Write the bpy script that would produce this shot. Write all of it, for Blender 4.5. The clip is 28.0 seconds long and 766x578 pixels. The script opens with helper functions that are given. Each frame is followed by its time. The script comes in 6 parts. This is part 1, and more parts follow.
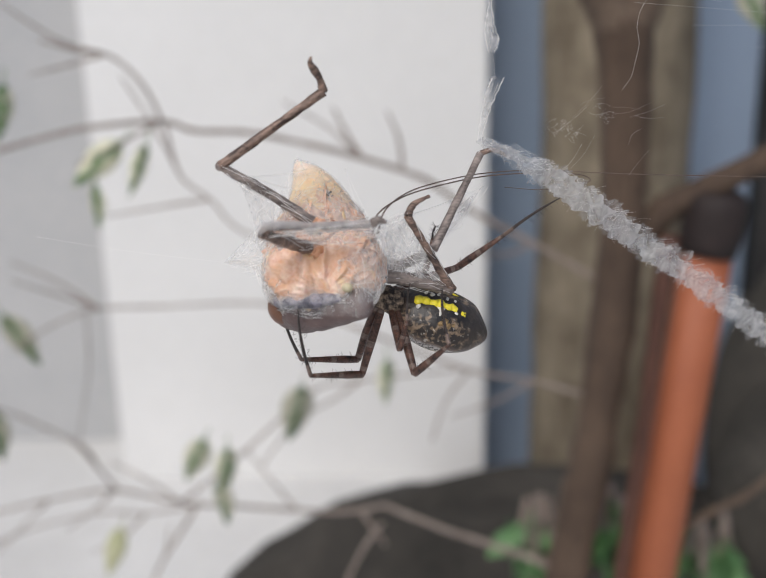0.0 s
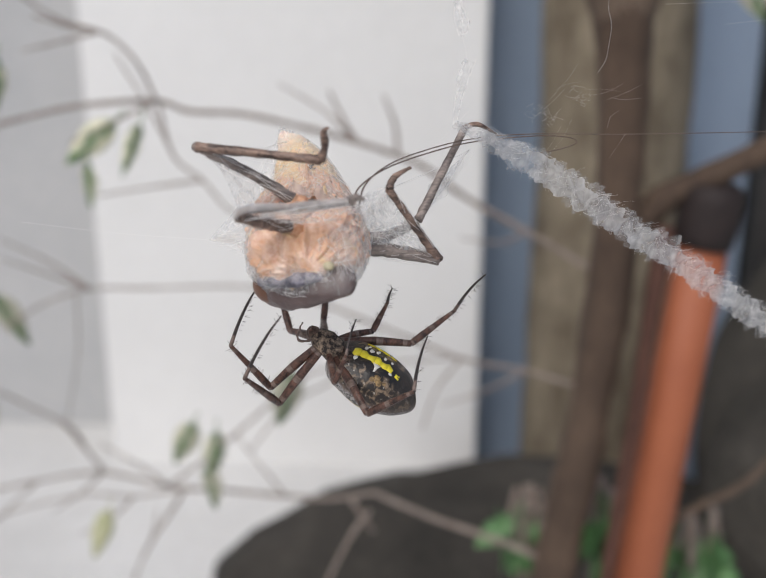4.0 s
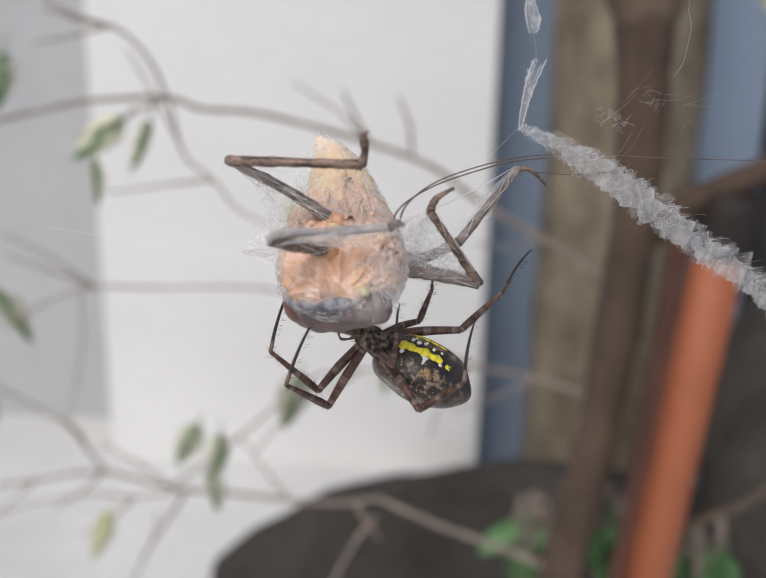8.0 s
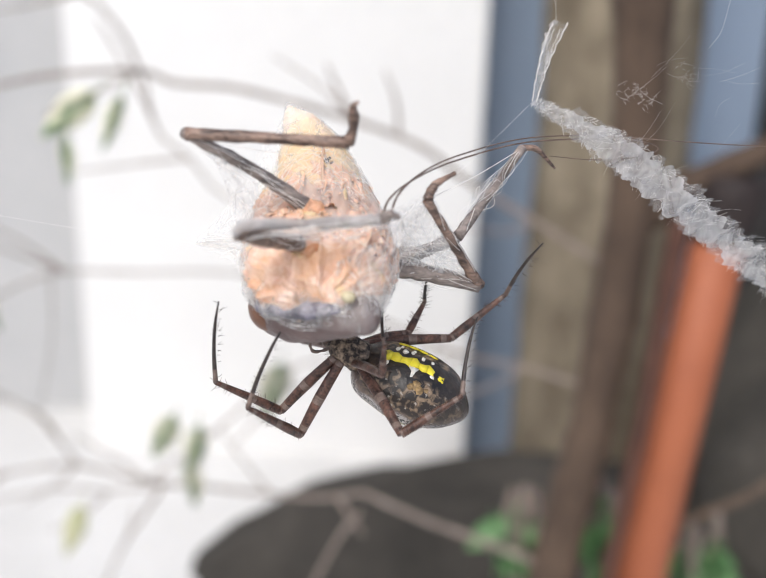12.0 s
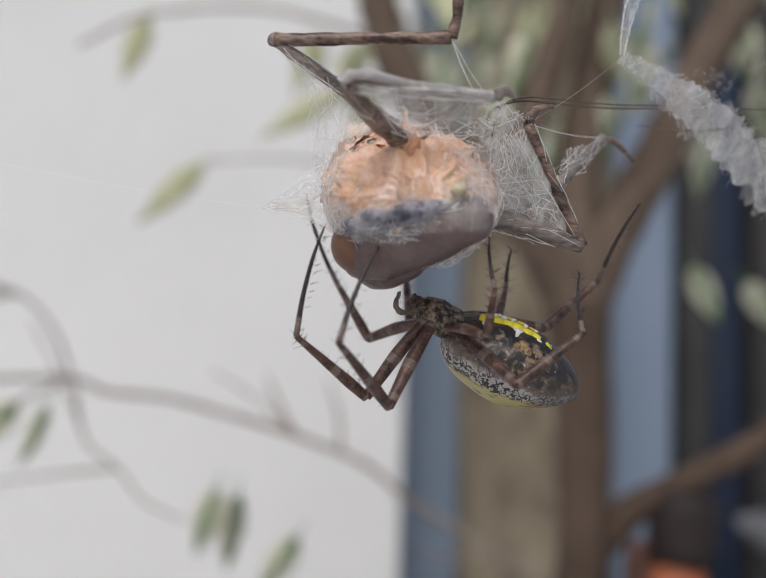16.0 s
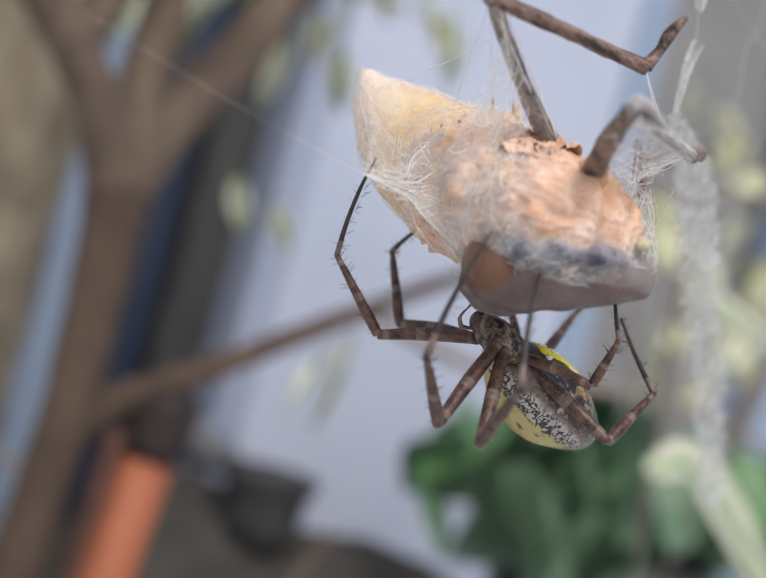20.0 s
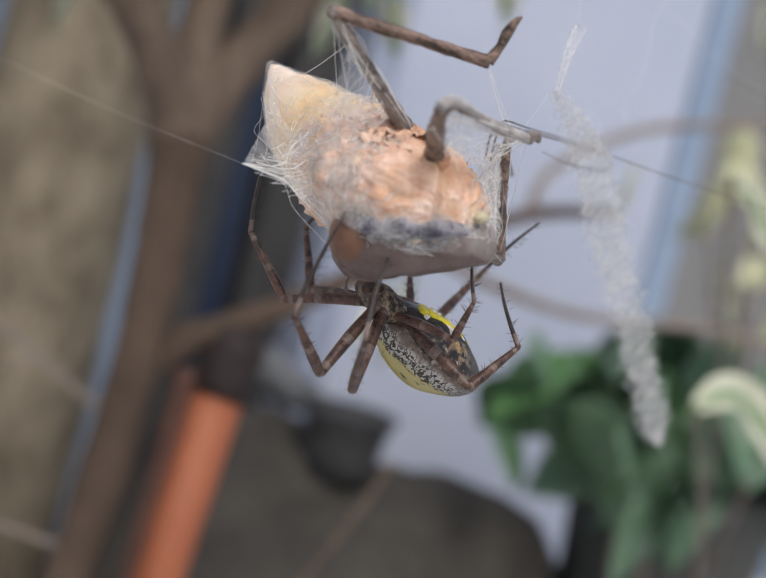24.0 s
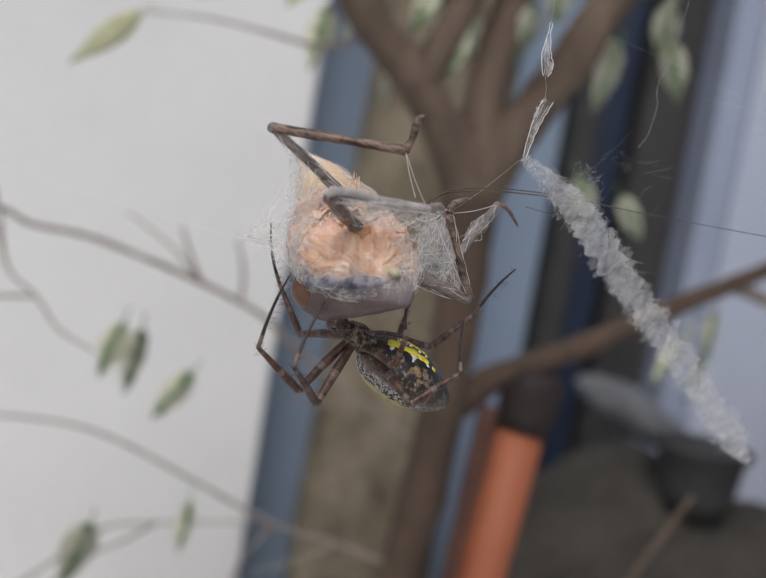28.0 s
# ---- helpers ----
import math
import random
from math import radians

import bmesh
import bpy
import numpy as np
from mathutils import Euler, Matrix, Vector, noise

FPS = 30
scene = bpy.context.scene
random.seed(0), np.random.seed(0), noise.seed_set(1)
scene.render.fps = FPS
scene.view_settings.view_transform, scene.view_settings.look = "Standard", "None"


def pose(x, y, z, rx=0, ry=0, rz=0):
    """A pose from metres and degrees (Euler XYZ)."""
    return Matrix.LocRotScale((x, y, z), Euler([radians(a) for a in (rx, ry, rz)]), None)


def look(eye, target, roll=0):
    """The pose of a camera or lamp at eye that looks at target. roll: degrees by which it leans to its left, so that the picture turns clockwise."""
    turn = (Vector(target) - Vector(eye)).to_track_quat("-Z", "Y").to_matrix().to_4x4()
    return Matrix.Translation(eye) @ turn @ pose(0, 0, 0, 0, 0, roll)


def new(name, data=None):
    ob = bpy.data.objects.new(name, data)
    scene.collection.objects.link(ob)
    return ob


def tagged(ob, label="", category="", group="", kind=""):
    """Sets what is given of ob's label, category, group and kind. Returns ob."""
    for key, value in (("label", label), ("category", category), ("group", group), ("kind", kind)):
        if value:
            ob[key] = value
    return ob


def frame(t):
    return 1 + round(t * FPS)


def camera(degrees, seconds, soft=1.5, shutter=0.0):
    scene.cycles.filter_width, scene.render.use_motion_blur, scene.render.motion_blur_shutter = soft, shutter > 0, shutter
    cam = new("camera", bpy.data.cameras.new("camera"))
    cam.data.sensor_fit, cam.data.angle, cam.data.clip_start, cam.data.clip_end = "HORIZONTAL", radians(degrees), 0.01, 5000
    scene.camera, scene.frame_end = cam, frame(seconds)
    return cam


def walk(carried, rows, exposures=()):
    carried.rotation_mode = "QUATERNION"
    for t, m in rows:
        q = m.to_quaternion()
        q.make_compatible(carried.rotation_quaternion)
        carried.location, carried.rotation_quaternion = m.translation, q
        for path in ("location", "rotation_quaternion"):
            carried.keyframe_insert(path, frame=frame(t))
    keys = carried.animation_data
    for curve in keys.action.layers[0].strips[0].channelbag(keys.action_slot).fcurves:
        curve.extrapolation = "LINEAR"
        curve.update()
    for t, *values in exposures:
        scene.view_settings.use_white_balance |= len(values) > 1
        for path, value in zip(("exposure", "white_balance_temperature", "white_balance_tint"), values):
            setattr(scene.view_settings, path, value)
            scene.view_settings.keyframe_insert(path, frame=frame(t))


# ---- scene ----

from functools import lru_cache

cam = camera(39.5, 28.0, soft=1.2)
cam.data.dof.use_dof = True
cam.data.dof.aperture_fstop = 12.5
cam.data.dof.aperture_blades = 0
PATH = [
    (0.0, 0.0118, 0.0501, 1.0943, 71.95, 1.06, 0.84),
    (0.5, 0.0127, 0.0561, 1.0928, 71.79, 0.84, 1.21),
    (1.0, 0.0158, 0.0599, 1.0921, 71.37, 0.88, 1.03),
    (1.5, 0.0177, 0.0605, 1.0915, 71.13, 0.82, 1.20),
    (2.0, 0.0170, 0.0578, 1.0903, 71.14, 0.73, 1.13),
    (2.5, 0.0168, 0.0544, 1.0887, 71.07, 0.48, 0.97),
    (3.0, 0.0165, 0.0514, 1.0884, 71.43, 0.10, 1.09),
    (3.5, 0.0154, 0.0515, 1.0889, 71.52, 0.04, 1.04),
    (5.5, 0.0088, 0.0629, 1.0918, 71.46, -0.55, 0.86),
    (6.0, 0.0087, 0.0668, 1.0920, 71.24, -0.44, 0.87),
    (6.5, 0.0081, 0.0687, 1.0928, 71.06, -0.63, 1.17),
    (7.0, 0.0070, 0.0670, 1.0936, 71.08, -0.80, 1.37),
    (7.5, 0.0059, 0.0648, 1.0928, 71.07, -0.93, 1.31),
    (8.0, 0.0055, 0.0644, 1.0922, 71.15, -1.21, 1.19),
    (8.5, 0.0062, 0.0709, 1.0908, 71.05, -1.39, 1.28),
    (9.0, 0.0067, 0.0814, 1.0897, 71.09, -1.60, 1.03),
    (9.5, 0.0068, 0.0884, 1.0889, 70.98, -1.70, 0.75),
    (10.0, 0.0069, 0.0883, 1.0879, 70.80, -1.55, 0.66),
    (10.5, 0.0062, 0.0869, 1.0848, 70.79, -1.37, 0.61),
    (11.0, 0.0053, 0.0873, 1.0810, 70.91, -1.62, 0.65),
    (11.5, 0.0059, 0.0902, 1.0817, 70.55, -1.43, 0.55),
    (13.5, -0.0020, 0.0905, 1.0779, 70.54, -2.32, 0.38),
    (14.0, -0.0069, 0.0910, 1.0637, 72.48, -2.09, 0.22),
    (14.5, -0.0096, 0.0954, 1.0481, 80.06, -1.36, -0.45),
    (15.0, -0.0132, 0.1008, 1.0328, 87.24, -1.77, -1.58),
    (15.5, -0.0143, 0.1068, 1.0177, 90.04, -1.29, -3.01),
    (16.0, -0.0189, 0.1075, 1.0088, 94.75, -1.74, -5.41),
    (16.5, -0.0298, 0.1086, 1.0012, 96.21, -2.56, -6.97),
    (17.0, -0.0421, 0.1129, 0.9957, 97.09, -5.13, -12.86),
    (17.5, -0.0595, 0.1175, 0.9950, 97.24, -5.54, -16.10),
    (18.0, -0.0778, 0.1218, 0.9980, 96.97, -6.50, -20.89),
    (18.5, -0.0874, 0.1282, 1.0011, 96.79, -9.33, -28.22),
    (19.0, -0.0944, 0.1396, 1.0054, 95.79, -12.19, -32.79),
    (19.5, -0.0984, 0.1511, 1.0102, 94.45, -13.71, -36.74),
    (20.0, -0.0951, 0.1586, 1.0147, 92.11, -15.02, -40.19),
    (20.5, -0.0937, 0.1607, 1.0166, 91.72, -14.38, -42.60),
    (22.5, -0.0936, 0.1409, 1.0232, 91.53, -15.21, -45.41),
    (23.0, -0.0922, 0.1364, 1.0215, 90.22, -14.81, -42.28),
    (23.5, -0.0909, 0.1324, 1.0210, 88.75, -14.29, -37.82),
    (24.0, -0.0884, 0.1322, 1.0200, 87.57, -13.95, -34.76),
    (24.5, -0.0838, 0.1413, 1.0161, 87.13, -13.98, -32.01),
    (25.0, -0.0780, 0.1490, 1.0140, 87.80, -14.68, -31.35),
    (25.5, -0.0734, 0.1494, 1.0125, 88.21, -15.75, -30.85),
    (26.0, -0.0714, 0.1420, 1.0120, 88.47, -15.92, -30.72),
    (26.5, -0.0702, 0.1283, 1.0138, 88.57, -14.98, -30.27),
    (27.0, -0.0659, 0.1078, 1.0193, 87.28, -14.02, -24.95),
    (27.5, -0.0585, 0.0827, 1.0318, 86.46, -12.82, -17.92),
    (28.0, -0.0438, 0.0599, 1.0447, 84.70, -9.61, -11.97),
]

EXPOSURES = [(0, -0.2), (8, -0.2), (9, -0.24), (10, -0.22), (10.5, 0.04), (11, 0.33), (13.5, 0.32), (14, 0.23), (14.5, 0.0), (15, -0.29), (15.5, -0.34), (16, -0.35), (17, -0.6), (18, -0.6), (19, -0.25), (20, 0.05), (22.5, 0.1), (24.5, -0.2), (26, -0.25), (28, -0.45)]
walk(cam, [(t, pose(x, y, z, rx, ry, rz)) for t, x, y, z, rx, ry, rz in PATH], EXPOSURES)

# ---------- light ----------
SUN_EL, SUN_AZ = 52, 200
world = bpy.data.worlds.new("world")
scene.world = world
world.use_nodes = True
wn = world.node_tree
sky = wn.nodes.new("ShaderNodeTexSky")
sky.sky_type, sky.sun_disc = "NISHITA", False
sky.sun_elevation, sky.sun_rotation = radians(SUN_EL), radians(SUN_AZ)
sky.air_density, sky.dust_density = 1.0, 4.0
wn.links.new(sky.outputs["Color"], wn.nodes["Background"].inputs["Color"])
wn.nodes["Background"].inputs["Strength"].default_value = 0.15
sun = new("sun", bpy.data.lights.new("sun", "SUN"))
sun.data.energy, sun.data.angle, sun.data.color = 1.3, radians(25), (0.93, 0.97, 1.0)
el, az = radians(SUN_EL), radians(SUN_AZ)
sun_from = Vector((math.sin(az) * math.cos(el), math.cos(az) * math.cos(el), math.sin(el)))
sun.matrix_world = look(sun_from * 10, (0, 0, 0))


# ---------- materials ----------
def mat(name, a, b, scale=40.0, rough=0.7, bump=0.2, fine=6.0, metal=0.0, stretch=(1, 1, 1), detail=4.0, lo=0.3, hi=0.7, spec=0.4, sss=0.0):
    """Two colours mixed by noise at two scales, with a fine relief. scale: cells in a metre."""
    m = bpy.data.materials.new(name)
    m.use_nodes = True
    n, l = m.node_tree.nodes, m.node_tree.links
    p = n["Principled BSDF"]
    tc = n.new("ShaderNodeTexCoord")
    mp = n.new("ShaderNodeMapping")
    mp.inputs["Scale"].default_value = stretch
    l.new(tc.outputs["Object"], mp.inputs["Vector"])
    info = n.new("ShaderNodeObjectInfo")
    add = n.new("ShaderNodeVectorMath")
    add.operation = "ADD"
    l.new(mp.outputs["Vector"], add.inputs[0])
    l.new(info.outputs["Random"], add.inputs[1])
    big = n.new("ShaderNodeTexNoise")
    big.inputs["Scale"].default_value, big.inputs["Detail"].default_value = scale, detail
    small = n.new("ShaderNodeTexNoise")
    small.inputs["Scale"].default_value, small.inputs["Detail"].default_value = scale * fine, 3.0
    for t in (big, small):
        l.new(add.outputs["Vector"], t.inputs["Vector"])
    mixf = n.new("ShaderNodeMath")
    mixf.operation = "MULTIPLY_ADD"
    mixf.inputs[1].default_value = 0.35
    half = n.new("ShaderNodeMath")
    half.operation = "MULTIPLY"
    half.inputs[1].default_value = 0.65
    l.new(big.outputs["Fac"], half.inputs[0])
    l.new(small.outputs["Fac"], mixf.inputs[0])
    l.new(half.outputs["Value"], mixf.inputs[2])
    ramp = n.new("ShaderNodeValToRGB")
    ramp.color_ramp.elements[0].position, ramp.color_ramp.elements[1].position = lo, hi
    ramp.color_ramp.elements[0].color, ramp.color_ramp.elements[1].color = (*a, 1), (*b, 1)
    l.new(mixf.outputs["Value"], ramp.inputs["Fac"])
    l.new(ramp.outputs["Color"], p.inputs["Base Color"])
    p.inputs["Roughness"].default_value = rough
    p.inputs["Metallic"].default_value = metal
    p.inputs["Specular IOR Level"].default_value = spec
    if sss:
        p.inputs["Subsurface Weight"].default_value = sss
        p.inputs["Subsurface Radius"].default_value = (0.004, 0.002, 0.001)
        p.inputs["Subsurface Scale"].default_value = 0.5
    if bump:
        bn = n.new("ShaderNodeBump")
        bn.inputs["Strength"].default_value = bump
        bn.inputs["Distance"].default_value = 0.25 / scale
        l.new(mixf.outputs["Value"], bn.inputs["Height"])
        l.new(bn.outputs["Normal"], p.inputs["Normal"])
    return m


def graded(m, axis, lo, hi, colour, most=1.0):
    """Blend the base colour of m towards another along one axis of the object, with an uneven border."""
    n, l = m.node_tree.nodes, m.node_tree.links
    p = n["Principled BSDF"]
    src = p.inputs["Base Color"].links[0].from_socket
    tc, sep, nz = n.new("ShaderNodeTexCoord"), n.new("ShaderNodeSeparateXYZ"), n.new("ShaderNodeTexNoise")
    nz.inputs["Scale"].default_value, nz.inputs["Detail"].default_value = 1.2 / abs(hi - lo), 3
    l.new(tc.outputs["Object"], sep.inputs["Vector"])
    l.new(tc.outputs["Object"], nz.inputs["Vector"])
    add, mr, mix = n.new("ShaderNodeMath"), n.new("ShaderNodeMapRange"), n.new("ShaderNodeMix")
    add.operation = "MULTIPLY_ADD"
    add.inputs[1].default_value = abs(hi - lo)
    l.new(nz.outputs["Fac"], add.inputs[0])
    l.new(sep.outputs[axis], add.inputs[2])
    half = 0.5 * abs(hi - lo)
    mr.inputs["From Min"].default_value, mr.inputs["From Max"].default_value = lo + half, hi + half
    mr.inputs["To Max"].default_value = most
    l.new(add.outputs["Value"], mr.inputs["Value"])
    mix.data_type = "RGBA"
    mix.inputs["B"].default_value = (*colour, 1)
    l.new(mr.outputs["Result"], mix.inputs["Factor"])
    l.new(src, mix.inputs["A"])
    l.new(mix.outputs["Result"], p.inputs["Base Color"])
    return m


def mottled(m, colour, scale, lo, hi, most=0.8, shift=0.0):
    """Lay uneven patches of another colour into the base colour of m."""
    n, l = m.node_tree.nodes, m.node_tree.links
    p = n["Principled BSDF"]
    src = p.inputs["Base Color"].links[0].from_socket
    tc, mp, nz, mr, mix = n.new("ShaderNodeTexCoord"), n.new("ShaderNodeMapping"), n.new("ShaderNodeTexNoise"), n.new("ShaderNodeMapRange"), n.new("ShaderNodeMix")
    mp.inputs["Location"].default_value = (shift, shift, 0)
    nz.inputs["Scale"].default_value, nz.inputs["Detail"].default_value = scale, 4
    l.new(tc.outputs["Object"], mp.inputs["Vector"])
    l.new(mp.outputs["Vector"], nz.inputs["Vector"])
    mr.inputs["From Min"].default_value, mr.inputs["From Max"].default_value, mr.inputs["To Max"].default_value = lo, hi, most
    l.new(nz.outputs["Fac"], mr.inputs["Value"])
    mix.data_type = "RGBA"
    mix.inputs["B"].default_value = (*colour, 1)
    l.new(mr.outputs["Result"], mix.inputs["Factor"])
    l.new(src, mix.inputs["A"])
    l.new(mix.outputs["Result"], p.inputs["Base Color"])
    return m


def silk_mat(name, cover, colour=(0.93, 0.92, 0.90), scale=900.0, spread=0.25):
    """Thin silk: partly open, by fibre-like noise. cover: share of the cloth that is closed."""
    m = bpy.data.materials.new(name)
    m.use_nodes = True
    n, l = m.node_tree.nodes, m.node_tree.links
    out = n["Material Output"]
    p = n["Principled BSDF"]
    p.inputs["Base Color"].default_value = (*colour, 1)
    p.inputs["Roughness"].default_value = 0.45
    tr = n.new("ShaderNodeBsdfTranslucent")
    tr.inputs["Color"].default_value = (*colour, 1)
    cl = n.new("ShaderNodeBsdfTransparent")
    m1, m2 = n.new("ShaderNodeMixShader"), n.new("ShaderNodeMixShader")
    m1.inputs["Fac"].default_value = 0.45
    l.new(p.outputs["BSDF"], m1.inputs[1])
    l.new(tr.outputs["BSDF"], m1.inputs[2])
    tc = n.new("ShaderNodeTexCoord")
    mp = n.new("ShaderNodeMapping")
    mp.inputs["Scale"].default_value = (1.0, 0.35, 0.5)
    mp.inputs["Rotation"].default_value = (0.3, 0.5, 0.7)
    l.new(tc.outputs["Object"], mp.inputs["Vector"])
    nz = n.new("ShaderNodeTexNoise")
    nz.inputs["Scale"].default_value, nz.inputs["Detail"].default_value = scale, 5.0
    nz.inputs["Distortion"].default_value = 0.8
    l.new(mp.outputs["Vector"], nz.inputs["Vector"])
    r = n.new("ShaderNodeMapRange")
    r.inputs["From Min"].default_value, r.inputs["From Max"].default_value = 0.5 - spread, 0.5 + spread
    r.inputs["To Min"].default_value, r.inputs["To Max"].default_value = max(0, cover - 0.28), min(1, cover + 0.28)
    l.new(nz.outputs["Fac"], r.inputs["Value"])
    l.new(r.outputs["Result"], m2.inputs["Fac"])
    l.new(cl.outputs["BSDF"], m2.inputs[1])
    l.new(m1.outputs["Shader"], m2.inputs[2])
    l.new(m2.outputs["Shader"], out.inputs["Surface"])
    return m


def belly_mat():
    """Abdomen of the spider: black back flecked with tawny, white flanks with dark squiggles, yellow belly with dashes."""
    m = bpy.data.materials.new("spider_abdomen")
    m.use_nodes = True
    n, l = m.node_tree.nodes, m.node_tree.links
    p = n["Principled BSDF"]
    tc = n.new("ShaderNodeTexCoord")
    sep = n.new("ShaderNodeSeparateXYZ")
    l.new(tc.outputs["Object"], sep.inputs["Vector"])

    def tex(scale, detail=2.0, distort=0.0, stretch=(1, 1, 1)):
        mp, t = n.new("ShaderNodeMapping"), n.new("ShaderNodeTexNoise")
        mp.inputs["Scale"].default_value = stretch
        t.inputs["Scale"].default_value, t.inputs["Detail"].default_value, t.inputs["Distortion"].default_value = scale, detail, distort
        l.new(tc.outputs["Object"], mp.inputs["Vector"])
        l.new(mp.outputs["Vector"], t.inputs["Vector"])
        return t.outputs["Fac"]

    def calc(op, a, b, c=0.0):
        k = n.new("ShaderNodeMath")
        k.operation = op
        for q, v in enumerate((a, b, c)):
            if isinstance(v, float):
                k.inputs[q].default_value = v
            else:
                l.new(v, k.inputs[q])
        return k.outputs["Value"]

    def span(v, a, b, c=0.0, d=1.0):
        k = n.new("ShaderNodeMapRange")
        for q, w in (("From Min", a), ("From Max", b), ("To Min", c), ("To Max", d)):
            k.inputs[q].default_value = w
        l.new(v, k.inputs["Value"])
        return k.outputs["Result"]

    def over(a, b, f):
        k = n.new("ShaderNodeMix")
        k.data_type = "RGBA"
        l.new(f, k.inputs["Factor"])
        for q, w in (("A", a), ("B", b)):
            if isinstance(w, tuple):
                k.inputs[q].default_value = (*w, 1)
            else:
                l.new(w, k.inputs[q])
        return k.outputs["Result"]

    rough = tex(420, 3)
    high = calc("MULTIPLY_ADD", rough, 0.0022, sep.outputs["Z"])
    level = span(high, -0.0050, 0.0062)
    ramp = n.new("ShaderNodeValToRGB")
    e = ramp.color_ramp.elements
    e[0].position, e[0].color = 0.0, (0.36, 0.29, 0.085, 1)
    e[1].position, e[1].color = 1.0, (0.008, 0.007, 0.007, 1)
    # brown at 0.58 paints the legs' shadow; belly yellow is darkened for shade
    for pos, c in ((0.33, (0.42, 0.36, 0.14, 1)), (0.38, (0.38, 0.36, 0.32, 1)), (0.53, (0.40, 0.37, 0.35, 1)), (0.58, (0.15, 0.11, 0.09, 1)), (0.66, (0.030, 0.022, 0.018, 1))):
        k = e.new(pos)
        k.color = c
    l.new(level, ramp.inputs["Fac"])
    # squiggles: thin bent lines, thickest along the border of belly and flank
    worm = calc("ABSOLUTE", calc("SUBTRACT", tex(980, 2, 1.0), 0.5), 0.0)
    zone = calc("MULTIPLY", span(level, 0.27, 0.34), span(level, 0.66, 0.48))
    thick = calc("MULTIPLY", zone, 0.064)
    line = calc("MULTIPLY", span(calc("SUBTRACT", worm, thick), 0.010, -0.006), zone)
    col = over(ramp.outputs["Color"], (0.018, 0.014, 0.012), line)
    # dashes on the belly
    dash = calc("MULTIPLY", span(tex(1250, 1, 0.3, (0.35, 1, 1)), 0.62, 0.68), span(level, 0.30, 0.25))
    col = over(col, (0.05, 0.04, 0.02), dash)
    # tawny and grey flecks on the back
    beside = calc("ABSOLUTE", calc("SUBTRACT", calc("MULTIPLY_ADD", tex(500, 3), 0.0012, sep.outputs["Y"]), 0.0009), 0.0)
    back = calc("MULTIPLY", span(level, 0.54, 0.62), span(beside, 0.0019, 0.0026, 0.10, 1.0))
    col = over(col, (0.26, 0.185, 0.12), calc("MULTIPLY", span(tex(700, 5, 0.8), 0.48, 0.62), calc("MULTIPLY", back, 0.9)))
    col = over(col, (0.46, 0.43, 0.38), calc("MULTIPLY", span(tex(1300, 2), 0.64, 0.70), calc("MULTIPLY", back, 0.7)))
    tail = calc("MULTIPLY", span(calc("MULTIPLY_ADD", tex(350, 3), 0.004, sep.outputs["X"]), 0.0062, 0.0095), span(level, 0.10, 0.35, 0.1, 0.6))
    col = over(col, (0.035, 0.027, 0.022), tail)
    l.new(col, p.inputs["Base Color"])
    p.inputs["Roughness"].default_value = 0.36
    bn = n.new("ShaderNodeBump")
    bn.inputs["Strength"].default_value, bn.inputs["Distance"].default_value = 0.4, 0.0005
    l.new(tex(900, 4), bn.inputs["Height"])
    l.new(bn.outputs["Normal"], p.inputs["Normal"])
    return m


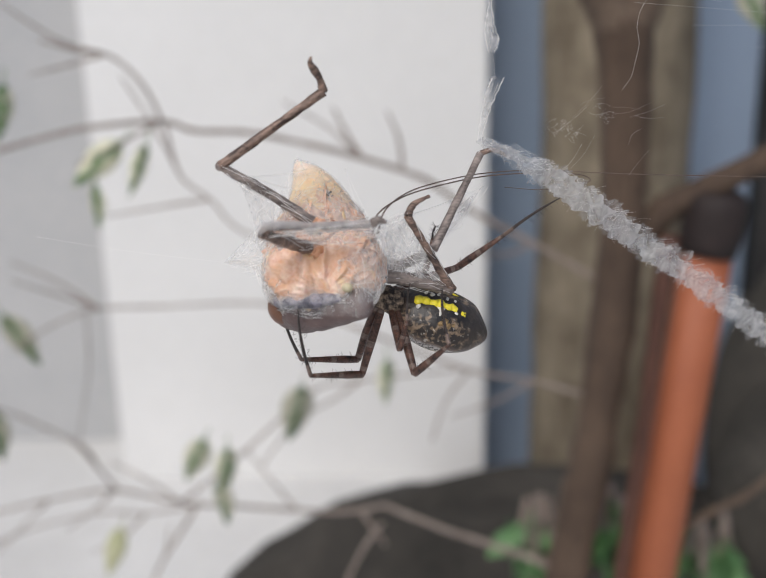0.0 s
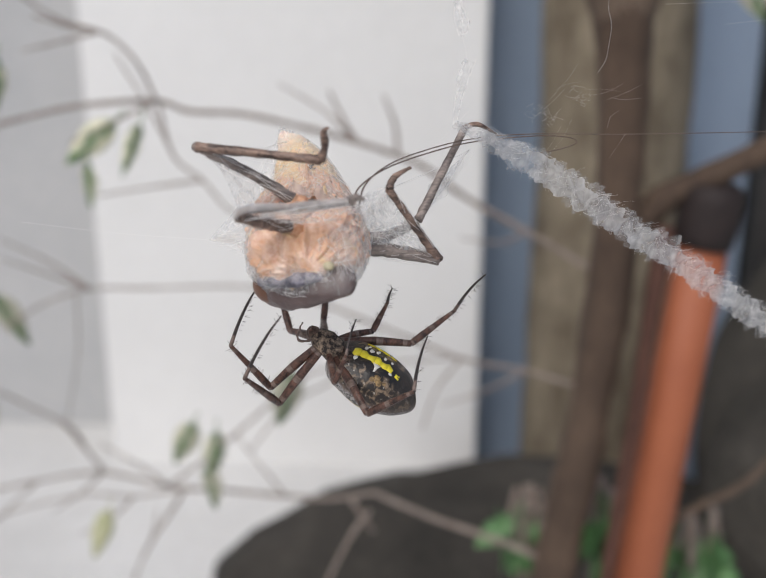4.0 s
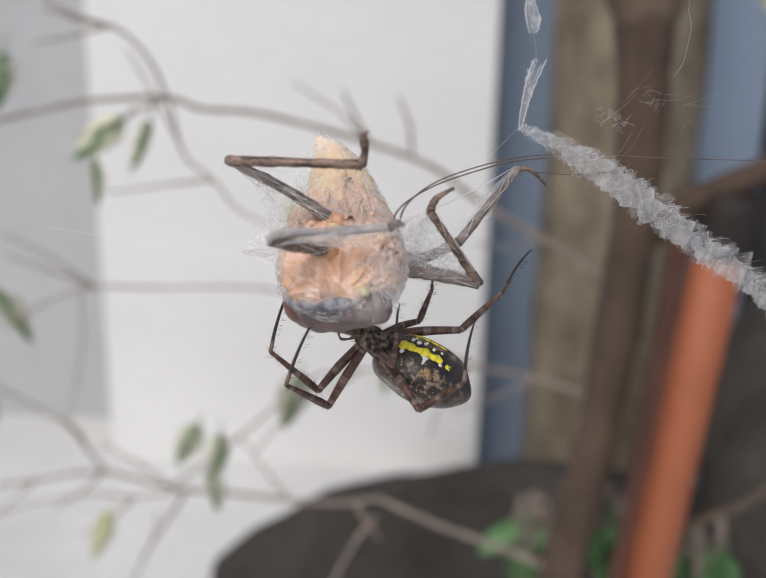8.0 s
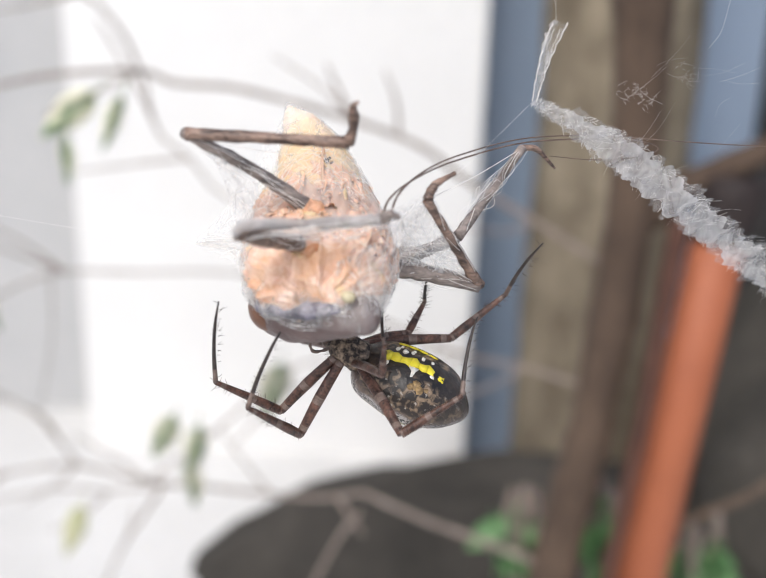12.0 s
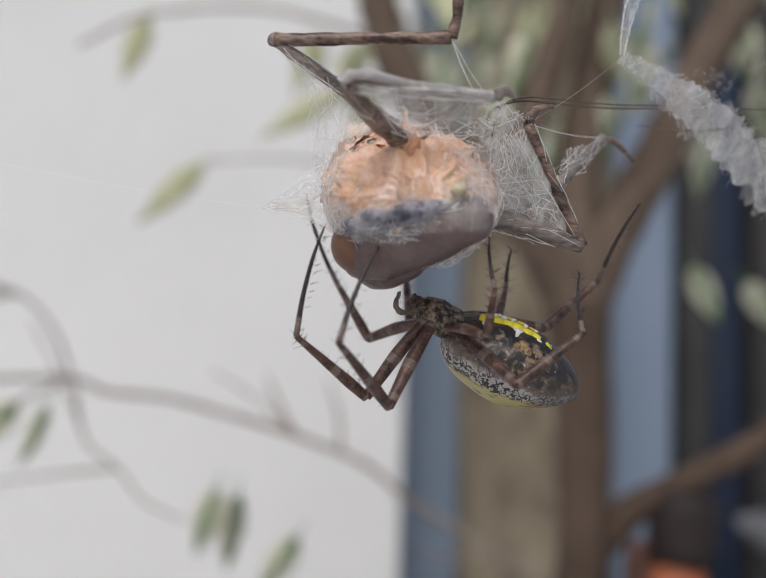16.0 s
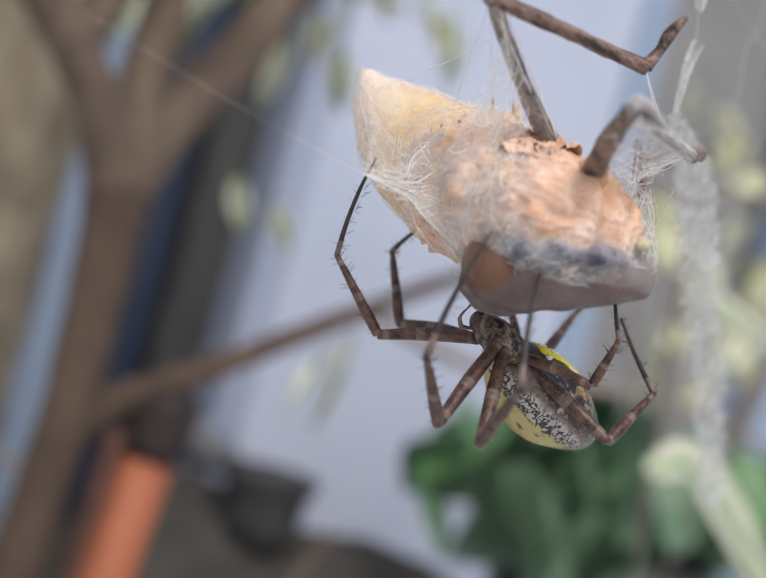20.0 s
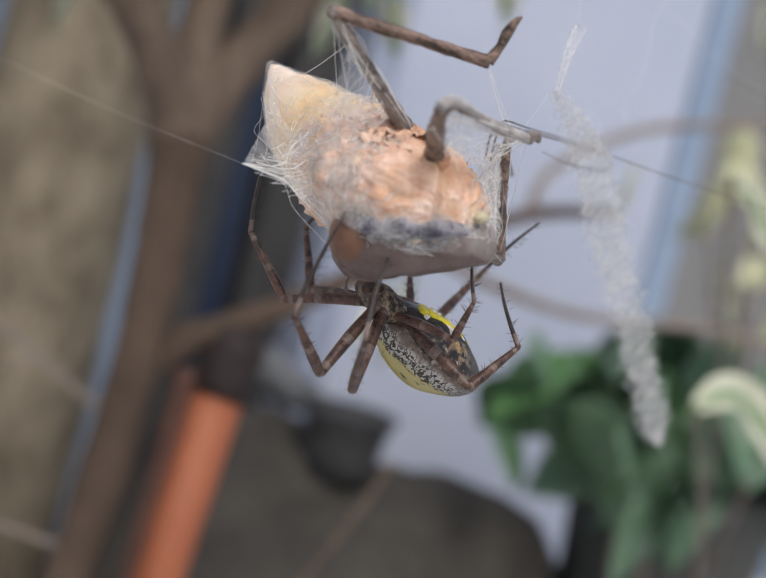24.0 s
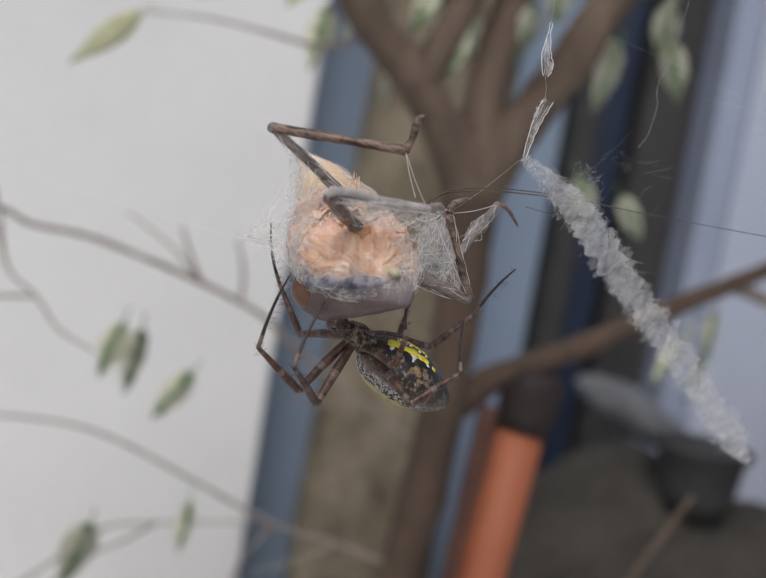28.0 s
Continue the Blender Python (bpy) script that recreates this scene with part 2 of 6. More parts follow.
def leaf_mat():
    """Variegated leaf: green heart along the midrib, cream margin with an uneven border."""
    m = bpy.data.materials.new("variegated_leaf")
    m.use_nodes = True
    n, l = m.node_tree.nodes, m.node_tree.links
    p = n["Principled BSDF"]
    tc, info = n.new("ShaderNodeTexCoord"), n.new("ShaderNodeObjectInfo")
    sep = n.new("ShaderNodeSeparateXYZ")
    l.new(tc.outputs["Object"], sep.inputs["Vector"])
    nz = n.new("ShaderNodeTexNoise")
    nz.inputs["Scale"].default_value, nz.inputs["Detail"].default_value = 160, 3
    add = n.new("ShaderNodeVectorMath")
    l.new(tc.outputs["Object"], add.inputs[0])
    l.new(info.outputs["Random"], add.inputs[1])
    l.new(add.outputs["Vector"], nz.inputs["Vector"])
    ab = n.new("ShaderNodeMath")
    ab.operation = "ABSOLUTE"
    l.new(sep.outputs["X"], ab.inputs[0])
    k = n.new("ShaderNodeMath")
    k.operation = "MULTIPLY_ADD"
    k.inputs[1].default_value = 0.012
    l.new(nz.outputs["Fac"], k.inputs[0])
    l.new(ab.outputs["Value"], k.inputs[2])
    mr = n.new("ShaderNodeMapRange")
    mr.inputs["From Min"].default_value, mr.inputs["From Max"].default_value = 0.0066, 0.0100
    l.new(k.outputs["Value"], mr.inputs["Value"])
    mix = n.new("ShaderNodeMix")
    mix.data_type = "RGBA"
    mix.inputs["A"].default_value, mix.inputs["B"].default_value = (0.16, 0.26, 0.12, 1), (0.70, 0.69, 0.55, 1)
    l.new(mr.outputs["Result"], mix.inputs["Factor"])
    hsv = n.new("ShaderNodeHueSaturation")
    vr = n.new("ShaderNodeMapRange")
    vr.inputs["To Min"].default_value, vr.inputs["To Max"].default_value = 0.7, 1.35
    l.new(info.outputs["Random"], vr.inputs["Value"])
    l.new(vr.outputs["Result"], hsv.inputs["Value"])
    l.new(mix.outputs["Result"], hsv.inputs["Color"])
    l.new(hsv.outputs["Color"], p.inputs["Base Color"])
    p.inputs["Roughness"].default_value = 0.45
    tr = n.new("ShaderNodeBsdfTranslucent")
    l.new(hsv.outputs["Color"], tr.inputs["Color"])
    ms = n.new("ShaderNodeMixShader")
    ms.inputs["Fac"].default_value = 0.35
    l.new(p.outputs["BSDF"], ms.inputs[1])
    l.new(tr.outputs["BSDF"], ms.inputs[2])
    l.new(ms.outputs["Shader"], n["Material Output"].inputs["Surface"])
    return m


M_WALL = mat("white_plaster", (0.68, 0.68, 0.67), (0.76, 0.76, 0.75), 5, 0.8, 0.05, 20)
# grey holds the shade on the set-back wall
M_WALL_SHADED = mat("shaded_grey_plaster", (0.37, 0.38, 0.39), (0.47, 0.47, 0.47), 4, 0.85, 0.05, 20)
M_BLUE = mat("blue_grey_board", (0.24, 0.31, 0.42), (0.30, 0.38, 0.50), 6, 0.6, 0.08, 20)
M_BLUE_WALL = mat("pale_blue_plaster", (0.40, 0.445, 0.55), (0.49, 0.525, 0.63), 4, 0.8, 0.05, 20)
# darker tone of the pale blue plaster, for its shadow by the post
M_BLUE_WALL_SHADE = mat("shaded_blue_plaster", (0.26, 0.30, 0.40), (0.34, 0.38, 0.49), 6, 0.7, 0.05, 20)
M_PANE = mat("dark_blue_glass", (0.018, 0.028, 0.055), (0.035, 0.048, 0.085), 6, 0.25, 0.02, 8)
# far wall's shade is painted into this dark grey-brown
M_SHADE_WALL = mat("shaded_grey_brown_render", (0.17, 0.17, 0.17), (0.26, 0.255, 0.25), 3, 0.9, 0.1, 14)
M_DARK = mat("dark_stained_post", (0.024, 0.025, 0.028), (0.060, 0.057, 0.055), 12, 0.7, 0.2, 8)
M_BARK_OLD = mat("mottled_old_bark", (0.085, 0.065, 0.043), (0.285, 0.240, 0.172), 24, 0.9, 0.8, 5, lo=0.32, hi=0.66, stretch=(1, 1, 0.6))
M_BARK = mat("brown_bark", (0.038, 0.024, 0.017), (0.108, 0.072, 0.049), 45, 0.85, 0.6, 6, stretch=(1, 1, 0.4))
M_STEM = mat("red_brown_stem", (0.040, 0.016, 0.011), (0.10, 0.042, 0.027), 50, 0.7, 0.4, 6, stretch=(1, 1, 0.4))
M_LIMB = mat("tan_limb_bark", (0.062, 0.043, 0.032), (0.172, 0.125, 0.090), 50, 0.85, 0.6, 6, stretch=(1, 1, 0.4))
M_TWIG = mat("grey_brown_twig", (0.15, 0.115, 0.095), (0.31, 0.26, 0.225), 120, 0.8, 0.5, 5)
M_ORANGE = mat("orange_plastic", (0.28, 0.082, 0.037), (0.35, 0.110, 0.050), 30, 0.6, 0.08, 8)
M_CAP = mat("black_rubber", (0.010, 0.007, 0.007), (0.032, 0.020, 0.018), 60, 0.7, 0.2, 6)
M_POT = mat("worn_dark_plastic", (0.035, 0.037, 0.034), (0.085, 0.086, 0.080), 14, 0.6, 0.2, 8)
M_ROCK = mat("dark_weathered_stone", (0.014, 0.013, 0.011), (0.055, 0.049, 0.041), 9, 0.9, 0.5, 9)
M_STONE = mat("grey_brown_stone", (0.026, 0.024, 0.020), (0.078, 0.070, 0.059), 11, 0.9, 0.6, 8)
M_PALE_STONE = mat("pale_grey_stone", (0.09, 0.094, 0.10), (0.20, 0.205, 0.215), 30, 0.85, 0.4, 8)
M_FLOOR = mat("pale_concrete", (0.50, 0.50, 0.49), (0.64, 0.64, 0.63), 6, 0.85, 0.15, 14)
M_LEAF = leaf_mat()
M_GREEN = mat("deep_green_leaf", (0.045, 0.098, 0.050), (0.105, 0.185, 0.098), 40, 0.4, 0.2, 5)
M_MID_LEAF = mat("light_green_leaf", (0.075, 0.145, 0.090), (0.155, 0.245, 0.155), 40, 0.4, 0.2, 5)
M_BRIGHT = mat("bright_green_leaf", (0.05, 0.13, 0.045), (0.13, 0.26, 0.10), 40, 0.4, 0.2, 5)
M_HEART = mat("mid_green_leaf", (0.16, 0.25, 0.12), (0.30, 0.38, 0.22), 40, 0.45, 0.2, 5)
M_PALE_LEAF = mat("white_margin_leaf", (0.46, 0.47, 0.34), (0.62, 0.62, 0.50), 60, 0.45, 0.2, 5)
M_CREAM_LEAF = mat("cream_leaf", (0.36, 0.38, 0.20), (0.55, 0.54, 0.36), 40, 0.45, 0.2, 5)
M_SPIDER = mat("spider_brown", (0.035, 0.022, 0.017), (0.16, 0.095, 0.065), 700, 0.5, 0.5, 4)
M_SPIDER_PALE = mat("spider_pale_band", (0.09, 0.058, 0.045), (0.225, 0.17, 0.145), 900, 0.5, 0.5, 4)
M_FOOT = mat("spider_foot_dark", (0.012, 0.010, 0.010), (0.060, 0.045, 0.040), 700, 0.4, 0.4, 4)
M_LEGDARK = mat("spider_leg_dark", (0.020, 0.012, 0.010), (0.150, 0.074, 0.052), 700, 0.36, 0.6, 4, lo=0.36, hi=0.66)
M_CARAPACE = mat("mottled_carapace", (0.022, 0.015, 0.012), (0.36, 0.27, 0.19), 800, 0.6, 0.8, 3, lo=0.44, hi=0.64)
M_YELLOW = mat("bright_yellow_mark", (0.66, 0.55, 0.02), (0.78, 0.68, 0.05), 900, 0.4, 0.1)
M_WHITEMARK = mat("white_mark", (0.62, 0.60, 0.55), (0.80, 0.78, 0.72), 900, 0.5, 0.1)
M_ORANGEMARK = mat("ochre_mark", (0.06, 0.035, 0.02), (0.46, 0.31, 0.14), 1300, 0.5, 0.3)
M_ABDOMEN = belly_mat()
M_PREY_ABD = graded(mat("cream_yellow_cuticle", (0.70, 0.45, 0.21), (0.80, 0.63, 0.40), 200, 0.45, 0.5, 5, sss=0.25), "Y", 0.040, 0.051, (0.80, 0.66, 0.55))
M_PREY_BODY = mottled(mottled(graded(mat("salmon_cuticle", (0.60, 0.335, 0.225), (0.83, 0.64, 0.53), 420, 0.45, 0.8, 4, lo=0.32, hi=0.60, sss=0.2, stretch=(1, 0.45, 1)), "Z", 0.027, 0.038, (0.72, 0.37, 0.20), 0.5), (0.66, 0.37, 0.20), 170, 0.50, 0.66, 0.6), (0.80, 0.62, 0.34), 210, 0.58, 0.70, 0.7, 31.0)
M_SKIN = mottled(mat("orange_skin", (0.50, 0.22, 0.10), (0.74, 0.46, 0.31), 420, 0.45, 0.8, 4, sss=0.2), (0.30, 0.17, 0.11), 300, 0.52, 0.62)
M_KNOB = mat("pale_knob", (0.40, 0.34, 0.20), (0.58, 0.53, 0.38), 500, 0.45, 0.4, 4)
M_PREY_HEAD = mat("mauve_brown_cuticle", (0.085, 0.056, 0.052), (0.165, 0.115, 0.107), 300, 0.36, 0.5, 5)
M_PREY_EYE = mat("brown_eye", (0.105, 0.048, 0.030), (0.19, 0.095, 0.058), 300, 0.32, 0.15, 5)
M_PREY_LEG = mat("brown_leg_cuticle", (0.045, 0.029, 0.024), (0.29, 0.195, 0.150), 600, 0.42, 1.0, 4, lo=0.38, hi=0.62, stretch=(0.35, 1, 1))
M_PRONOTUM = mat("blue_grey_cuticle", (0.050, 0.048, 0.070), (0.30, 0.28, 0.33), 420, 0.4, 0.9, 4, lo=0.38, hi=0.62)
M_PREY_LEG_G = mat("grey_leg_cuticle", (0.075, 0.060, 0.054), (0.33, 0.275, 0.245), 700, 0.5, 1.0, 4, lo=0.34, hi=0.66, stretch=(0.25, 1, 0.8))
M_SILK = silk_mat("silk_thread", 1.28, (0.95, 0.94, 0.92))
M_VEIL = silk_mat("silk_veil", 0.24, scale=450.0, spread=0.22)
M_WRAP = silk_mat("body_silk_wrap", 0.15, scale=380.0, spread=0.25)
M_VEIL_THIN = silk_mat("thin_silk_veil", 0.13, scale=500.0, spread=0.32)
M_BAND = silk_mat("silk_band_cloth", 0.43, (0.86, 0.85, 0.84), 420, 0.20)
M_RIBBON = silk_mat("silk_ribbon", 0.46, (0.86, 0.85, 0.84), 260, 0.30)
M_ANTENNA = mat("dark_antenna", (0.05, 0.035, 0.028), (0.16, 0.11, 0.085), 900, 0.5, 0.0)


# ---------- mesh helpers ----------
def smooth(bm):
    for f in bm.faces:
        f.smooth = True
    return bm


def mesh_of(name, bm, mats):
    me = bpy.data.meshes.new(name)
    bm.to_mesh(me)
    bm.free()
    for m in mats if isinstance(mats, (list, tuple)) else [mats]:
        me.materials.append(m)
    return me


def part(name, bm, mats, parent=None, label="", at=(0, 0, 0)):
    ob = new(name, mesh_of(name, bm, mats))
    ob.parent = parent
    ob.location = at
    if label:
        tagged(ob, label)
    return ob


def spline(pts, n=6):
    """Points of a smooth line through pts (Catmull-Rom), n to each step."""
    p = [Vector(q) for q in pts]
    p = [2 * p[0] - p[1]] + p + [2 * p[-1] - p[-2]]
    out = []
    for i in range(1, len(p) - 2):
        a, b, c, d = p[i - 1:i + 3]
        for k in range(n):
            t = k / n
            out.append(0.5 * (2 * b + (c - a) * t + (2 * a - 5 * b + 4 * c - d) * t * t + (3 * b - a - 3 * c + d) * t ** 3))
    return out + [p[-2]]


def tube(bm, pts, radii, seg=8, bands=None, flat=1.0, wobble=0.0, seed=0):
    """A round rod along pts. radii: one value or two or more, spread over the length. bands: material index by share of the length."""
    rng = random.Random(seed)
    pts = [Vector(p) for p in pts]
    if not isinstance(radii, (list, tuple)):
        radii = [radii]
    rings = []
    side = None
    for i, p in enumerate(pts):
        d = (pts[min(i + 1, len(pts) - 1)] - pts[max(i - 1, 0)])
        d = d.normalized() if d.length > 1e-9 else Vector((0, 0, 1))
        if side is None:
            side = d.orthogonal().normalized()
        side = (side - d * side.dot(d))
        side = side.normalized() if side.length > 1e-6 else d.orthogonal().normalized()
        up = d.cross(side)
        s = i / max(1, len(pts) - 1) * (len(radii) - 1)
        k = min(int(s), len(radii) - 2) if len(radii) > 1 else 0
        r = radii[k] + (radii[k + 1] - radii[k]) * (s - k) if len(radii) > 1 else radii[0]
        r *= 1 + wobble * (rng.random() - 0.5)
        rings.append([bm.verts.new(p + side * math.cos(a) * r + up * math.sin(a) * r * flat) for a in (math.tau * j / seg for j in range(seg))])
    for i in range(len(rings) - 1):
        for j in range(seg):
            f = bm.faces.new((rings[i][j], rings[i][(j + 1) % seg], rings[i + 1][(j + 1) % seg], rings[i + 1][j]))
            f.smooth = True
            if bands:
                f.material_index = bands((i + 0.5) / (len(rings) - 1))
    for ring, flip in ((rings[0], True), (rings[-1], False)):
        try:
            f = bm.faces.new(ring[::-1] if flip else ring)
            f.smooth = True
            if bands:
                f.material_index = bands(0.0 if flip else 1.0)
        except ValueError:
            pass
    return bm


def frame_of(x_axis, z_hint):
    x = Vector(x_axis).normalized()
    y = Vector(z_hint).cross(x).normalized()
    return Matrix((x, y, x.cross(y))).transposed()


def ovoid(bm, centre, axes, size, u=20, v=14, lump=0.0, scale=200.0, taper=0.0):
    """An egg: size along the columns of axes; taper narrows it towards its +x end."""
    grid = []
    for i in range(v + 1):
        th = math.pi * i / v
        row = []
        for j in range(u):
            ph = math.tau * j / u
            q = Vector((math.cos(th), math.sin(th) * math.cos(ph), math.sin(th) * math.sin(ph)))
            k = 1 - taper * q.x
            q = Vector((q.x * size[0], q.y * size[1] * k, q.z * size[2] * k))
            w = axes @ q
            if lump:
                w = w * (1 + lump * noise.noise((Vector(centre) + w) * scale))
            row.append(Vector(centre) + w)
        grid.append(row)
    top, bot = bm.verts.new(grid[0][0]), bm.verts.new(grid[-1][0])
    vs = [[bm.verts.new(p) for p in row] for row in grid[1:-1]]
    for j in range(u):
        bm.faces.new((top, vs[0][j], vs[0][(j + 1) % u]))
        bm.faces.new((bot, vs[-1][(j + 1) % u], vs[-1][j]))
        for i in range(len(vs) - 1):
            bm.faces.new((vs[i][j], vs[i + 1][j], vs[i + 1][(j + 1) % u], vs[i][(j + 1) % u]))
    bmesh.ops.recalc_face_normals(bm, faces=bm.faces)
    return smooth(bm)


def loft(bm, stations, u=28, lump=0.0, scale=200.0, ridges=None):
    """A body through stations (centre, half width, half height), the width across, the height up."""
    cs = [Vector(s[0]) for s in stations]
    rows = []
    for i, (c, w, h) in enumerate(stations):
        d = (cs[min(i + 1, len(cs) - 1)] - cs[max(i - 1, 0)]).normalized()
        right = d.cross(Vector((0, 0, 1))).normalized()
        up = right.cross(d).normalized()
        row = []
        for j in range(u):
            a = math.tau * j / u
            q = right * math.cos(a) * w + up * math.sin(a) * h
            if lump:
                q = q * (1 + lump * noise.noise((Vector(c) + q) * scale))
            row.append(bm.verts.new(Vector(c) + q))
        rows.append(row)
    for i in range(len(rows) - 1):
        for j in range(u):
            bm.faces.new((rows[i][j], rows[i][(j + 1) % u], rows[i + 1][(j + 1) % u], rows[i + 1][j]))
    bm.faces.new(rows[0][::-1])
    bm.faces.new(rows[-1])
    bmesh.ops.recalc_face_normals(bm, faces=bm.faces)
    return smooth(bm)


def slab(bm, x0, x1, y0, y1, z0, z1):
    v = [bm.verts.new((x, y, z)) for x in (x0, x1) for y in (y0, y1) for z in (z0, z1)]
    for f in ((0, 1, 3, 2), (4, 6, 7, 5), (0, 4, 5, 1), (2, 3, 7, 6), (0, 2, 6, 4), (1, 5, 7, 3)):
        bm.faces.new([v[i] for i in f])
    bmesh.ops.recalc_face_normals(bm, faces=bm.faces)
    return bm


def block(name, x0, x1, y0, y1, z0, z1, m, label, bevel=0.004, kind="structure", category="wall"):
    bm = slab(bmesh.new(), x0, x1, y0, y1, z0, z1)
    if bevel:
        bmesh.ops.bevel(bm, geom=bm.edges[:], offset=bevel, segments=2, affect="EDGES", profile=0.5)
    ob = new(name, mesh_of(name, bm, m))
    return tagged(ob, label, category, kind=kind)


# ---------- ground and walls ----------
FLOOR = 0.515


def ground():
    bm = bmesh.new()
    def h(x, y):
        near = math.exp(-((x - 0.1) ** 2 + (y - 0.8) ** 2) / 2.0)
        dip = 0.10 * max(0, min(1, (x - 0.06) / 0.05, (2.8 - x) / 0.05)) * max(0, min(1, (y - 0.45) / 0.08, (1.6 - y) / 0.05))
        return FLOOR - dip + 0.006 * near * noise.noise((x * 3, y * 3, 0))
    xs = [math.copysign(1.5 * abs(i / 30) + abs(i / 30) ** 7 * 400, i) for i in range(-30, 31)]
    vs = [[bm.verts.new((x, y + 0.5, h(x, y))) for x in xs] for y in xs]
    for i in range(60):
        for j in range(60):
            bm.faces.new((vs[i][j], vs[i][j + 1], vs[i + 1][j + 1], vs[i + 1][j]))
    tagged(new("ground", mesh_of("ground", smooth(bm), M_FLOOR)), "pale worn concrete floor of the yard", "ground", kind="structure")


ground()
block("wall_north", -0.31, 0.10, 1.14, 1.34, FLOOR - 0.14, 3.0, M_WALL, "plain white plastered wall pier beside the blue board", 0.003)
block("wall_west", -2.6, -0.312, 1.24, 1.44, FLOOR - 0.14, 3.0, M_WALL_SHADED, "plastered wall set back from the white pier, shade put into its grey", 0.003)
block("blue_board", 0.102, 0.405, 1.24, 1.32, FLOOR - 0.14, 3.0, M_BLUE, "blue-grey painted board behind the old trunk", 0.003, "structure", "board")
# added strip: the shadow on the pale wall's edge, painted as colour
block("blue_trim", 0.550, 0.586, 1.16, 1.30, FLOOR - 0.14, 3.0, M_BLUE_WALL_SHADE, "added strip coloured as the pale wall's shadow beside the dark post", 0.004, "structure", "trim")
block("wall_east", 0.588, 1.07, 1.16, 1.36, FLOOR - 0.14, 3.0, M_BLUE_WALL, "pale blue-grey plastered wall beyond the tree", 0.003)
block("dark_post", 0.407, 0.438, 1.21, 1.30, FLOOR - 0.14, 3.0, M_DARK, "dark stained timber door post beside the blue board", 0.006, "structure", "post")
block("dark_pane", 0.439, 0.485, 1.245, 1.28, FLOOR - 0.14, 3.0, M_PANE, "dark blue glossy door pane between two posts", 0.002, "structure", "pane")
block("dark_post_inner", 0.486, 0.548, 1.21, 1.30, FLOOR - 0.14, 3.0, M_DARK, "dark stained timber post against the pale wall", 0.006, "structure", "post")
block("blue_post", 1.072, 1.125, 1.15, 1.30, FLOOR - 0.14, 3.0, M_BLUE, "blue painted post at the end of the pale wall", 0.006, "structure", "post")
block("wall_far", 1.13, 4.0, 1.75, 1.95, FLOOR - 0.14, 3.0, M_SHADE_WALL, "grey wall far behind the foliage, its shade put into the colour", 0.003)
block("blue_post_far", 2.38, 2.66, 1.60, 1.72, FLOOR - 0.14, 3.0, M_BLUE, "blue painted post in front of the far grey wall", 0.006, "structure", "post")


# ---------- old trunk ----------
def old_trunk():
    bm = bmesh.new()
    pts = [(0.232 + 0.004 * noise.noise((z * 3, 1, 0)), 1.155, z) for z in [FLOOR - 0.13 + i * 0.05 for i in range(48)]]
    tube(bm, pts, [0.080, 0.075, 0.074, 0.074], 40)
    for v in bm.verts:
        c = Vector((0.232, 1.155, v.co.z))
        d = v.co - c
        v.co = c + d * (1 + 0.04 * noise.noise(v.co * 14) + 0.03 * noise.noise(v.co * 50))
    t = tagged(new("old_tree"), "thick old tree trunk with mottled tan bark", "tree")
    t.location = (0.232, 1.155, FLOOR)
    bmesh.ops.translate(bm, verts=bm.verts, vec=-t.location)
    part("trunk", bm, M_BARK_OLD, t)
    for z, a, r in ((0.62, -1.9, 0.020), (0.80, -1.2, 0.016), (0.93, -2.2, 0.014), (1.12, -1.5, 0.018), (1.30, -1.9, 0.016), (0.70, -0.9, 0.014)):
        bm = bmesh.new()
        c = Vector((math.cos(a) * 0.070, math.sin(a) * 0.070, z - FLOOR))
        ovoid(bm, c, frame_of((math.cos(a), math.sin(a), 0), (0, 0, 1)), (0.006, r, r * 1.3), 16, 10, 0.25, 60)
        part("knot", bm, M_BARK_OLD, t)
    return t


old_trunk()


# ---------- young tree with its limbs, twigs and leaves ----------
TREE = tagged(new("young_tree"), "slender variegated fig tree with forked brown limbs and bare twigs", "tree")
TREE.location = (0.098, 0.66, FLOOR)
T0 = Vector(TREE.location)


def limb(name, pts, radii, m=None, seg=12, wob=0.12, label="", knots=0.10):
    bm = bmesh.new()
    tube(bm, spline([Vector(p) - T0 for p in pts], 7), radii, seg, wobble=wob, seed=len(pts) + int(1e4 * abs(pts[0][0])))
    for v in bm.verts:
        v.co += Vector((noise.noise(v.co * 60), noise.noise(v.co * 60 + Vector((9, 0, 0))), 0)) * radii[0] * knots
    return part(name, bm, m or M_BARK, TREE, label)


limb("trunk", [(0.098, 0.66, 0.50), (0.117, 0.655, 0.71), (0.13, 0.655, 0.80), (0.139, 0.655, 0.92), (0.138, 0.655, 1.0), (0.133, 0.655, 1.062)], [0.0165, 0.0140, 0.0132, 0.0132, 0.0145, 0.0172], label="dark brown main stem")
limb("limb", m=M_LIMB, pts=[(0.133, 0.655, 1.05), (0.116, 0.65, 1.076), (0.091, 0.648, 1.105), (0.056, 0.645, 1.137), (0.03, 0.64, 1.18), (0.01, 0.63, 1.25), (-0.01, 0.62, 1.34)], radii=[0.0165, 0.0125, 0.0115, 0.010, 0.009])
limb("limb", m=M_LIMB, pts=[(0.090, 0.648, 1.105), (0.107, 0.645, 1.15), (0.123, 0.64, 1.212), (0.13, 0.63, 1.30)], radii=[0.0115, 0.009, 0.008, 0.007])
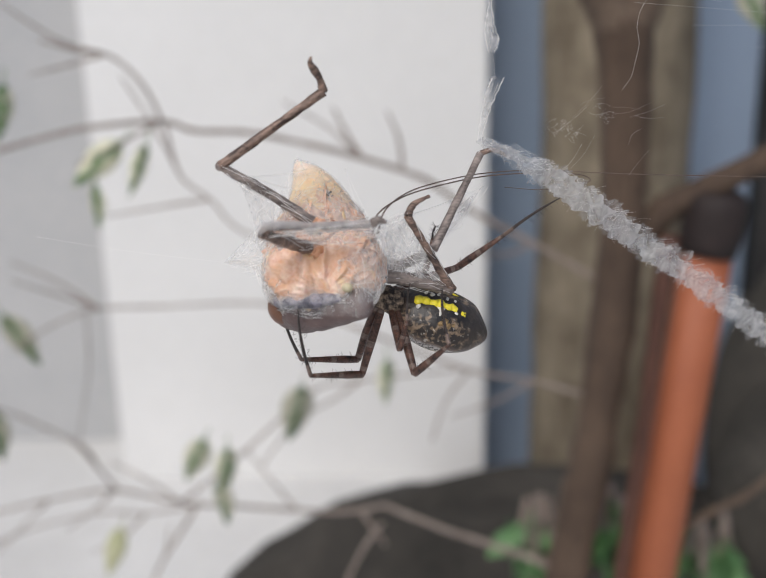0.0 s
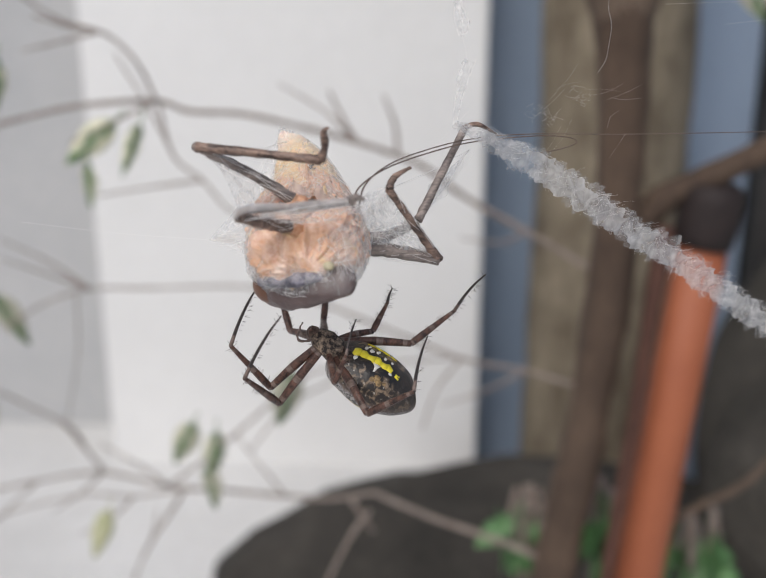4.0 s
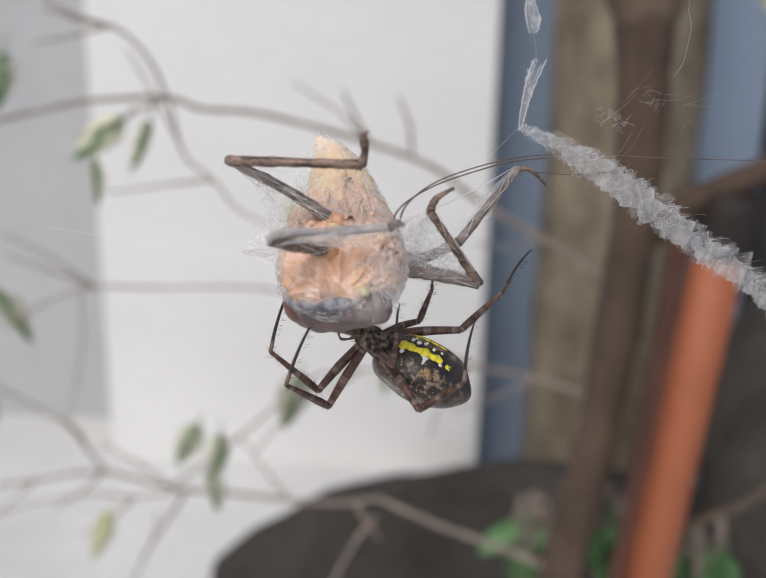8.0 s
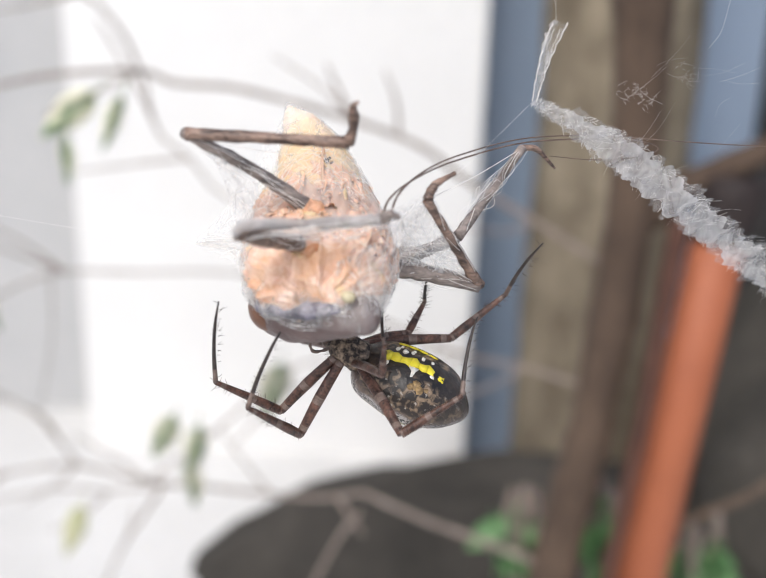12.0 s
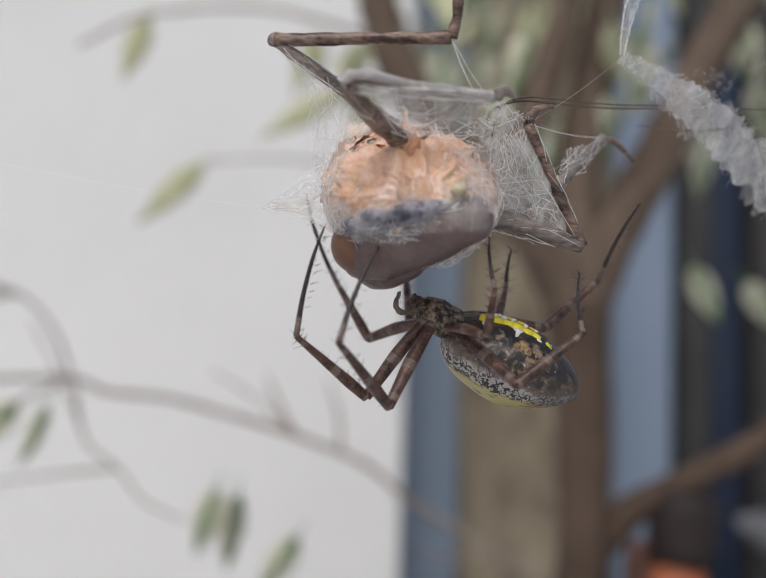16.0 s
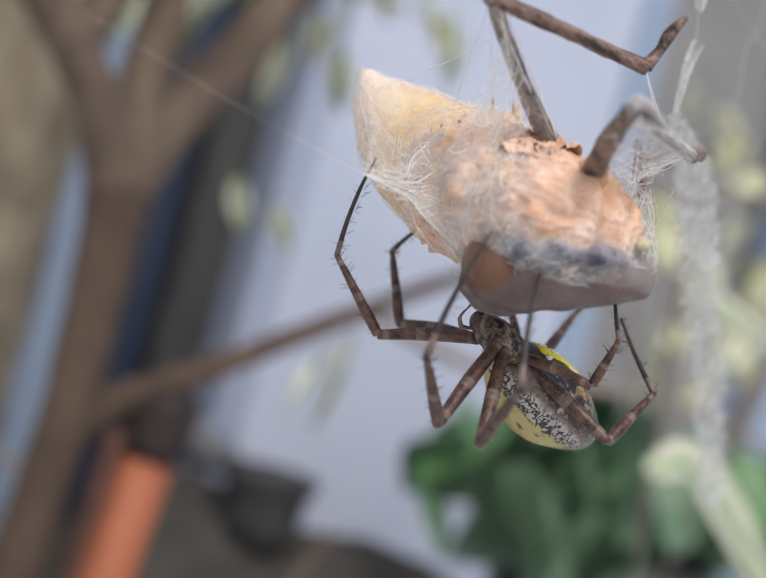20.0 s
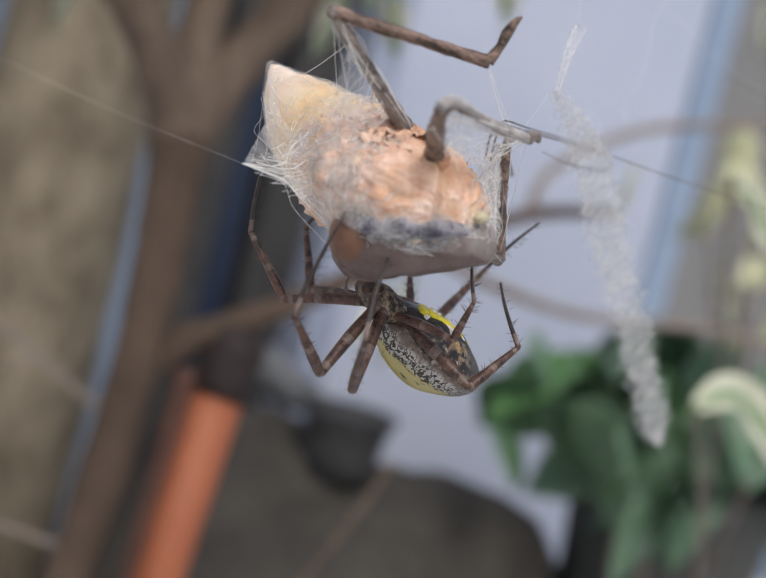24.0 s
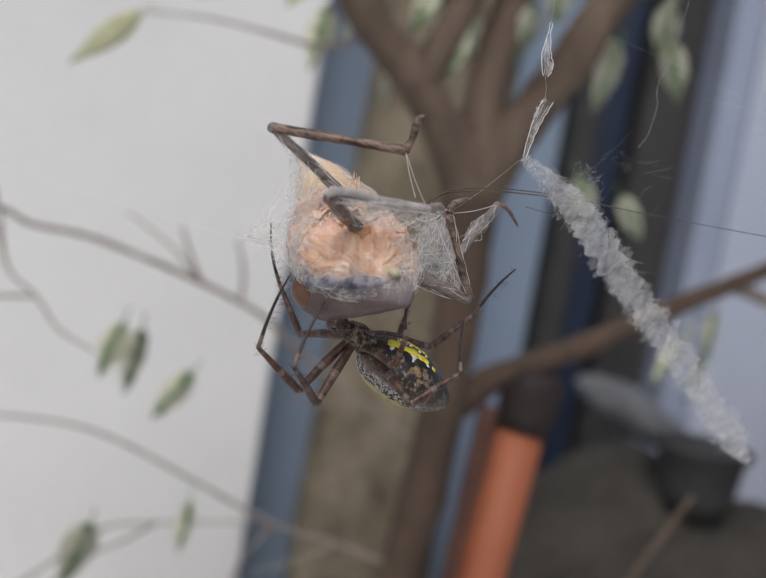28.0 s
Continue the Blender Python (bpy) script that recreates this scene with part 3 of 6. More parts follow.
limb("limb", m=M_LIMB, pts=[(0.134, 0.655, 1.055), (0.135, 0.66, 1.12), (0.145, 0.662, 1.19), (0.156, 0.665, 1.25), (0.165, 0.67, 1.36)], radii=[0.0165, 0.012, 0.011, 0.010, 0.009])
limb("limb", m=M_LIMB, pts=[(0.136, 0.655, 1.05), (0.148, 0.652, 1.08), (0.171, 0.65, 1.122), (0.194, 0.648, 1.172), (0.224, 0.645, 1.23), (0.26, 0.64, 1.32)], radii=[0.0165, 0.0135, 0.0125, 0.012, 0.010])
limb("side_branch", m=M_BARK, pts=[(0.150, 0.66, 0.925), (0.166, 0.655, 0.945), (0.184, 0.652, 0.955), (0.220, 0.65, 0.975), (0.265, 0.65, 1.001), (0.305, 0.65, 1.023), (0.376, 0.652, 1.06), (0.46, 0.66, 1.08)], radii=[0.009, 0.0085, 0.007, 0.0058, 0.005, 0.004], label="grey-brown side branch over the stake")
limb("side_branch", m=M_TWIG, pts=[(0.305, 0.65, 1.023), (0.38, 0.665, 1.010), (0.48, 0.68, 1.004), (0.609, 0.68, 1.015), (0.718, 0.68, 1.014), (0.834, 0.68, 0.999), (0.971, 0.68, 0.982)], radii=[0.0040, 0.0038, 0.0036, 0.0034])
limb("side_branch", m=M_TWIG, pts=[(0.376, 0.652, 1.06), (0.417, 0.68, 1.100), (0.49, 0.68, 1.145), (0.575, 0.68, 1.172), (0.70, 0.68, 1.205), (0.834, 0.68, 1.24)], radii=[0.0036, 0.0032, 0.0028])
limb("stem", [(0.135, 0.64, 0.50), (0.142, 0.64, 0.65), (0.150, 0.64, 0.75), (0.156, 0.64, 0.82), (0.160, 0.642, 0.875), (0.166, 0.648, 0.93)], [0.0042, 0.0042, 0.0040, 0.0046, 0.006], M_STEM, label="thin reddish-brown stem beside the stake")

TWIGS = (
    ([(-0.232, 0.60, 0.985), (-0.187, 0.615, 0.996), (-0.157, 0.619, 1.002), (-0.118, 0.624, 1.004), (-0.101, 0.628, 0.998), (-0.075, 0.633, 0.996), (-0.049, 0.637, 0.99), (-0.011, 0.642, 0.979), (0.025, 0.646, 0.965), (0.05, 0.651, 0.946), (0.088, 0.655, 0.924), (0.128, 0.657, 0.90)], [0.0028, 0.0033, 0.0036, 0.004]),
    ([(-0.17, 0.597, 1.05), (-0.151, 0.60, 1.044), (-0.14, 0.605, 1.042), (-0.13, 0.61, 1.034), (-0.122, 0.615, 1.021), (-0.117, 0.622, 1.004)], [0.0018, 0.0024]),
    ([(-0.116, 0.622, 1.003), (-0.108, 0.615, 0.976), (-0.092, 0.61, 0.964), (-0.079, 0.605, 0.95), (-0.06, 0.60, 0.942)], [0.0022, 0.0014]),
    ([(-0.215, 0.63, 0.872), (-0.192, 0.63, 0.886), (-0.166, 0.634, 0.894), (-0.13, 0.637, 0.894), (-0.076, 0.641, 0.894), (-0.042, 0.645, 0.886), (0.004, 0.649, 0.866), (0.051, 0.653, 0.845), (0.09, 0.656, 0.836), (0.125, 0.657, 0.825)], [0.0016, 0.002, 0.0026, 0.0034]),
    ([(-0.275, 0.65, 0.83), (-0.243, 0.66, 0.819), (-0.222, 0.667, 0.805), (-0.203, 0.675, 0.788), (-0.192, 0.682, 0.766), (-0.183, 0.689, 0.746)], [0.0018, 0.0026]),
    ([(-0.31, 0.70, 0.71), (-0.269, 0.70, 0.724), (-0.232, 0.694, 0.736), (-0.185, 0.689, 0.746), (-0.139, 0.683, 0.739), (-0.102, 0.677, 0.74), (-0.063, 0.671, 0.74), (-0.03, 0.666, 0.741), (-0.002, 0.66, 0.749)], [0.0022, 0.0028, 0.0034]),
    ([(-0.129, 0.681, 0.738), (-0.146, 0.673, 0.712), (-0.156, 0.667, 0.695), (-0.17, 0.66, 0.66)], [0.0024, 0.0018]),
    ([(-0.285, 0.668, 0.705), (-0.259, 0.67, 0.719), (-0.233, 0.673, 0.728), (-0.193, 0.675, 0.737), (-0.162, 0.677, 0.735), (-0.129, 0.681, 0.738)], [0.0014, 0.002]),
    ([(-0.139, 0.682, 0.740), (-0.098, 0.666, 0.78), (-0.071, 0.662, 0.806), (-0.045, 0.658, 0.831), (-0.015, 0.654, 0.839), (0.051, 0.653, 0.846)], [0.0026, 0.002, 0.0014]),
    ([(-0.002, 0.66, 0.749), (0.033, 0.657, 0.734), (0.08, 0.655, 0.717), (0.113, 0.655, 0.702)], [0.0038, 0.0055]),
    ([(-0.017, 0.655, 0.747), (-0.002, 0.655, 0.723)], [0.004, 0.003]),
    ([(-0.004, 0.645, 0.745), (-0.017, 0.64, 0.728), (-0.035, 0.635, 0.69)], [0.0034, 0.0026]),
    ([(-0.173, 0.632, 0.892), (-0.181, 0.65, 0.849), (-0.200, 0.674, 0.79)], [0.0014, 0.001]),
    ([(-0.011, 0.642, 0.979), (-0.020, 0.64, 0.995), (-0.026, 0.638, 1.008)], [0.003, 0.0016]),
    ([(0.012, 0.645, 0.971), (0.010, 0.64, 0.99), (0.004, 0.635, 1.006)], [0.003, 0.0015]),
    ([(0.051, 0.653, 0.845), (0.036, 0.65, 0.825), (0.028, 0.648, 0.80)], [0.0022, 0.0012]),
    ([(-0.06, 0.67, 0.74), (-0.075, 0.665, 0.765), (-0.09, 0.66, 0.79)], [0.0022, 0.0012]),
    ([(0.056, 0.655, 1.125), (0.033, 0.655, 1.117), (0.0, 0.655, 1.119), (-0.028, 0.655, 1.120), (-0.060, 0.655, 1.117)], [0.0034, 0.0022, 0.0014]),
    ([(0.04, 0.652, 1.165), (0.018, 0.652, 1.163), (0.008, 0.652, 1.160)], [0.003, 0.0014]),
    ([(0.03, 0.64, 1.18), (-0.03, 0.63, 1.19), (-0.09, 0.62, 1.18), (-0.12, 0.61, 1.16)], [0.0035, 0.002]),
    ([(0.176, 0.705, 0.685), (0.186, 0.69, 0.703), (0.204, 0.655, 0.744), (0.224, 0.625, 0.780), (0.245, 0.605, 0.835), (0.258, 0.595, 0.872), (0.272, 0.59, 0.905)], [0.0060, 0.0052, 0.0040]),
    ([(0.194, 0.648, 1.172), (0.24, 0.64, 1.19), (0.30, 0.64, 1.195)], [0.0035, 0.002]),
)
for pts, radii in TWIGS:
    limb("twig", pts, [0.43 * r for r in radii], M_LIMB if pts[0][0] == 0.176 else M_TWIG, 8, 0.25, knots=0.25)
# short bare offshoots along the longer twigs
rng_twig = random.Random(41)
for pts, radii in TWIGS[:9]:
    for k in range(3 if len(pts) > 6 else 2):
        i = rng_twig.randrange(1, len(pts) - 1)
        a = Vector(pts[i])
        d = Vector(pts[i - 1]) - a
        d = (d.normalized() + Vector((rng_twig.uniform(-0.5, 0.2), rng_twig.uniform(-0.4, 0.4), rng_twig.choice((-1, 1)) * rng_twig.uniform(0.5, 1.0)))).normalized()
        n1 = rng_twig.uniform(0.03, 0.06)
        limb("twig", [a, a + d * n1 * 0.5 + Vector((0, 0, rng_twig.uniform(-0.004, 0.004))), a + d * n1 + Vector((-0.006, 0, rng_twig.uniform(-0.008, 0.008)))], [0.0011, 0.0008, 0.0005], M_TWIG, 6, 0.25, knots=0.25)


@lru_cache(None)
def leaf_mesh(kind, length, width):
    """A pointed leaf blade with a fold at the midrib, a drooping tip and a short stalk; it hangs along -z from its stalk."""
    bm = bmesh.new()
    n = 9
    rows = []
    for i in range(n + 1):
        s = i / n
        w = width * (math.sin(math.pi * min(1, s * 1.02) ** 0.8) ** 0.9) * (1 - 0.25 * s) if 0 < s < 1 else 0.0004
        z = -0.006 - s * length
        bend = 0.18 * length * s * s
        rows.append([bm.verts.new((x * w, bend + abs(x) * w * 0.35 + 0.0009 * math.sin(i * 2.3 + x), z)) for x in (-1, -0.55, 0, 0.55, 1)])
    for i in range(n):
        for j in range(4):
            bm.faces.new((rows[i][j], rows[i][j + 1], rows[i + 1][j + 1], rows[i + 1][j]))
    geom = bmesh.ops.extrude_face_region(bm, geom=bm.faces[:])
    bmesh.ops.translate(bm, verts=[v for v in geom["geom"] if isinstance(v, bmesh.types.BMVert)], vec=(0, 0.0004, 0))
    tube(bm, [(0, 0, 0.002), (0, 0, -0.004), (0, 0.0002, -0.012)], [0.0006, 0.0005], 5)
    bmesh.ops.recalc_face_normals(bm, faces=bm.faces)
    return mesh_of("leaf", smooth(bm), {"var": M_LEAF, "green": M_GREEN, "cream": M_CREAM_LEAF, "mid": M_MID_LEAF, "bright": M_BRIGHT}[kind])


def leaf(at, turn, tip, roll=0, length=0.034, width=0.0085, kind="var", parent=None, name="leaf"):
    parent = parent or TREE
    ob = new(name, leaf_mesh(kind, length, width))
    ob.parent = parent
    ob.matrix_basis = pose(*(Vector(at) - Vector(parent.location)), tip, roll, turn)
    return ob


LEAVES = (
    ((-0.139, 0.636, 0.996), 20, 5, 48, 0.036), ((-0.128, 0.636, 0.996), 60, 0, 22, 0.028), ((-0.159, 0.63, 0.975), -30, 0, 10, 0.026),
    ((-0.049, 0.645, 0.845), 10, 8, 12, 0.042), ((0.001, 0.645, 0.862), 40, 0, -5, 0.030),
    ((-0.112, 0.655, 0.805), 0, 5, 25, 0.036), ((-0.100, 0.655, 0.800), 30, 0, 3, 0.034), ((-0.107, 0.655, 0.776), -20, 0, 0, 0.032),
    ((-0.228, 0.64, 0.895), 0, 0, -25, 0.036), ((-0.206, 0.64, 1.03), 30, 0, 10, 0.03), ((-0.240, 0.64, 0.835), 0, 0, 0, 0.036),
    ((0.036, 0.652, 1.146), 10, 0, 6, 0.034), ((0.019, 0.652, 1.178), 40, 0, 25, 0.026),
    ((-0.047, 0.645, 0.958), 0, 0, 15, 0.032), ((-0.038, 0.645, 0.956), 40, 0, 0, 0.036), ((-0.005, 0.645, 0.935), 10, 0, 30, 0.032),
    ((0.248, 0.648, 1.245), 10, 0, 60, 0.040), ((0.236, 0.648, 1.195), 50, 0, 10, 0.036), ((0.234, 0.648, 1.165), -30, 0, -15, 0.034), ((0.22, 0.65, 1.07), 0, 0, -40, 0.03),
    ((0.105, 0.645, 1.20), 20, 0, 10, 0.036), ((0.118, 0.64, 1.185), 60, 0, -20, 0.034), ((0.092, 0.64, 1.17), -40, 0, 25, 0.032), ((0.11, 0.64, 1.15), 0, 0, 5, 0.03), ((0.128, 0.64, 1.225), 30, 0, 15, 0.034), ((0.08, 0.64, 1.22), 0, 0, 35, 0.036), ((0.10, 0.645, 1.135), 80, 0, 0, 0.03),
    ((0.26, 0.645, 1.25), 0, 0, 50, 0.040), ((0.152, 0.65, 1.17), 20, 0, 5, 0.034), ((0.163, 0.65, 1.19), 70, 0, -10, 0.036), ((0.205, 0.648, 1.158), 15, 0, 5, 0.040), ((0.265, 0.645, 1.245), 40, 0, -55, 0.040), ((0.30, 0.64, 1.21), 0, 0, -20, 0.036), ((0.32, 0.64, 1.20), 50, 0, 15, 0.036),
    ((0.300, 0.652, 1.012), 20, 0, -8, 0.030), ((0.288, 0.652, 1.005), 70, 0, 12, 0.026), ((0.192, 0.65, 1.078), 0, 0, -30, 0.032), ((0.282, 0.652, 0.992), 30, 0, 20, 0.032), ((0.302, 0.652, 0.985), 80, 0, -15, 0.032),
)
for at, turn, tip, roll, length in LEAVES:
    leaf(at, turn, tip, roll, length * 1.1, length * 0.26)


# long pale leaves that droop from the upper twigs
for at, roll, length in (((-0.166, 0.64, 0.752), 20, 0.044), ((-0.058, 0.655, 1.121), 46, 0.048), ((0.014, 0.652, 1.162), 58, 0.052), ((-0.092, 0.65, 1.196), 20, 0.036)):
    leaf(at, 0, 0, roll, length, 0.0075, "cream")


# the crown above, out of reach of single twigs
rng_crown = random.Random(77)
for i in range(64):
    cx, cz = ((0.10, 1.19), (0.12, 1.27), (0.24, 1.24), (0.05, 1.24))[i % 4]
    leaf((cx + rng_crown.gauss(0, 0.035), 0.70 + rng_crown.gauss(0, 0.04), cz + rng_crown.gauss(0, 0.04)), rng_crown.uniform(0, 360), rng_crown.uniform(-25, 25), rng_crown.uniform(-50, 50), 0.036, 0.0105, ("var", "cream")[i % 2])


# ---------- stake with its cap ----------
def stake():
    s = tagged(new("garden_stake"), "orange plastic garden stake with a black rubber cap", "stake")
    s.location = (0.152, 0.664, FLOOR)
    o = Vector(s.location)
    bm = bmesh.new()
    tube(bm, [Vector(p) - o for p in ((0.152, 0.664, 0.50), (0.163, 0.662, 0.6), (0.178, 0.657, 0.78), (0.190, 0.653, 0.926))], [0.0165, 0.016, 0.0155, 0.0150], 24)
    part("pole", bm, M_ORANGE, s)
    bm = bmesh.new()
    tube(bm, [Vector(p) - o for p in ((0.1895, 0.6532, 0.918), (0.1905, 0.653, 0.927), (0.192, 0.652, 0.945), (0.193, 0.652, 0.952), (0.1932, 0.652, 0.955))], [0.0165, 0.0178, 0.0182, 0.017, 0.012], 24, wobble=0.05)
    part("cap", bm, M_CAP, s, "black rubber cap")


stake()


# ---------- stones and undergrowth ----------
def boulder(name, centre, size, seed, label, m):
    bm = bmesh.new()
    bmesh.ops.create_icosphere(bm, subdivisions=5, radius=1)
    off = Vector((seed * 7.1, seed * 3.3, 0))
    for v in bm.verts:
        d = v.co.normalized()
        k = 1 + 0.10 * noise.noise(d * 1.6 + off) + 0.03 * noise.noise(d * 6 + off) + 0.012 * noise.noise(d * 20 + off)
        v.co = Vector((d.x * size[0], d.y * size[1], d.z * size[2])) * k
    ob = new(name, mesh_of(name, smooth(bm), m))
    ob.location = centre
    return tagged(ob, label, "stone")


boulder("boulder", (0.138, 0.92, 0.385), (0.345, 0.17, 0.235), 1, "large dark weathered boulder behind the young tree", M_ROCK)
boulder("boulder", (0.565, 0.94, 0.59), (0.275, 0.16, 0.225), 2, "tall grey-brown stone against the pale wall", M_STONE)
boulder("boulder", (0.450, 1.01, 0.60), (0.135, 0.13, 0.245), 5, "grey-brown stone leaning beside the tall stone", M_STONE)


def pale_stone():
    bm = bmesh.new()
    ovoid(bm, (0, 0, 0), frame_of((0.92, 0.0, -0.39), (0, 0, 1)), (0.070, 0.022, 0.023), 28, 18, 0.25, 40)
    ob = new("pale_stone", mesh_of("pale_stone", smooth(bm), M_PALE_STONE))
    ob.location = (0.468, 1.055, 0.862)
    tagged(ob, "long pale grey stone lying on the boulders", "stone")


pale_stone()


def dark_tub():
    t = tagged(new("plant_tub"), "small black plastic plant tub on the stone", "tub")
    t.location = (0.482, 0.94, 0.800)
    bm = bmesh.new()
    tube(bm, [(0, 0, 0), (0, 0, 0.02), (0, 0, 0.050), (0, 0, 0.053), (0, 0, 0.062)], [0.032, 0.036, 0.040, 0.043, 0.043], 28)
    part("tub_wall", bm, M_DARK, t)
    bm = bmesh.new()
    tube(bm, [(0.043 * math.cos(math.tau * k / 32), 0.043 * math.sin(math.tau * k / 32), 0.060) for k in range(33)], [0.004], 8)
    part("rim", bm, M_DARK, t)
    bm = bmesh.new()
    tube(bm, [(0, 0, 0.044), (0, 0, 0.050), (0, 0, 0.052)], [0.033, 0.033, 0.026], 24, wobble=0.1)
    part("potting_soil", bm, M_ROCK, t)


dark_tub()


def shrub(name, centre, spread, count, kinds, seed, label, length=(0.04, 0.07)):
    rng = random.Random(seed)
    s = tagged(new(name), label, "shrub")
    s.location = (centre[0], centre[1], FLOOR)
    centre = (centre[0], centre[1], centre[2] - FLOOR)
    for i in range(6):
        bm = bmesh.new()
        a = rng.uniform(0, math.tau)
        top = Vector((math.cos(a) * spread[0] * 0.7, math.sin(a) * spread[1] * 0.7, centre[2] + rng.uniform(-0.3, 0.7) * spread[2]))
        tube(bm, spline([(0.01 * math.cos(a), 0.01 * math.sin(a), 0), top * 0.5 + Vector((0, 0, 0.1)), top], 6), [0.005 * min(1, 9 * spread[0]), 0.002], 7)
        part("stem", bm, M_TWIG, s)
    for i in range(count):
        near = lambda: max(-1.05, min(1.05, rng.gauss(0, 0.5)))
        q = Vector((near() * spread[0], near() * spread[1], near() * spread[2] + centre[2]))
        k = rng.uniform(*length)
        o = new("leaf", leaf_mesh(kinds[i % len(kinds)], round(k, 2), round(k * (0.42 if name == "leafy_shrub" else 0.36), 3)))
        o.parent = s
        o.matrix_basis = pose(*q, rng.uniform(-60, 40), rng.uniform(-50, 50), rng.uniform(0, 360))
    return s


shrub("leafy_shrub", (0.785, 0.80, 0.945), (0.20, 0.10, 0.085), 95, ("green", "mid", "green", "mid", "bright"), 3, "broad-leaved green shrub in a dark pot before the pale wall", (0.07, 0.12))


def dark_pot():
    t = tagged(new("plant_pot"), "large dark plastic plant pot under the green shrub", "pot")
    t.location = (0.845, 0.845, FLOOR)
    bm = bmesh.new()
    tube(bm, [(0, 0, 0), (0, 0, 0.12), (0, 0, 0.26), (0, 0, 0.315), (0, 0, 0.32), (0, 0, 0.345)], [0.075, 0.088, 0.100, 0.106, 0.114, 0.114], 40)
    part("pot_wall", bm, M_POT, t)
    bm = bmesh.new()
    tube(bm, [(0.113 * math.cos(math.tau * k / 48), 0.113 * math.sin(math.tau * k / 48), 0.346) for k in range(49)], [0.006], 8)
    part("rim", bm, M_DARK, t)
    bm = bmesh.new()
    tube(bm, [(0, 0, 0.340), (0, 0, 0.349), (0, 0, 0.352)], [0.107, 0.107, 0.09], 32, wobble=0.1)
    part("potting_soil", bm, M_ROCK, t)


dark_pot()
for at, seed in (((0.103, 0.725, 0.690), 5), ((0.160, 0.725, 0.690), 6), ((0.228, 0.72, 0.672), 7)):
    shrub("low_plant", at, (0.022, 0.02, 0.026), 24, ("bright",), seed, "small bright green plant at the tree's foot", (0.02, 0.03))
VARI = shrub("variegated_shrub", (0.90, 0.80, 1.15), (0.20, 0.10, 0.18), 34, ("cream", "var", "cream"), 4, "cream and green variegated shrub beside the wall", (0.04, 0.06))

for k, at in enumerate(((0.61, 0.70, 1.29), (0.699, 0.70, 1.265), (0.801, 0.70, 1.34), (0.744, 0.70, 1.20), (0.816, 0.70, 1.165), (0.704, 0.70, 1.125), (0.80, 0.70, 1.10), (0.515, 0.70, 1.13), (0.76, 0.70, 1.245), (0.79, 0.70, 1.15), (0.70, 0.70, 1.145), (0.614, 0.70, 1.16), (0.95, 0.72, 1.20), (1.0, 0.72, 1.06))):
    leaf(at, 40 + 57 * k % 130, -20 + 31 * k % 50, -40 + 47 * k % 90, 0.05, 0.016, "cream" if k % 3 else "var", VARI)


def long_leaf(pts, width, label):
    """A long arching leaf with a cream margin round a green heart, on its own stalk."""
    line = spline(pts, 6)
    base = Vector((0.88, 0.80, FLOOR))
    t = tagged(new("arching_leaf_plant"), label, "plant")
    t.location = base
    root = Vector(pts[0]) - base
    for name, k, m, lift in (("margin", 1.0, M_PALE_LEAF, 0.0), ("green_heart", 0.30, M_HEART, 0.0006)):
        bm = bmesh.new()
        rows = []
        for i, p in enumerate(line):
            s = i / (len(line) - 1)
            w = width * k * math.sin(math.pi * (0.06 + 0.9 * s)) ** 0.8
            d = (line[min(i + 1, len(line) - 1)] - line[max(i - 1, 0)]).normalized()
            side = d.cross(Vector((-0.6, -0.6, 0.5))).normalized()
            out = side.cross(d)
            rows.append([bm.verts.new(p - base + side * w * x + out * (lift + 0.3 * w * abs(x))) for x in (-1, -0.5, 0, 0.5, 1)])
        for i in range(len(rows) - 1):
            for j in range(4):
                bm.faces.new((rows[i][j], rows[i][j + 1], rows[i + 1][j + 1], rows[i + 1][j]))
        part(name, smooth(bm), m, t)
    bm = bmesh.new()
    tube(bm, spline([(0, 0, -0.01), (-0.10, -0.06, 0.22), root * 0.55 + Vector((0, 0, 0.10)), root], 8), [0.0022, 0.0014], 8)
    part("stalk", bm, M_TWIG, t)


long_leaf([(0.315, 0.44, 0.982), (0.335, 0.44, 0.990), (0.358, 0.44, 0.983), (0.390, 0.44, 0.966), (0.425, 0.44, 0.945), (0.479, 0.44, 0.915)], 0.014, "long arching cream and green leaf on a thin stalk")
long_leaf([(0.312, 0.45, 1.088), (0.330, 0.45, 1.080), (0.350, 0.45, 1.067), (0.385, 0.45, 1.061), (0.430, 0.45, 1.056)], 0.0095, "narrow arching cream and green leaf on a thin stalk")
long_leaf([(0.420, 0.46, 1.055), (0.450, 0.46, 1.060), (0.480, 0.46, 1.050), (0.505, 0.46, 1.025)], 0.010, "narrow arching cream and green leaf on a thin stalk")

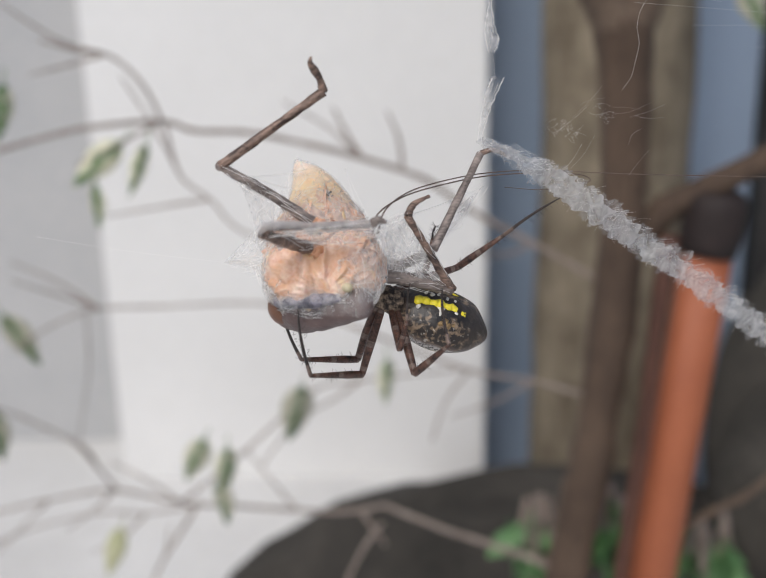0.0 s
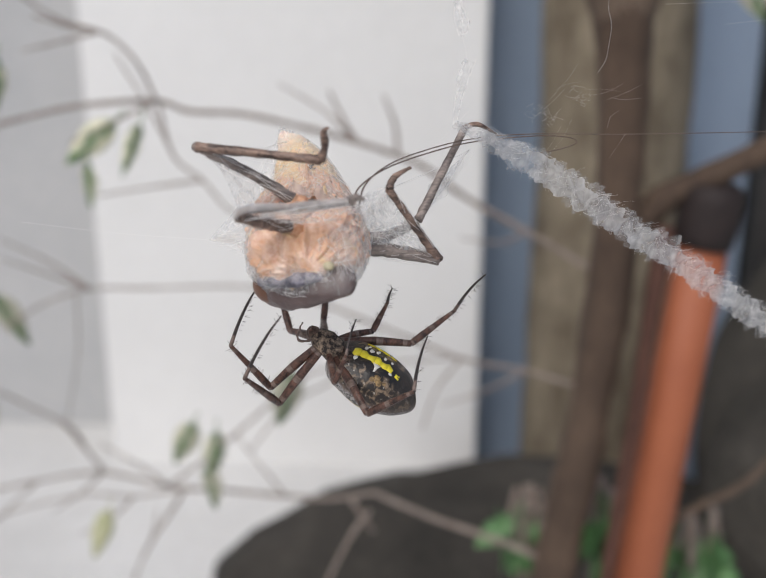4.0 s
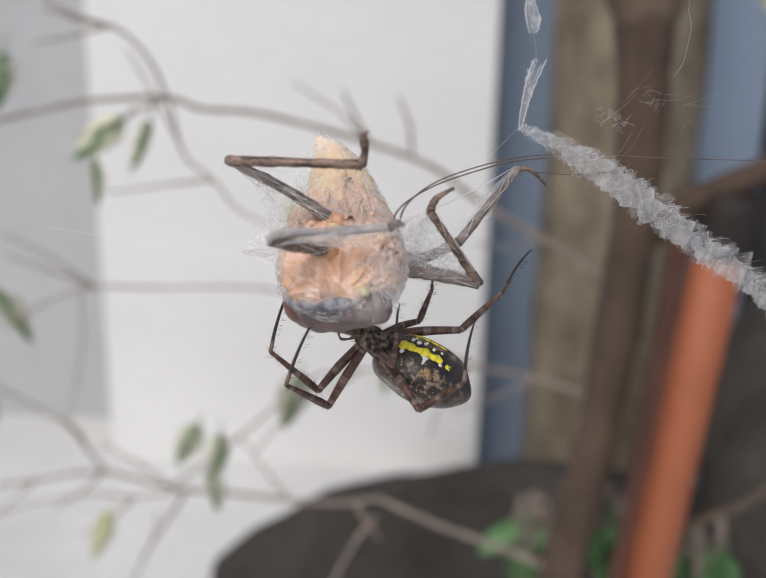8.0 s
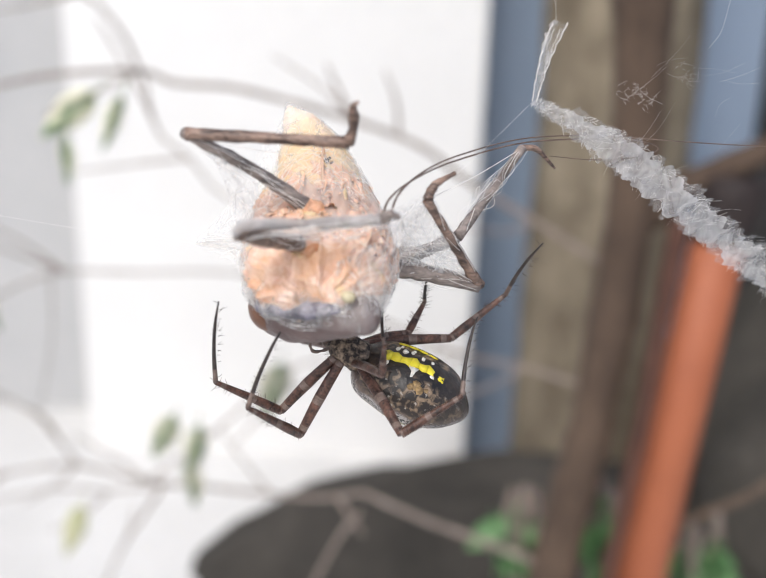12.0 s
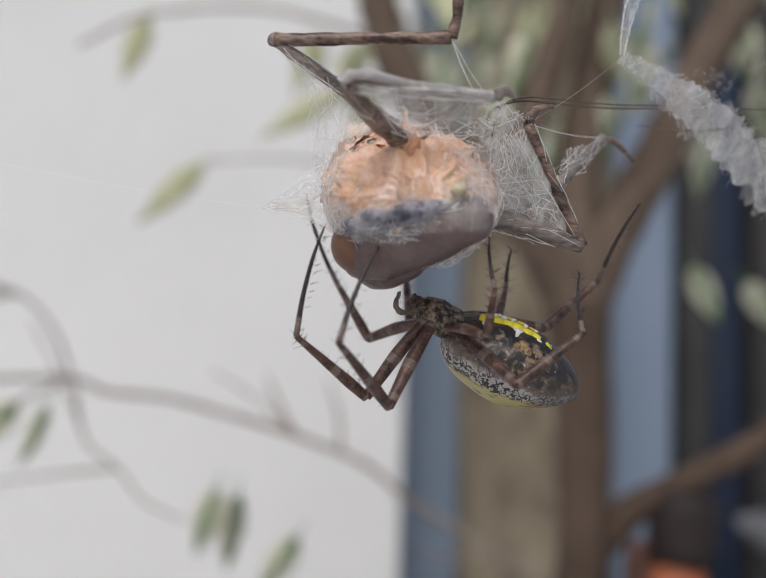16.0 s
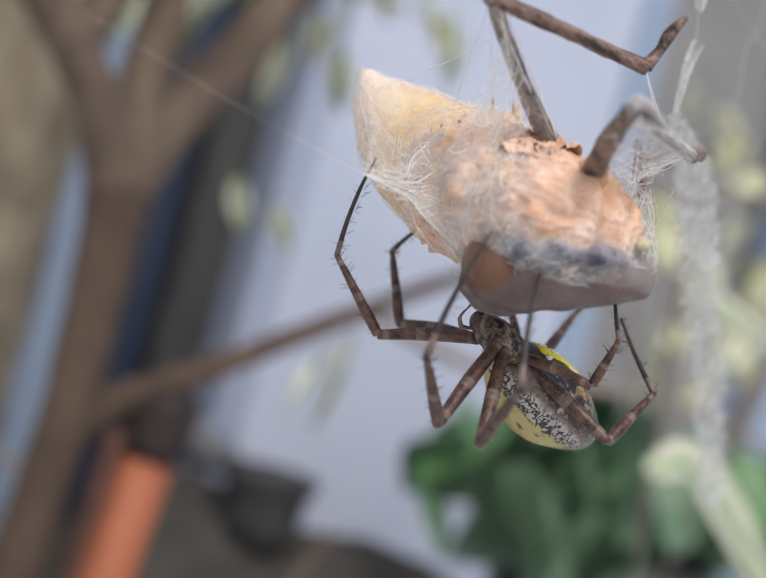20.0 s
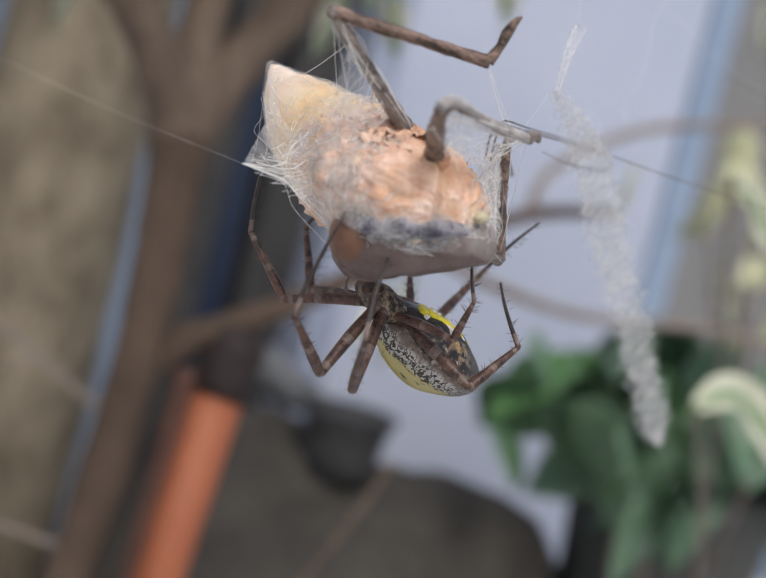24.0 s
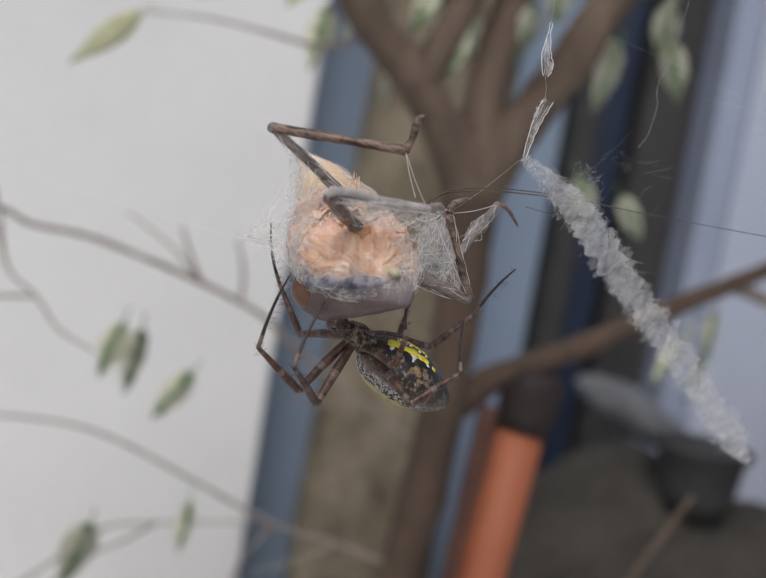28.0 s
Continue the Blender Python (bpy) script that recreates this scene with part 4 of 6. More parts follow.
# ---------- the spider, its prey and the web, which sway together ----------
O = Vector((0.0, 0.228, 1.006))
SWAY = [
    (0.0, -0.0013, -0.0003, 0.0013, 5.2, 2.4, 0.5),
    (0.5, 0.0018, 0.0008, -0.0002, 3.7, 3.6, 0.2),
    (1.0, 0.0006, -0.0001, 0.0005, 4.6, 3.6, 2.8),
    (1.5, 0.0002, -0.0007, 0.0011, 6.3, 4.3, 3.9),
    (2.0, 0.0035, 0.0010, -0.0000, 3.8, 3.7, 2.0),
    (2.5, 0.0013, 0.0004, 0.0001, 1.2, 1.7, 1.3),
    (3.0, -0.0002, 0.0003, 0.0005, 0.4, 1.9, 0.2),
    (3.5, -0.0004, -0.0000, 0.0004, 0.6, -0.1, -0.1),
    (5.5, -0.0013, -0.0004, 0.0015, 1.2, -2.1, -1.7),
    (6.0, -0.0028, -0.0006, 0.0020, 1.3, -1.8, -1.7),
    (6.5, -0.0020, -0.0023, 0.0011, 0.2, -1.8, -1.5),
    (7.0, -0.0010, -0.0013, 0.0002, 0.0, -1.7, -2.1),
    (7.5, -0.0009, -0.0008, 0.0013, 1.0, -1.2, -2.3),
    (8.0, -0.0018, 0.0010, 0.0011, 1.2, -0.6, -2.2),
    (8.5, -0.0012, 0.0000, 0.0015, 1.1, -0.3, -1.6),
    (9.0, -0.0009, -0.0036, 0.0007, -0.0, -0.1, -0.9),
    (9.5, -0.0005, -0.0045, -0.0000, 0.3, 0.0, -0.3),
    (10.0, -0.0010, -0.0018, -0.0010, 0.6, 0.5, -0.0),
    (10.5, -0.0011, -0.0012, -0.0019, 1.1, 0.6, -0.0),
    (11.0, -0.0029, -0.0025, -0.0028, 2.1, 0.7, 0.5),
    (11.5, -0.0014, -0.0030, -0.0015, 1.5, 1.1, -0.1),
    (13.5, -0.0015, -0.0004, -0.0018, 3.1, 0.6, 0.3),
    (14.0, 0.0014, 0.0005, 0.0024, 0.7, 0.8, 0.7),
    (14.5, -0.0016, -0.0031, 0.0047, 0.6, 0.7, 1.6),
    (15.0, 0.0023, -0.0025, 0.0015, 0.4, 0.3, 1.1),
    (15.5, -0.0015, -0.0011, 0.0010, -0.8, -0.8, 1.1),
    (16.0, -0.0000, 0.0020, 0.0005, 0.4, 0.2, -1.6),
    (16.5, -0.0000, 0.0003, -0.0008, -0.3, -0.0, -0.2),
    (17.0, -0.0001, -0.0003, 0.0004, -0.7, 0.6, -0.4),
    (17.5, -0.0014, -0.0008, -0.0002, -0.4, 0.6, -0.7),
    (18.0, 0.0029, 0.0011, -0.0031, -0.3, 0.0, -0.3),
    (18.5, -0.0002, 0.0010, 0.0005, 0.0, 0.8, -0.8),
    (19.0, 0.0017, -0.0031, 0.0021, -0.4, -0.0, -0.3),
    (19.5, 0.0041, -0.0022, 0.0014, -0.1, 0.4, -0.5),
    (20.0, 0.0006, -0.0013, -0.0003, -0.4, 0.1, -0.9),
    (20.5, 0.0002, -0.0016, 0.0007, 0.2, 0.5, -1.0),
    (22.5, 0.0010, -0.0000, -0.0017, -0.2, 0.1, -0.9),
    (23.0, -0.0017, 0.0010, -0.0017, -0.5, 0.7, -0.1),
    (23.5, -0.0012, 0.0024, -0.0038, -0.2, 0.5, -0.3),
    (24.0, -0.0004, 0.0058, -0.0053, -0.8, 0.2, -0.4),
    (24.5, 0.0004, 0.0005, -0.0028, -0.0, -0.5, -1.1),
    (25.0, 0.0000, -0.0001, -0.0034, -0.6, -0.4, -0.3),
    (25.5, 0.0004, 0.0010, -0.0026, -0.4, -1.0, -1.1),
    (26.0, 0.0009, 0.0025, -0.0020, -1.1, -1.0, -0.1),
    (26.5, 0.0026, 0.0010, -0.0004, -1.9, 0.8, 1.0),
    (27.0, 0.0013, 0.0007, 0.0027, -1.0, 0.5, -0.5),
    (27.5, 0.0031, 0.0034, -0.0014, 0.1, 1.2, -0.1),
    (28.0, -0.0042, 0.0025, -0.0007, 0.7, 1.3, 0.5),
]


def sway_pose(x, y, z, rx, ry, rz):
    return pose(O.x + x, O.y + y, O.z + z, rx, ry, rz)


def loc(p):
    return Vector(p) - O


def rod(parent, name, pts, radii, mats, pivot=None, seg=12, bands=None, n=9, label="", flat=1.0):
    """A limb piece through world points, as a part with its origin at pivot."""
    piv = loc(pivot) if pivot is not None else Vector((0, 0, 0))
    bm = bmesh.new()
    q = spline([loc(a) - piv for a in pts], n) if n > 1 else [loc(a) - piv for a in pts]
    tube(bm, q, radii, seg, bands, flat, wobble=0.16 if seg > 6 else 0.0, seed=int(abs(q[-1].x) * 1e6))
    if seg > 6:
        bm.normal_update()
        for v in bm.verts:
            v.co += v.normal * 0.00016 * noise.noise(v.co * 1400)
    return part(name, bm, mats, parent, label, piv)


# ----- prey -----
PREY = tagged(new("wrapped_insect"), "large orange-brown insect wrapped in white silk hanging head down", "insect")


ABD = ((-0.0110, 0.2797, 1.0492), (-0.0102, 0.2784, 1.0479), (-0.0085, 0.2770, 1.0455), (-0.0064, 0.2725, 1.0417), (-0.0048, 0.2675, 1.0387), (-0.0042, 0.2610, 1.0366), (-0.0038, 0.2560, 1.0352))
ABD_R = (0.0002, 0.0018, 0.0042, 0.0070, 0.0083, 0.0088, 0.0082)
ABD_W = (0.0002, 0.0016, 0.0035, 0.0057, 0.0069, 0.0079, 0.0080)


def prey_body():
    bm = bmesh.new()
    line = spline([loc(p) for p in ABD], 8)
    st = []
    for i, c in enumerate(line):
        f = i / 8
        k = min(int(f), 5)
        r = ABD_R[k] + (ABD_R[min(k + 1, 6)] - ABD_R[k]) * (f - k)
        w = ABD_W[k] + (ABD_W[min(k + 1, 6)] - ABD_W[k]) * (f - k)
        ring = 1 + 0.022 * math.sin(i * 1.55)
        st.append((c, w * ring, r * ring))
    loft(bm, st, 36, 0.05, 240)
    part("abdomen", bm, M_PREY_ABD, PREY, "cream-yellow ringed abdomen")
    bm = bmesh.new()
    st = [((-0.0046, 0.2640, 1.0368), 0.0060, 0.0062), ((-0.0045, 0.2618, 1.0363), 0.0076, 0.0074), ((-0.0042, 0.2580, 1.0355), 0.0092, 0.0079), ((-0.0038, 0.2540, 1.0344), 0.0100, 0.0078), ((-0.0034, 0.2500, 1.0334), 0.0106, 0.0078), ((-0.0030, 0.2455, 1.0326), 0.0106, 0.0070), ((-0.0028, 0.2415, 1.0320), 0.0096, 0.0060), ((-0.0026, 0.2385, 1.0314), 0.0072, 0.0042), ((-0.0026, 0.2368, 1.0312), 0.0035, 0.0020)]
    loft(bm, [(loc(c), w * 0.94, h) for c, w, h in st], 40, 0.14, 240)
    bmesh.ops.subdivide_edges(bm, edges=bm.edges[:], cuts=3, use_grid_fill=True, smooth=0.4)
    bm.normal_update()
    for v in bm.verts:
        k = v.co * 330
        ridge = 1 - abs(noise.noise(k + Vector((2, 5, 1)))) * 2.4
        crease = 1 - abs(noise.noise(v.co * 800 + Vector((7, 1, 3)))) * 2
        v.co += v.normal * (0.0010 * ridge + 0.0007 * crease + 0.0003 * (1 - 2 * abs(noise.noise(v.co * 1900))))
    part("thorax", smooth(bm), M_PREY_BODY, PREY, "salmon-orange crumpled thorax")
    # torn flaps and plates of skin over the back
    rng = random.Random(31)
    for k in range(84):
        bm = bmesh.new()
        a = rng.uniform(0.2, 2.3)
        y = rng.uniform(0.2395, 0.2605)
        f = (y - 0.2415) / 0.0185
        c = loc((-0.0032 - 0.001 * f, y, 1.0322 + 0.0032 * f))
        w, h = 0.0112 - 0.0016 * f * f, 0.0080 + 0.0004 * f
        if f < 0.1:
            w, h = w * (0.75 + 2 * f), h * (0.75 + 2 * f)
        p = c + Vector((math.cos(a) * w, 0, math.sin(a) * h))
        out = Vector((math.cos(a) / w, -0.0, math.sin(a) / h)).normalized()
        d = Vector((rng.uniform(-0.8, 0.8), rng.choice((-1, 1, 1)), rng.uniform(-0.3, 0.8)))
        d = (d - out * d.dot(out)).normalized()
        side = d.cross(out).normalized()
        size = rng.uniform(0.0010, 0.0032)
        point, curl = rng.uniform(0.5, 1.0), rng.uniform(0.15, 0.35) if k % 5 == 0 else rng.uniform(0.0, 0.15)
        rows = []
        for i in range(6):
            u = i / 5
            wd = size * 0.8 * (1 - point * u ** 1.4)
            q = p + d * size * 1.3 * (u - 0.3) + out * (0.0004 + size * curl * u * u)
            rows.append([])
            for x in (-1, -0.6, -0.2, 0.2, 0.6, 1):
                r = q + side * wd * x * (1 + 0.3 * noise.noise((q + side * x) * 700))
                rows[-1].append(bm.verts.new(r + out * (0.0007 * noise.noise(r * 700) + 0.0003 * noise.noise(r * 2200) - 0.0007 * x * x)))
        for i in range(5):
            for j in range(5):
                bm.faces.new((rows[i][j], rows[i][j + 1], rows[i + 1][j + 1], rows[i + 1][j]))
        part("skin_flap", bm, M_PREY_BODY, PREY)
    # torn crests of skin that stand up between the abdomen and the leg roots
    for k, (p, q, tall) in enumerate((((-0.0040, 0.2605, 1.0430), (-0.0030, 0.2500, 1.0415), 0.0048), ((-0.0075, 0.2590, 1.0425), (-0.0055, 0.2470, 1.0405), 0.0034), ((-0.0010, 0.2570, 1.0420), (0.0015, 0.2450, 1.0390), 0.0040), ((0.0030, 0.2480, 1.0375), (0.0050, 0.2400, 1.0345), 0.0034), ((-0.0065, 0.2480, 1.0405), (-0.0085, 0.2410, 1.0370), 0.0016))):
        p, q = loc(p), loc(q)
        lean = Vector((0.35 * noise.noise((k * 3.7, 1, 0)), 0.3, 1))
        bm = bmesh.new()
        rows = []
        for i in range(29):
            u = i / 28
            o = p.lerp(q, u) + Vector((0.0009 * noise.noise((u * 4, k * 5.0, 0)), 0, -0.0008))
            h = tall * math.sin(math.pi * (0.08 + 0.86 * u)) * (0.75 + 0.9 * noise.noise((u * 7, k * 2.3, 4.0)) + 0.35 * noise.noise((u * 21, k * 1.1, 8.0)))
            rows.append([bm.verts.new(o + lean * max(0.0003, h + 0.0008) * v + Vector((noise.noise((u * 9, v * 3, k)), 0.6 * noise.noise((u * 8, v * 3, k + 9.0)), 0)) * 0.0011 * v) for v in (0, 0.25, 0.5, 0.75, 1)])
        for i in range(28):
            for j in range(4):
                bm.faces.new((rows[i][j], rows[i + 1][j], rows[i + 1][j + 1], rows[i][j + 1]))
        geom = bmesh.ops.extrude_face_region(bm, geom=bm.faces[:])
        bmesh.ops.translate(bm, verts=[v for v in geom["geom"] if isinstance(v, bmesh.types.BMVert)], vec=(0.00012, 0, 0))
        bmesh.ops.recalc_face_normals(bm, faces=bm.faces)
        part("skin_crest", smooth(bm), M_PREY_BODY, PREY, "jagged upstanding salmon skin")
    # torn fibres of skin that run over the back
    bm = bmesh.new()
    for k in range(260):
        a, y = rng.uniform(-0.5, 3.4), rng.uniform(0.2395, 0.2610)
        turn, run = rng.gauss(0, 0.5), rng.uniform(0.003, 0.008)
        pts = []
        for i in range(7):
            yy = y + run * (i / 6 - 0.5) + 0.0006 * noise.noise((k * 3.1, i * 0.7, 1.0))
            f = max(-0.2, min(1.1, (yy - 0.2415) / 0.0185))
            aa = a + turn * (i / 6 - 0.5) + 0.25 * noise.noise((k * 1.9, i * 0.6, 5.0))
            k2 = 1.0 if f > 0.1 else 0.75 + 2.5 * max(0, f)
            pts.append(loc((-0.0032 - 0.001 * f, yy, 1.0322 + 0.0032 * f)) + Vector((math.cos(aa) * (0.0106 - 0.0016 * f * f), 0, math.sin(aa) * (0.0082 + 0.0004 * f))) * k2)
        tube(bm, pts, [0.00004, rng.choice((0.00010, 0.00016, 0.00022)), 0.00003], 5)
    tagged(part("skin_fibre_fringe", bm, M_PREY_BODY, PREY, "torn salmon skin fibres"), kind="stuff")
    # head: a long capsule across, the big eye at one end
    a, b = loc((-0.0108, 0.2466, 1.0252)), loc((0.0050, 0.2364, 1.0282))
    bm = bmesh.new()
    spine = [a + (a - b) * 0.10, a, a.lerp(b, 0.25) + Vector((0, 0, -0.0005)), a.lerp(b, 0.5) + Vector((0, 0, -0.0003)), a.lerp(b, 0.8) + Vector((0, 0, 0.0002)), b + Vector((0, 0, 0.0004)), b + (b - a) * 0.06 + Vector((0, 0, 0.0005))]
    girth = [0.0012, 0.0034, 0.0042, 0.0040, 0.0034, 0.0026, 0.0010]

    def head_form(k, steps=6, seg=36):
        bm = bmesh.new()
        tube(bm, spline(spine, steps), [r * k for r in girth], seg)
        along = (b - a).normalized()
        for v in bm.verts:
            axis = a + along * (v.co - a).dot(along)
            d = v.co - axis
            # a flat, slightly hollow face with a blunt keel below
            if d.z < 0:
                v.co.z += 0.09 * d.z * (1 - 1.4 * ((v.co - a).dot(along) / (b - a).length - 0.2))
            v.co += d.normalized() * (0.00035 * noise.noise(v.co * 300) + 0.00010 * noise.noise(v.co * 1100))
        return bm

    bm = bmesh.new()
    ovoid(bm, loc((-0.0050, 0.2470, 1.0243)), frame_of(b - a, (0.25, 0.35, 1)), (0.0062, 0.0032, 0.0042), 32, 22, 0.08, 500, 0.25)
    part("face", bm, M_PREY_HEAD, PREY, "blunt mauve-brown face below the eyes")
    part("head", smooth(head_form(1.0)), M_PREY_HEAD, PREY, "smooth mauve-brown head")
    bm = head_form(1.07, 24, 110)
    bm.normal_update()
    drop = []
    for f in bm.faces:
        q = f.calc_center_median()
        s = (q - a).dot((b - a).normalized()) / (b - a).length
        edge = a.lerp(b, s).z - 0.0002 + 0.0016 * noise.noise(q * 260) - 0.0016 * max(0, s - 0.5)
        if q.z < edge or s < 0.16 and q.z < a.z + 0.0014:
            drop.append(f)
    bmesh.ops.delete(bm, geom=drop, context="FACES")
    part("head_silk", smooth(bm), M_VEIL_THIN, PREY, "white silk drawn over the top of the head")
    bm = bmesh.new()
    rng = random.Random(17)
    for k in range(48):
        s0, s1 = rng.uniform(0.12, 1.0), rng.uniform(0.12, 1.0)
        h0, h1 = rng.uniform(-0.2, 1.2), rng.uniform(0.4, 2.6)
        pts = []
        for i in range(9):
            u = i / 8
            s, h = s0 + (s1 - s0) * u * 0.6 + 0.07 * noise.noise((k * 1.3, u * 4, 2.0)), h0 + (h1 - h0) * u + 0.2 * noise.noise((k * 2.1, u * 4, 9.0))
            r = 0.0043 - 0.0010 * abs(s - 0.35) + 0.0020 * max(0, min(1, (h - 0.5) / 0.6))
            c = a.lerp(b, s)
            pts.append(c + Vector((-0.45 * math.cos(h), -0.9 * math.cos(h), math.sin(h))) * r + Vector((0, 0, 0.0006 if h > 1.5 else 0)))
        tube(bm, spline(pts, 2), [rng.choice((0.00002, 0.00003, 0.00004))], 4)
    tagged(part("silk_threads", bm, M_SILK, PREY, "white strands over the head"), kind="stuff")
    bm = bmesh.new()
    ax = frame_of(b - a, (0, 0, 1))
    ovoid(bm, a + (b - a) * 0.05 + Vector((0, -0.0005, 0.0001)), ax, (0.0036, 0.0038, 0.0038), 22, 14)
    part("eye", bm, M_PREY_EYE, PREY, "large brown eye")
    bm = bmesh.new()
    ovoid(bm, loc((-0.0058, 0.2398, 1.0284)), ax, (0.0074, 0.0040, 0.0017), 40, 20, 0.25, 420)
    part("pronotum", bm, M_PRONOTUM, PREY, "blue-grey plate behind the head")
    bm = bmesh.new()
    ovoid(bm, loc((-0.0057, 0.2398, 1.0286)), ax, (0.0082, 0.0044, 0.0022), 40, 20, 0.25, 360)
    part("pronotum_silk", bm, M_VEIL_THIN, PREY, "white silk over the plate")
    bm = bmesh.new()
    ovoid(bm, loc((0.0018, 0.2352, 1.0318)), ax, (0.0011, 0.0009, 0.0009), 12, 8)
    part("tubercle", bm, M_KNOB, PREY, "pale yellow knob")
    bm = bmesh.new()
    ovoid(bm, loc((-0.0080, 0.2474, 1.0218)), ax, (0.0019, 0.0014, 0.0011), 16, 10, 0.2, 700)
    part("mandible", bm, M_CAP, PREY, "black jaw tip")


prey_body()


for k, (dx, dz, r) in enumerate(((0, 0, 0.00042), (0.0008, -0.0005, 0.00034), (0.0004, 0.0004, 0.00022), (-0.0006, -0.0013, 0.00016), (-0.0011, 0.0007, 0.00014))):
    bm = bmesh.new()
    bmesh.ops.create_icosphere(bm, subdivisions=2, radius=r)
    for v in bm.verts:
        v.co *= 1 + 0.4 * noise.noise(v.co * 4000)
    part("dark_speck", smooth(bm), M_CAP, PREY, "", loc((-0.0030 + dx, 0.2592, 1.0452 + dz)))


def spiny(bm, a, b, count, size, up, seed):
    rng = random.Random(seed)
    a, b, up = Vector(a), Vector(b), Vector(up)
    for i in range(count):
        s = (i + rng.random() * 0.6) / count
        p = a.lerp(b, s)
        d = (up + Vector((rng.uniform(-0.4, 0.4), rng.uniform(-0.4, 0.4), rng.uniform(-0.4, 0.4)))).normalized()
        tube(bm, [p, p + d * size], [0.00012, 0.00003], 4)


KNEE1, TIB1, TAR1 = Vector((-0.0221, 0.2437, 1.0521)), Vector((0.0009, 0.2405, 1.0527)), Vector((0.0014, 0.2373, 1.0583))
rod(PREY, "hind_femur", [(0.0000, 0.2468, 1.0355), (-0.0037, 0.2465, 1.0400), (-0.0120, 0.2462, 1.0460), KNEE1], [0.0016, 0.0014, 0.0010, 0.0008], M_PREY_LEG_G)
SHIN = rod(PREY, "hind_shin", [KNEE1, KNEE1.lerp(TIB1, 0.5), TIB1], [0.0010, 0.0008, 0.0009], M_PREY_LEG, KNEE1)
bm = bmesh.new()
q = TIB1 - KNEE1
tube(bm, spline([q, q + Vector((0.0006, -0.0010, 0.0022)), q + Vector((0.0006, -0.0018, 0.0040)), (TAR1 - KNEE1), (TAR1 - KNEE1) + Vector((0.0008, 0, 0.0008))], 4), [0.0009, 0.0006, 0.0008, 0.0005, 0.0002], 8)
part("foot", bm, M_PREY_LEG, SHIN, "clawed reddish foot")
bm = bmesh.new()
spiny(bm, q * 0.15, q * 0.98, 16, 0.0010, (0.3, 0, -1), 4)
part("spines", bm, M_PREY_LEG, SHIN)
K2 = Vector((-0.0129, 0.2291, 1.0424))
for name, pts, size in (("hind_coxa", ((0.0000, 0.2468, 1.0355), (-0.0037, 0.2465, 1.0400), (-0.0055, 0.2464, 1.0416)), (0.0026, 0.0022, 0.0013)), ("middle_coxa", ((-0.0010, 0.2445, 1.0345), (-0.0042, 0.2400, 1.0375), (-0.0055, 0.2384, 1.0382)), (0.0028, 0.0022, 0.0014))):
    rod(PREY, name, pts, size, M_SKIN, label="orange skin round the leg's root")
bm = bmesh.new()
ovoid(bm, loc(KNEE1), frame_of(TIB1 - KNEE1, (0, 0, 1)), (0.00102, 0.00088, 0.00092), 18, 12, 0.12, 700)
part("knee", bm, M_PREY_LEG_G, PREY)
rod(PREY, "middle_femur", [(-0.0010, 0.2445, 1.0345), (-0.0042, 0.2400, 1.0375), (-0.0090, 0.2345, 1.0400), K2], [0.0015, 0.0014, 0.0012, 0.0009], M_PREY_LEG)
T2 = Vector((0.0060, 0.2348, 1.0436))
rod(PREY, "middle_shin", [K2, (-0.0110, 0.2292, 1.0436), K2.lerp(T2, 0.5) + Vector((0, 0, 0.0004)), T2], [0.0009, 0.00072, 0.00062, 0.00066], M_PREY_LEG)
rod(PREY, "shin_silk", [K2 + Vector((-0.0004, 0, 0.0002)), (-0.0110, 0.2292, 1.0438), K2.lerp(T2, 0.5) + Vector((0, 0, 0.0005)), T2], [0.00098, 0.00084, 0.00074, 0.00078], M_RIBBON, label="white silk coat on the shin")
rod(PREY, "middle_foot", [T2, T2 + Vector((0.0012, -0.0003, 0.0008)), T2 + Vector((0.0024, 0.0004, 0.0002))], [0.0009, 0.0007, 0.0003], M_PREY_LEG_G)
K3, T3 = Vector((0.0218, 0.2530, 1.0277)), Vector((0.0125, 0.2465, 1.0432))
rod(PREY, "fore_femur", [(0.0050, 0.2505, 1.0315), (0.0130, 0.2515, 1.0300), K3], [0.0017, 0.0014, 0.0011], M_PREY_LEG_G)
rod(PREY, "fore_shin", [K3, K3.lerp(T3, 0.5), T3], [0.0010, 0.0007, 0.0007], M_PREY_LEG)
rod(PREY, "fore_foot", [T3, T3 + Vector((0.0012, 0.001, 0.0022)), (0.0166, 0.2497, 1.0466)], [0.0008, 0.0006, 0.0003], M_PREY_LEG)
A4, B4 = Vector((0.0178, 0.2530, 1.0356)), Vector((0.0286, 0.2678, 1.0466))
rod(PREY, "fore_femur", [(0.0070, 0.2545, 1.0315), (0.0120, 0.2535, 1.0325), A4], [0.0014, 0.0011, 0.0009], M_PREY_LEG_G)
FORE_SHIN = rod(PREY, "fore_shin", [A4, A4.lerp(B4, 0.5), B4], [0.0009, 0.0008, 0.0007], M_PREY_LEG_G, A4)
bm = tube(bmesh.new(), spline([B4 - A4, B4 - A4 + Vector((0.0025, 0.001, -0.0004)), Vector((0.0345, 0.2695, 1.0430)) - A4], 6), [0.0006, 0.0005, 0.0002], 8)
part("fore_foot", bm, M_PREY_LEG, FORE_SHIN)
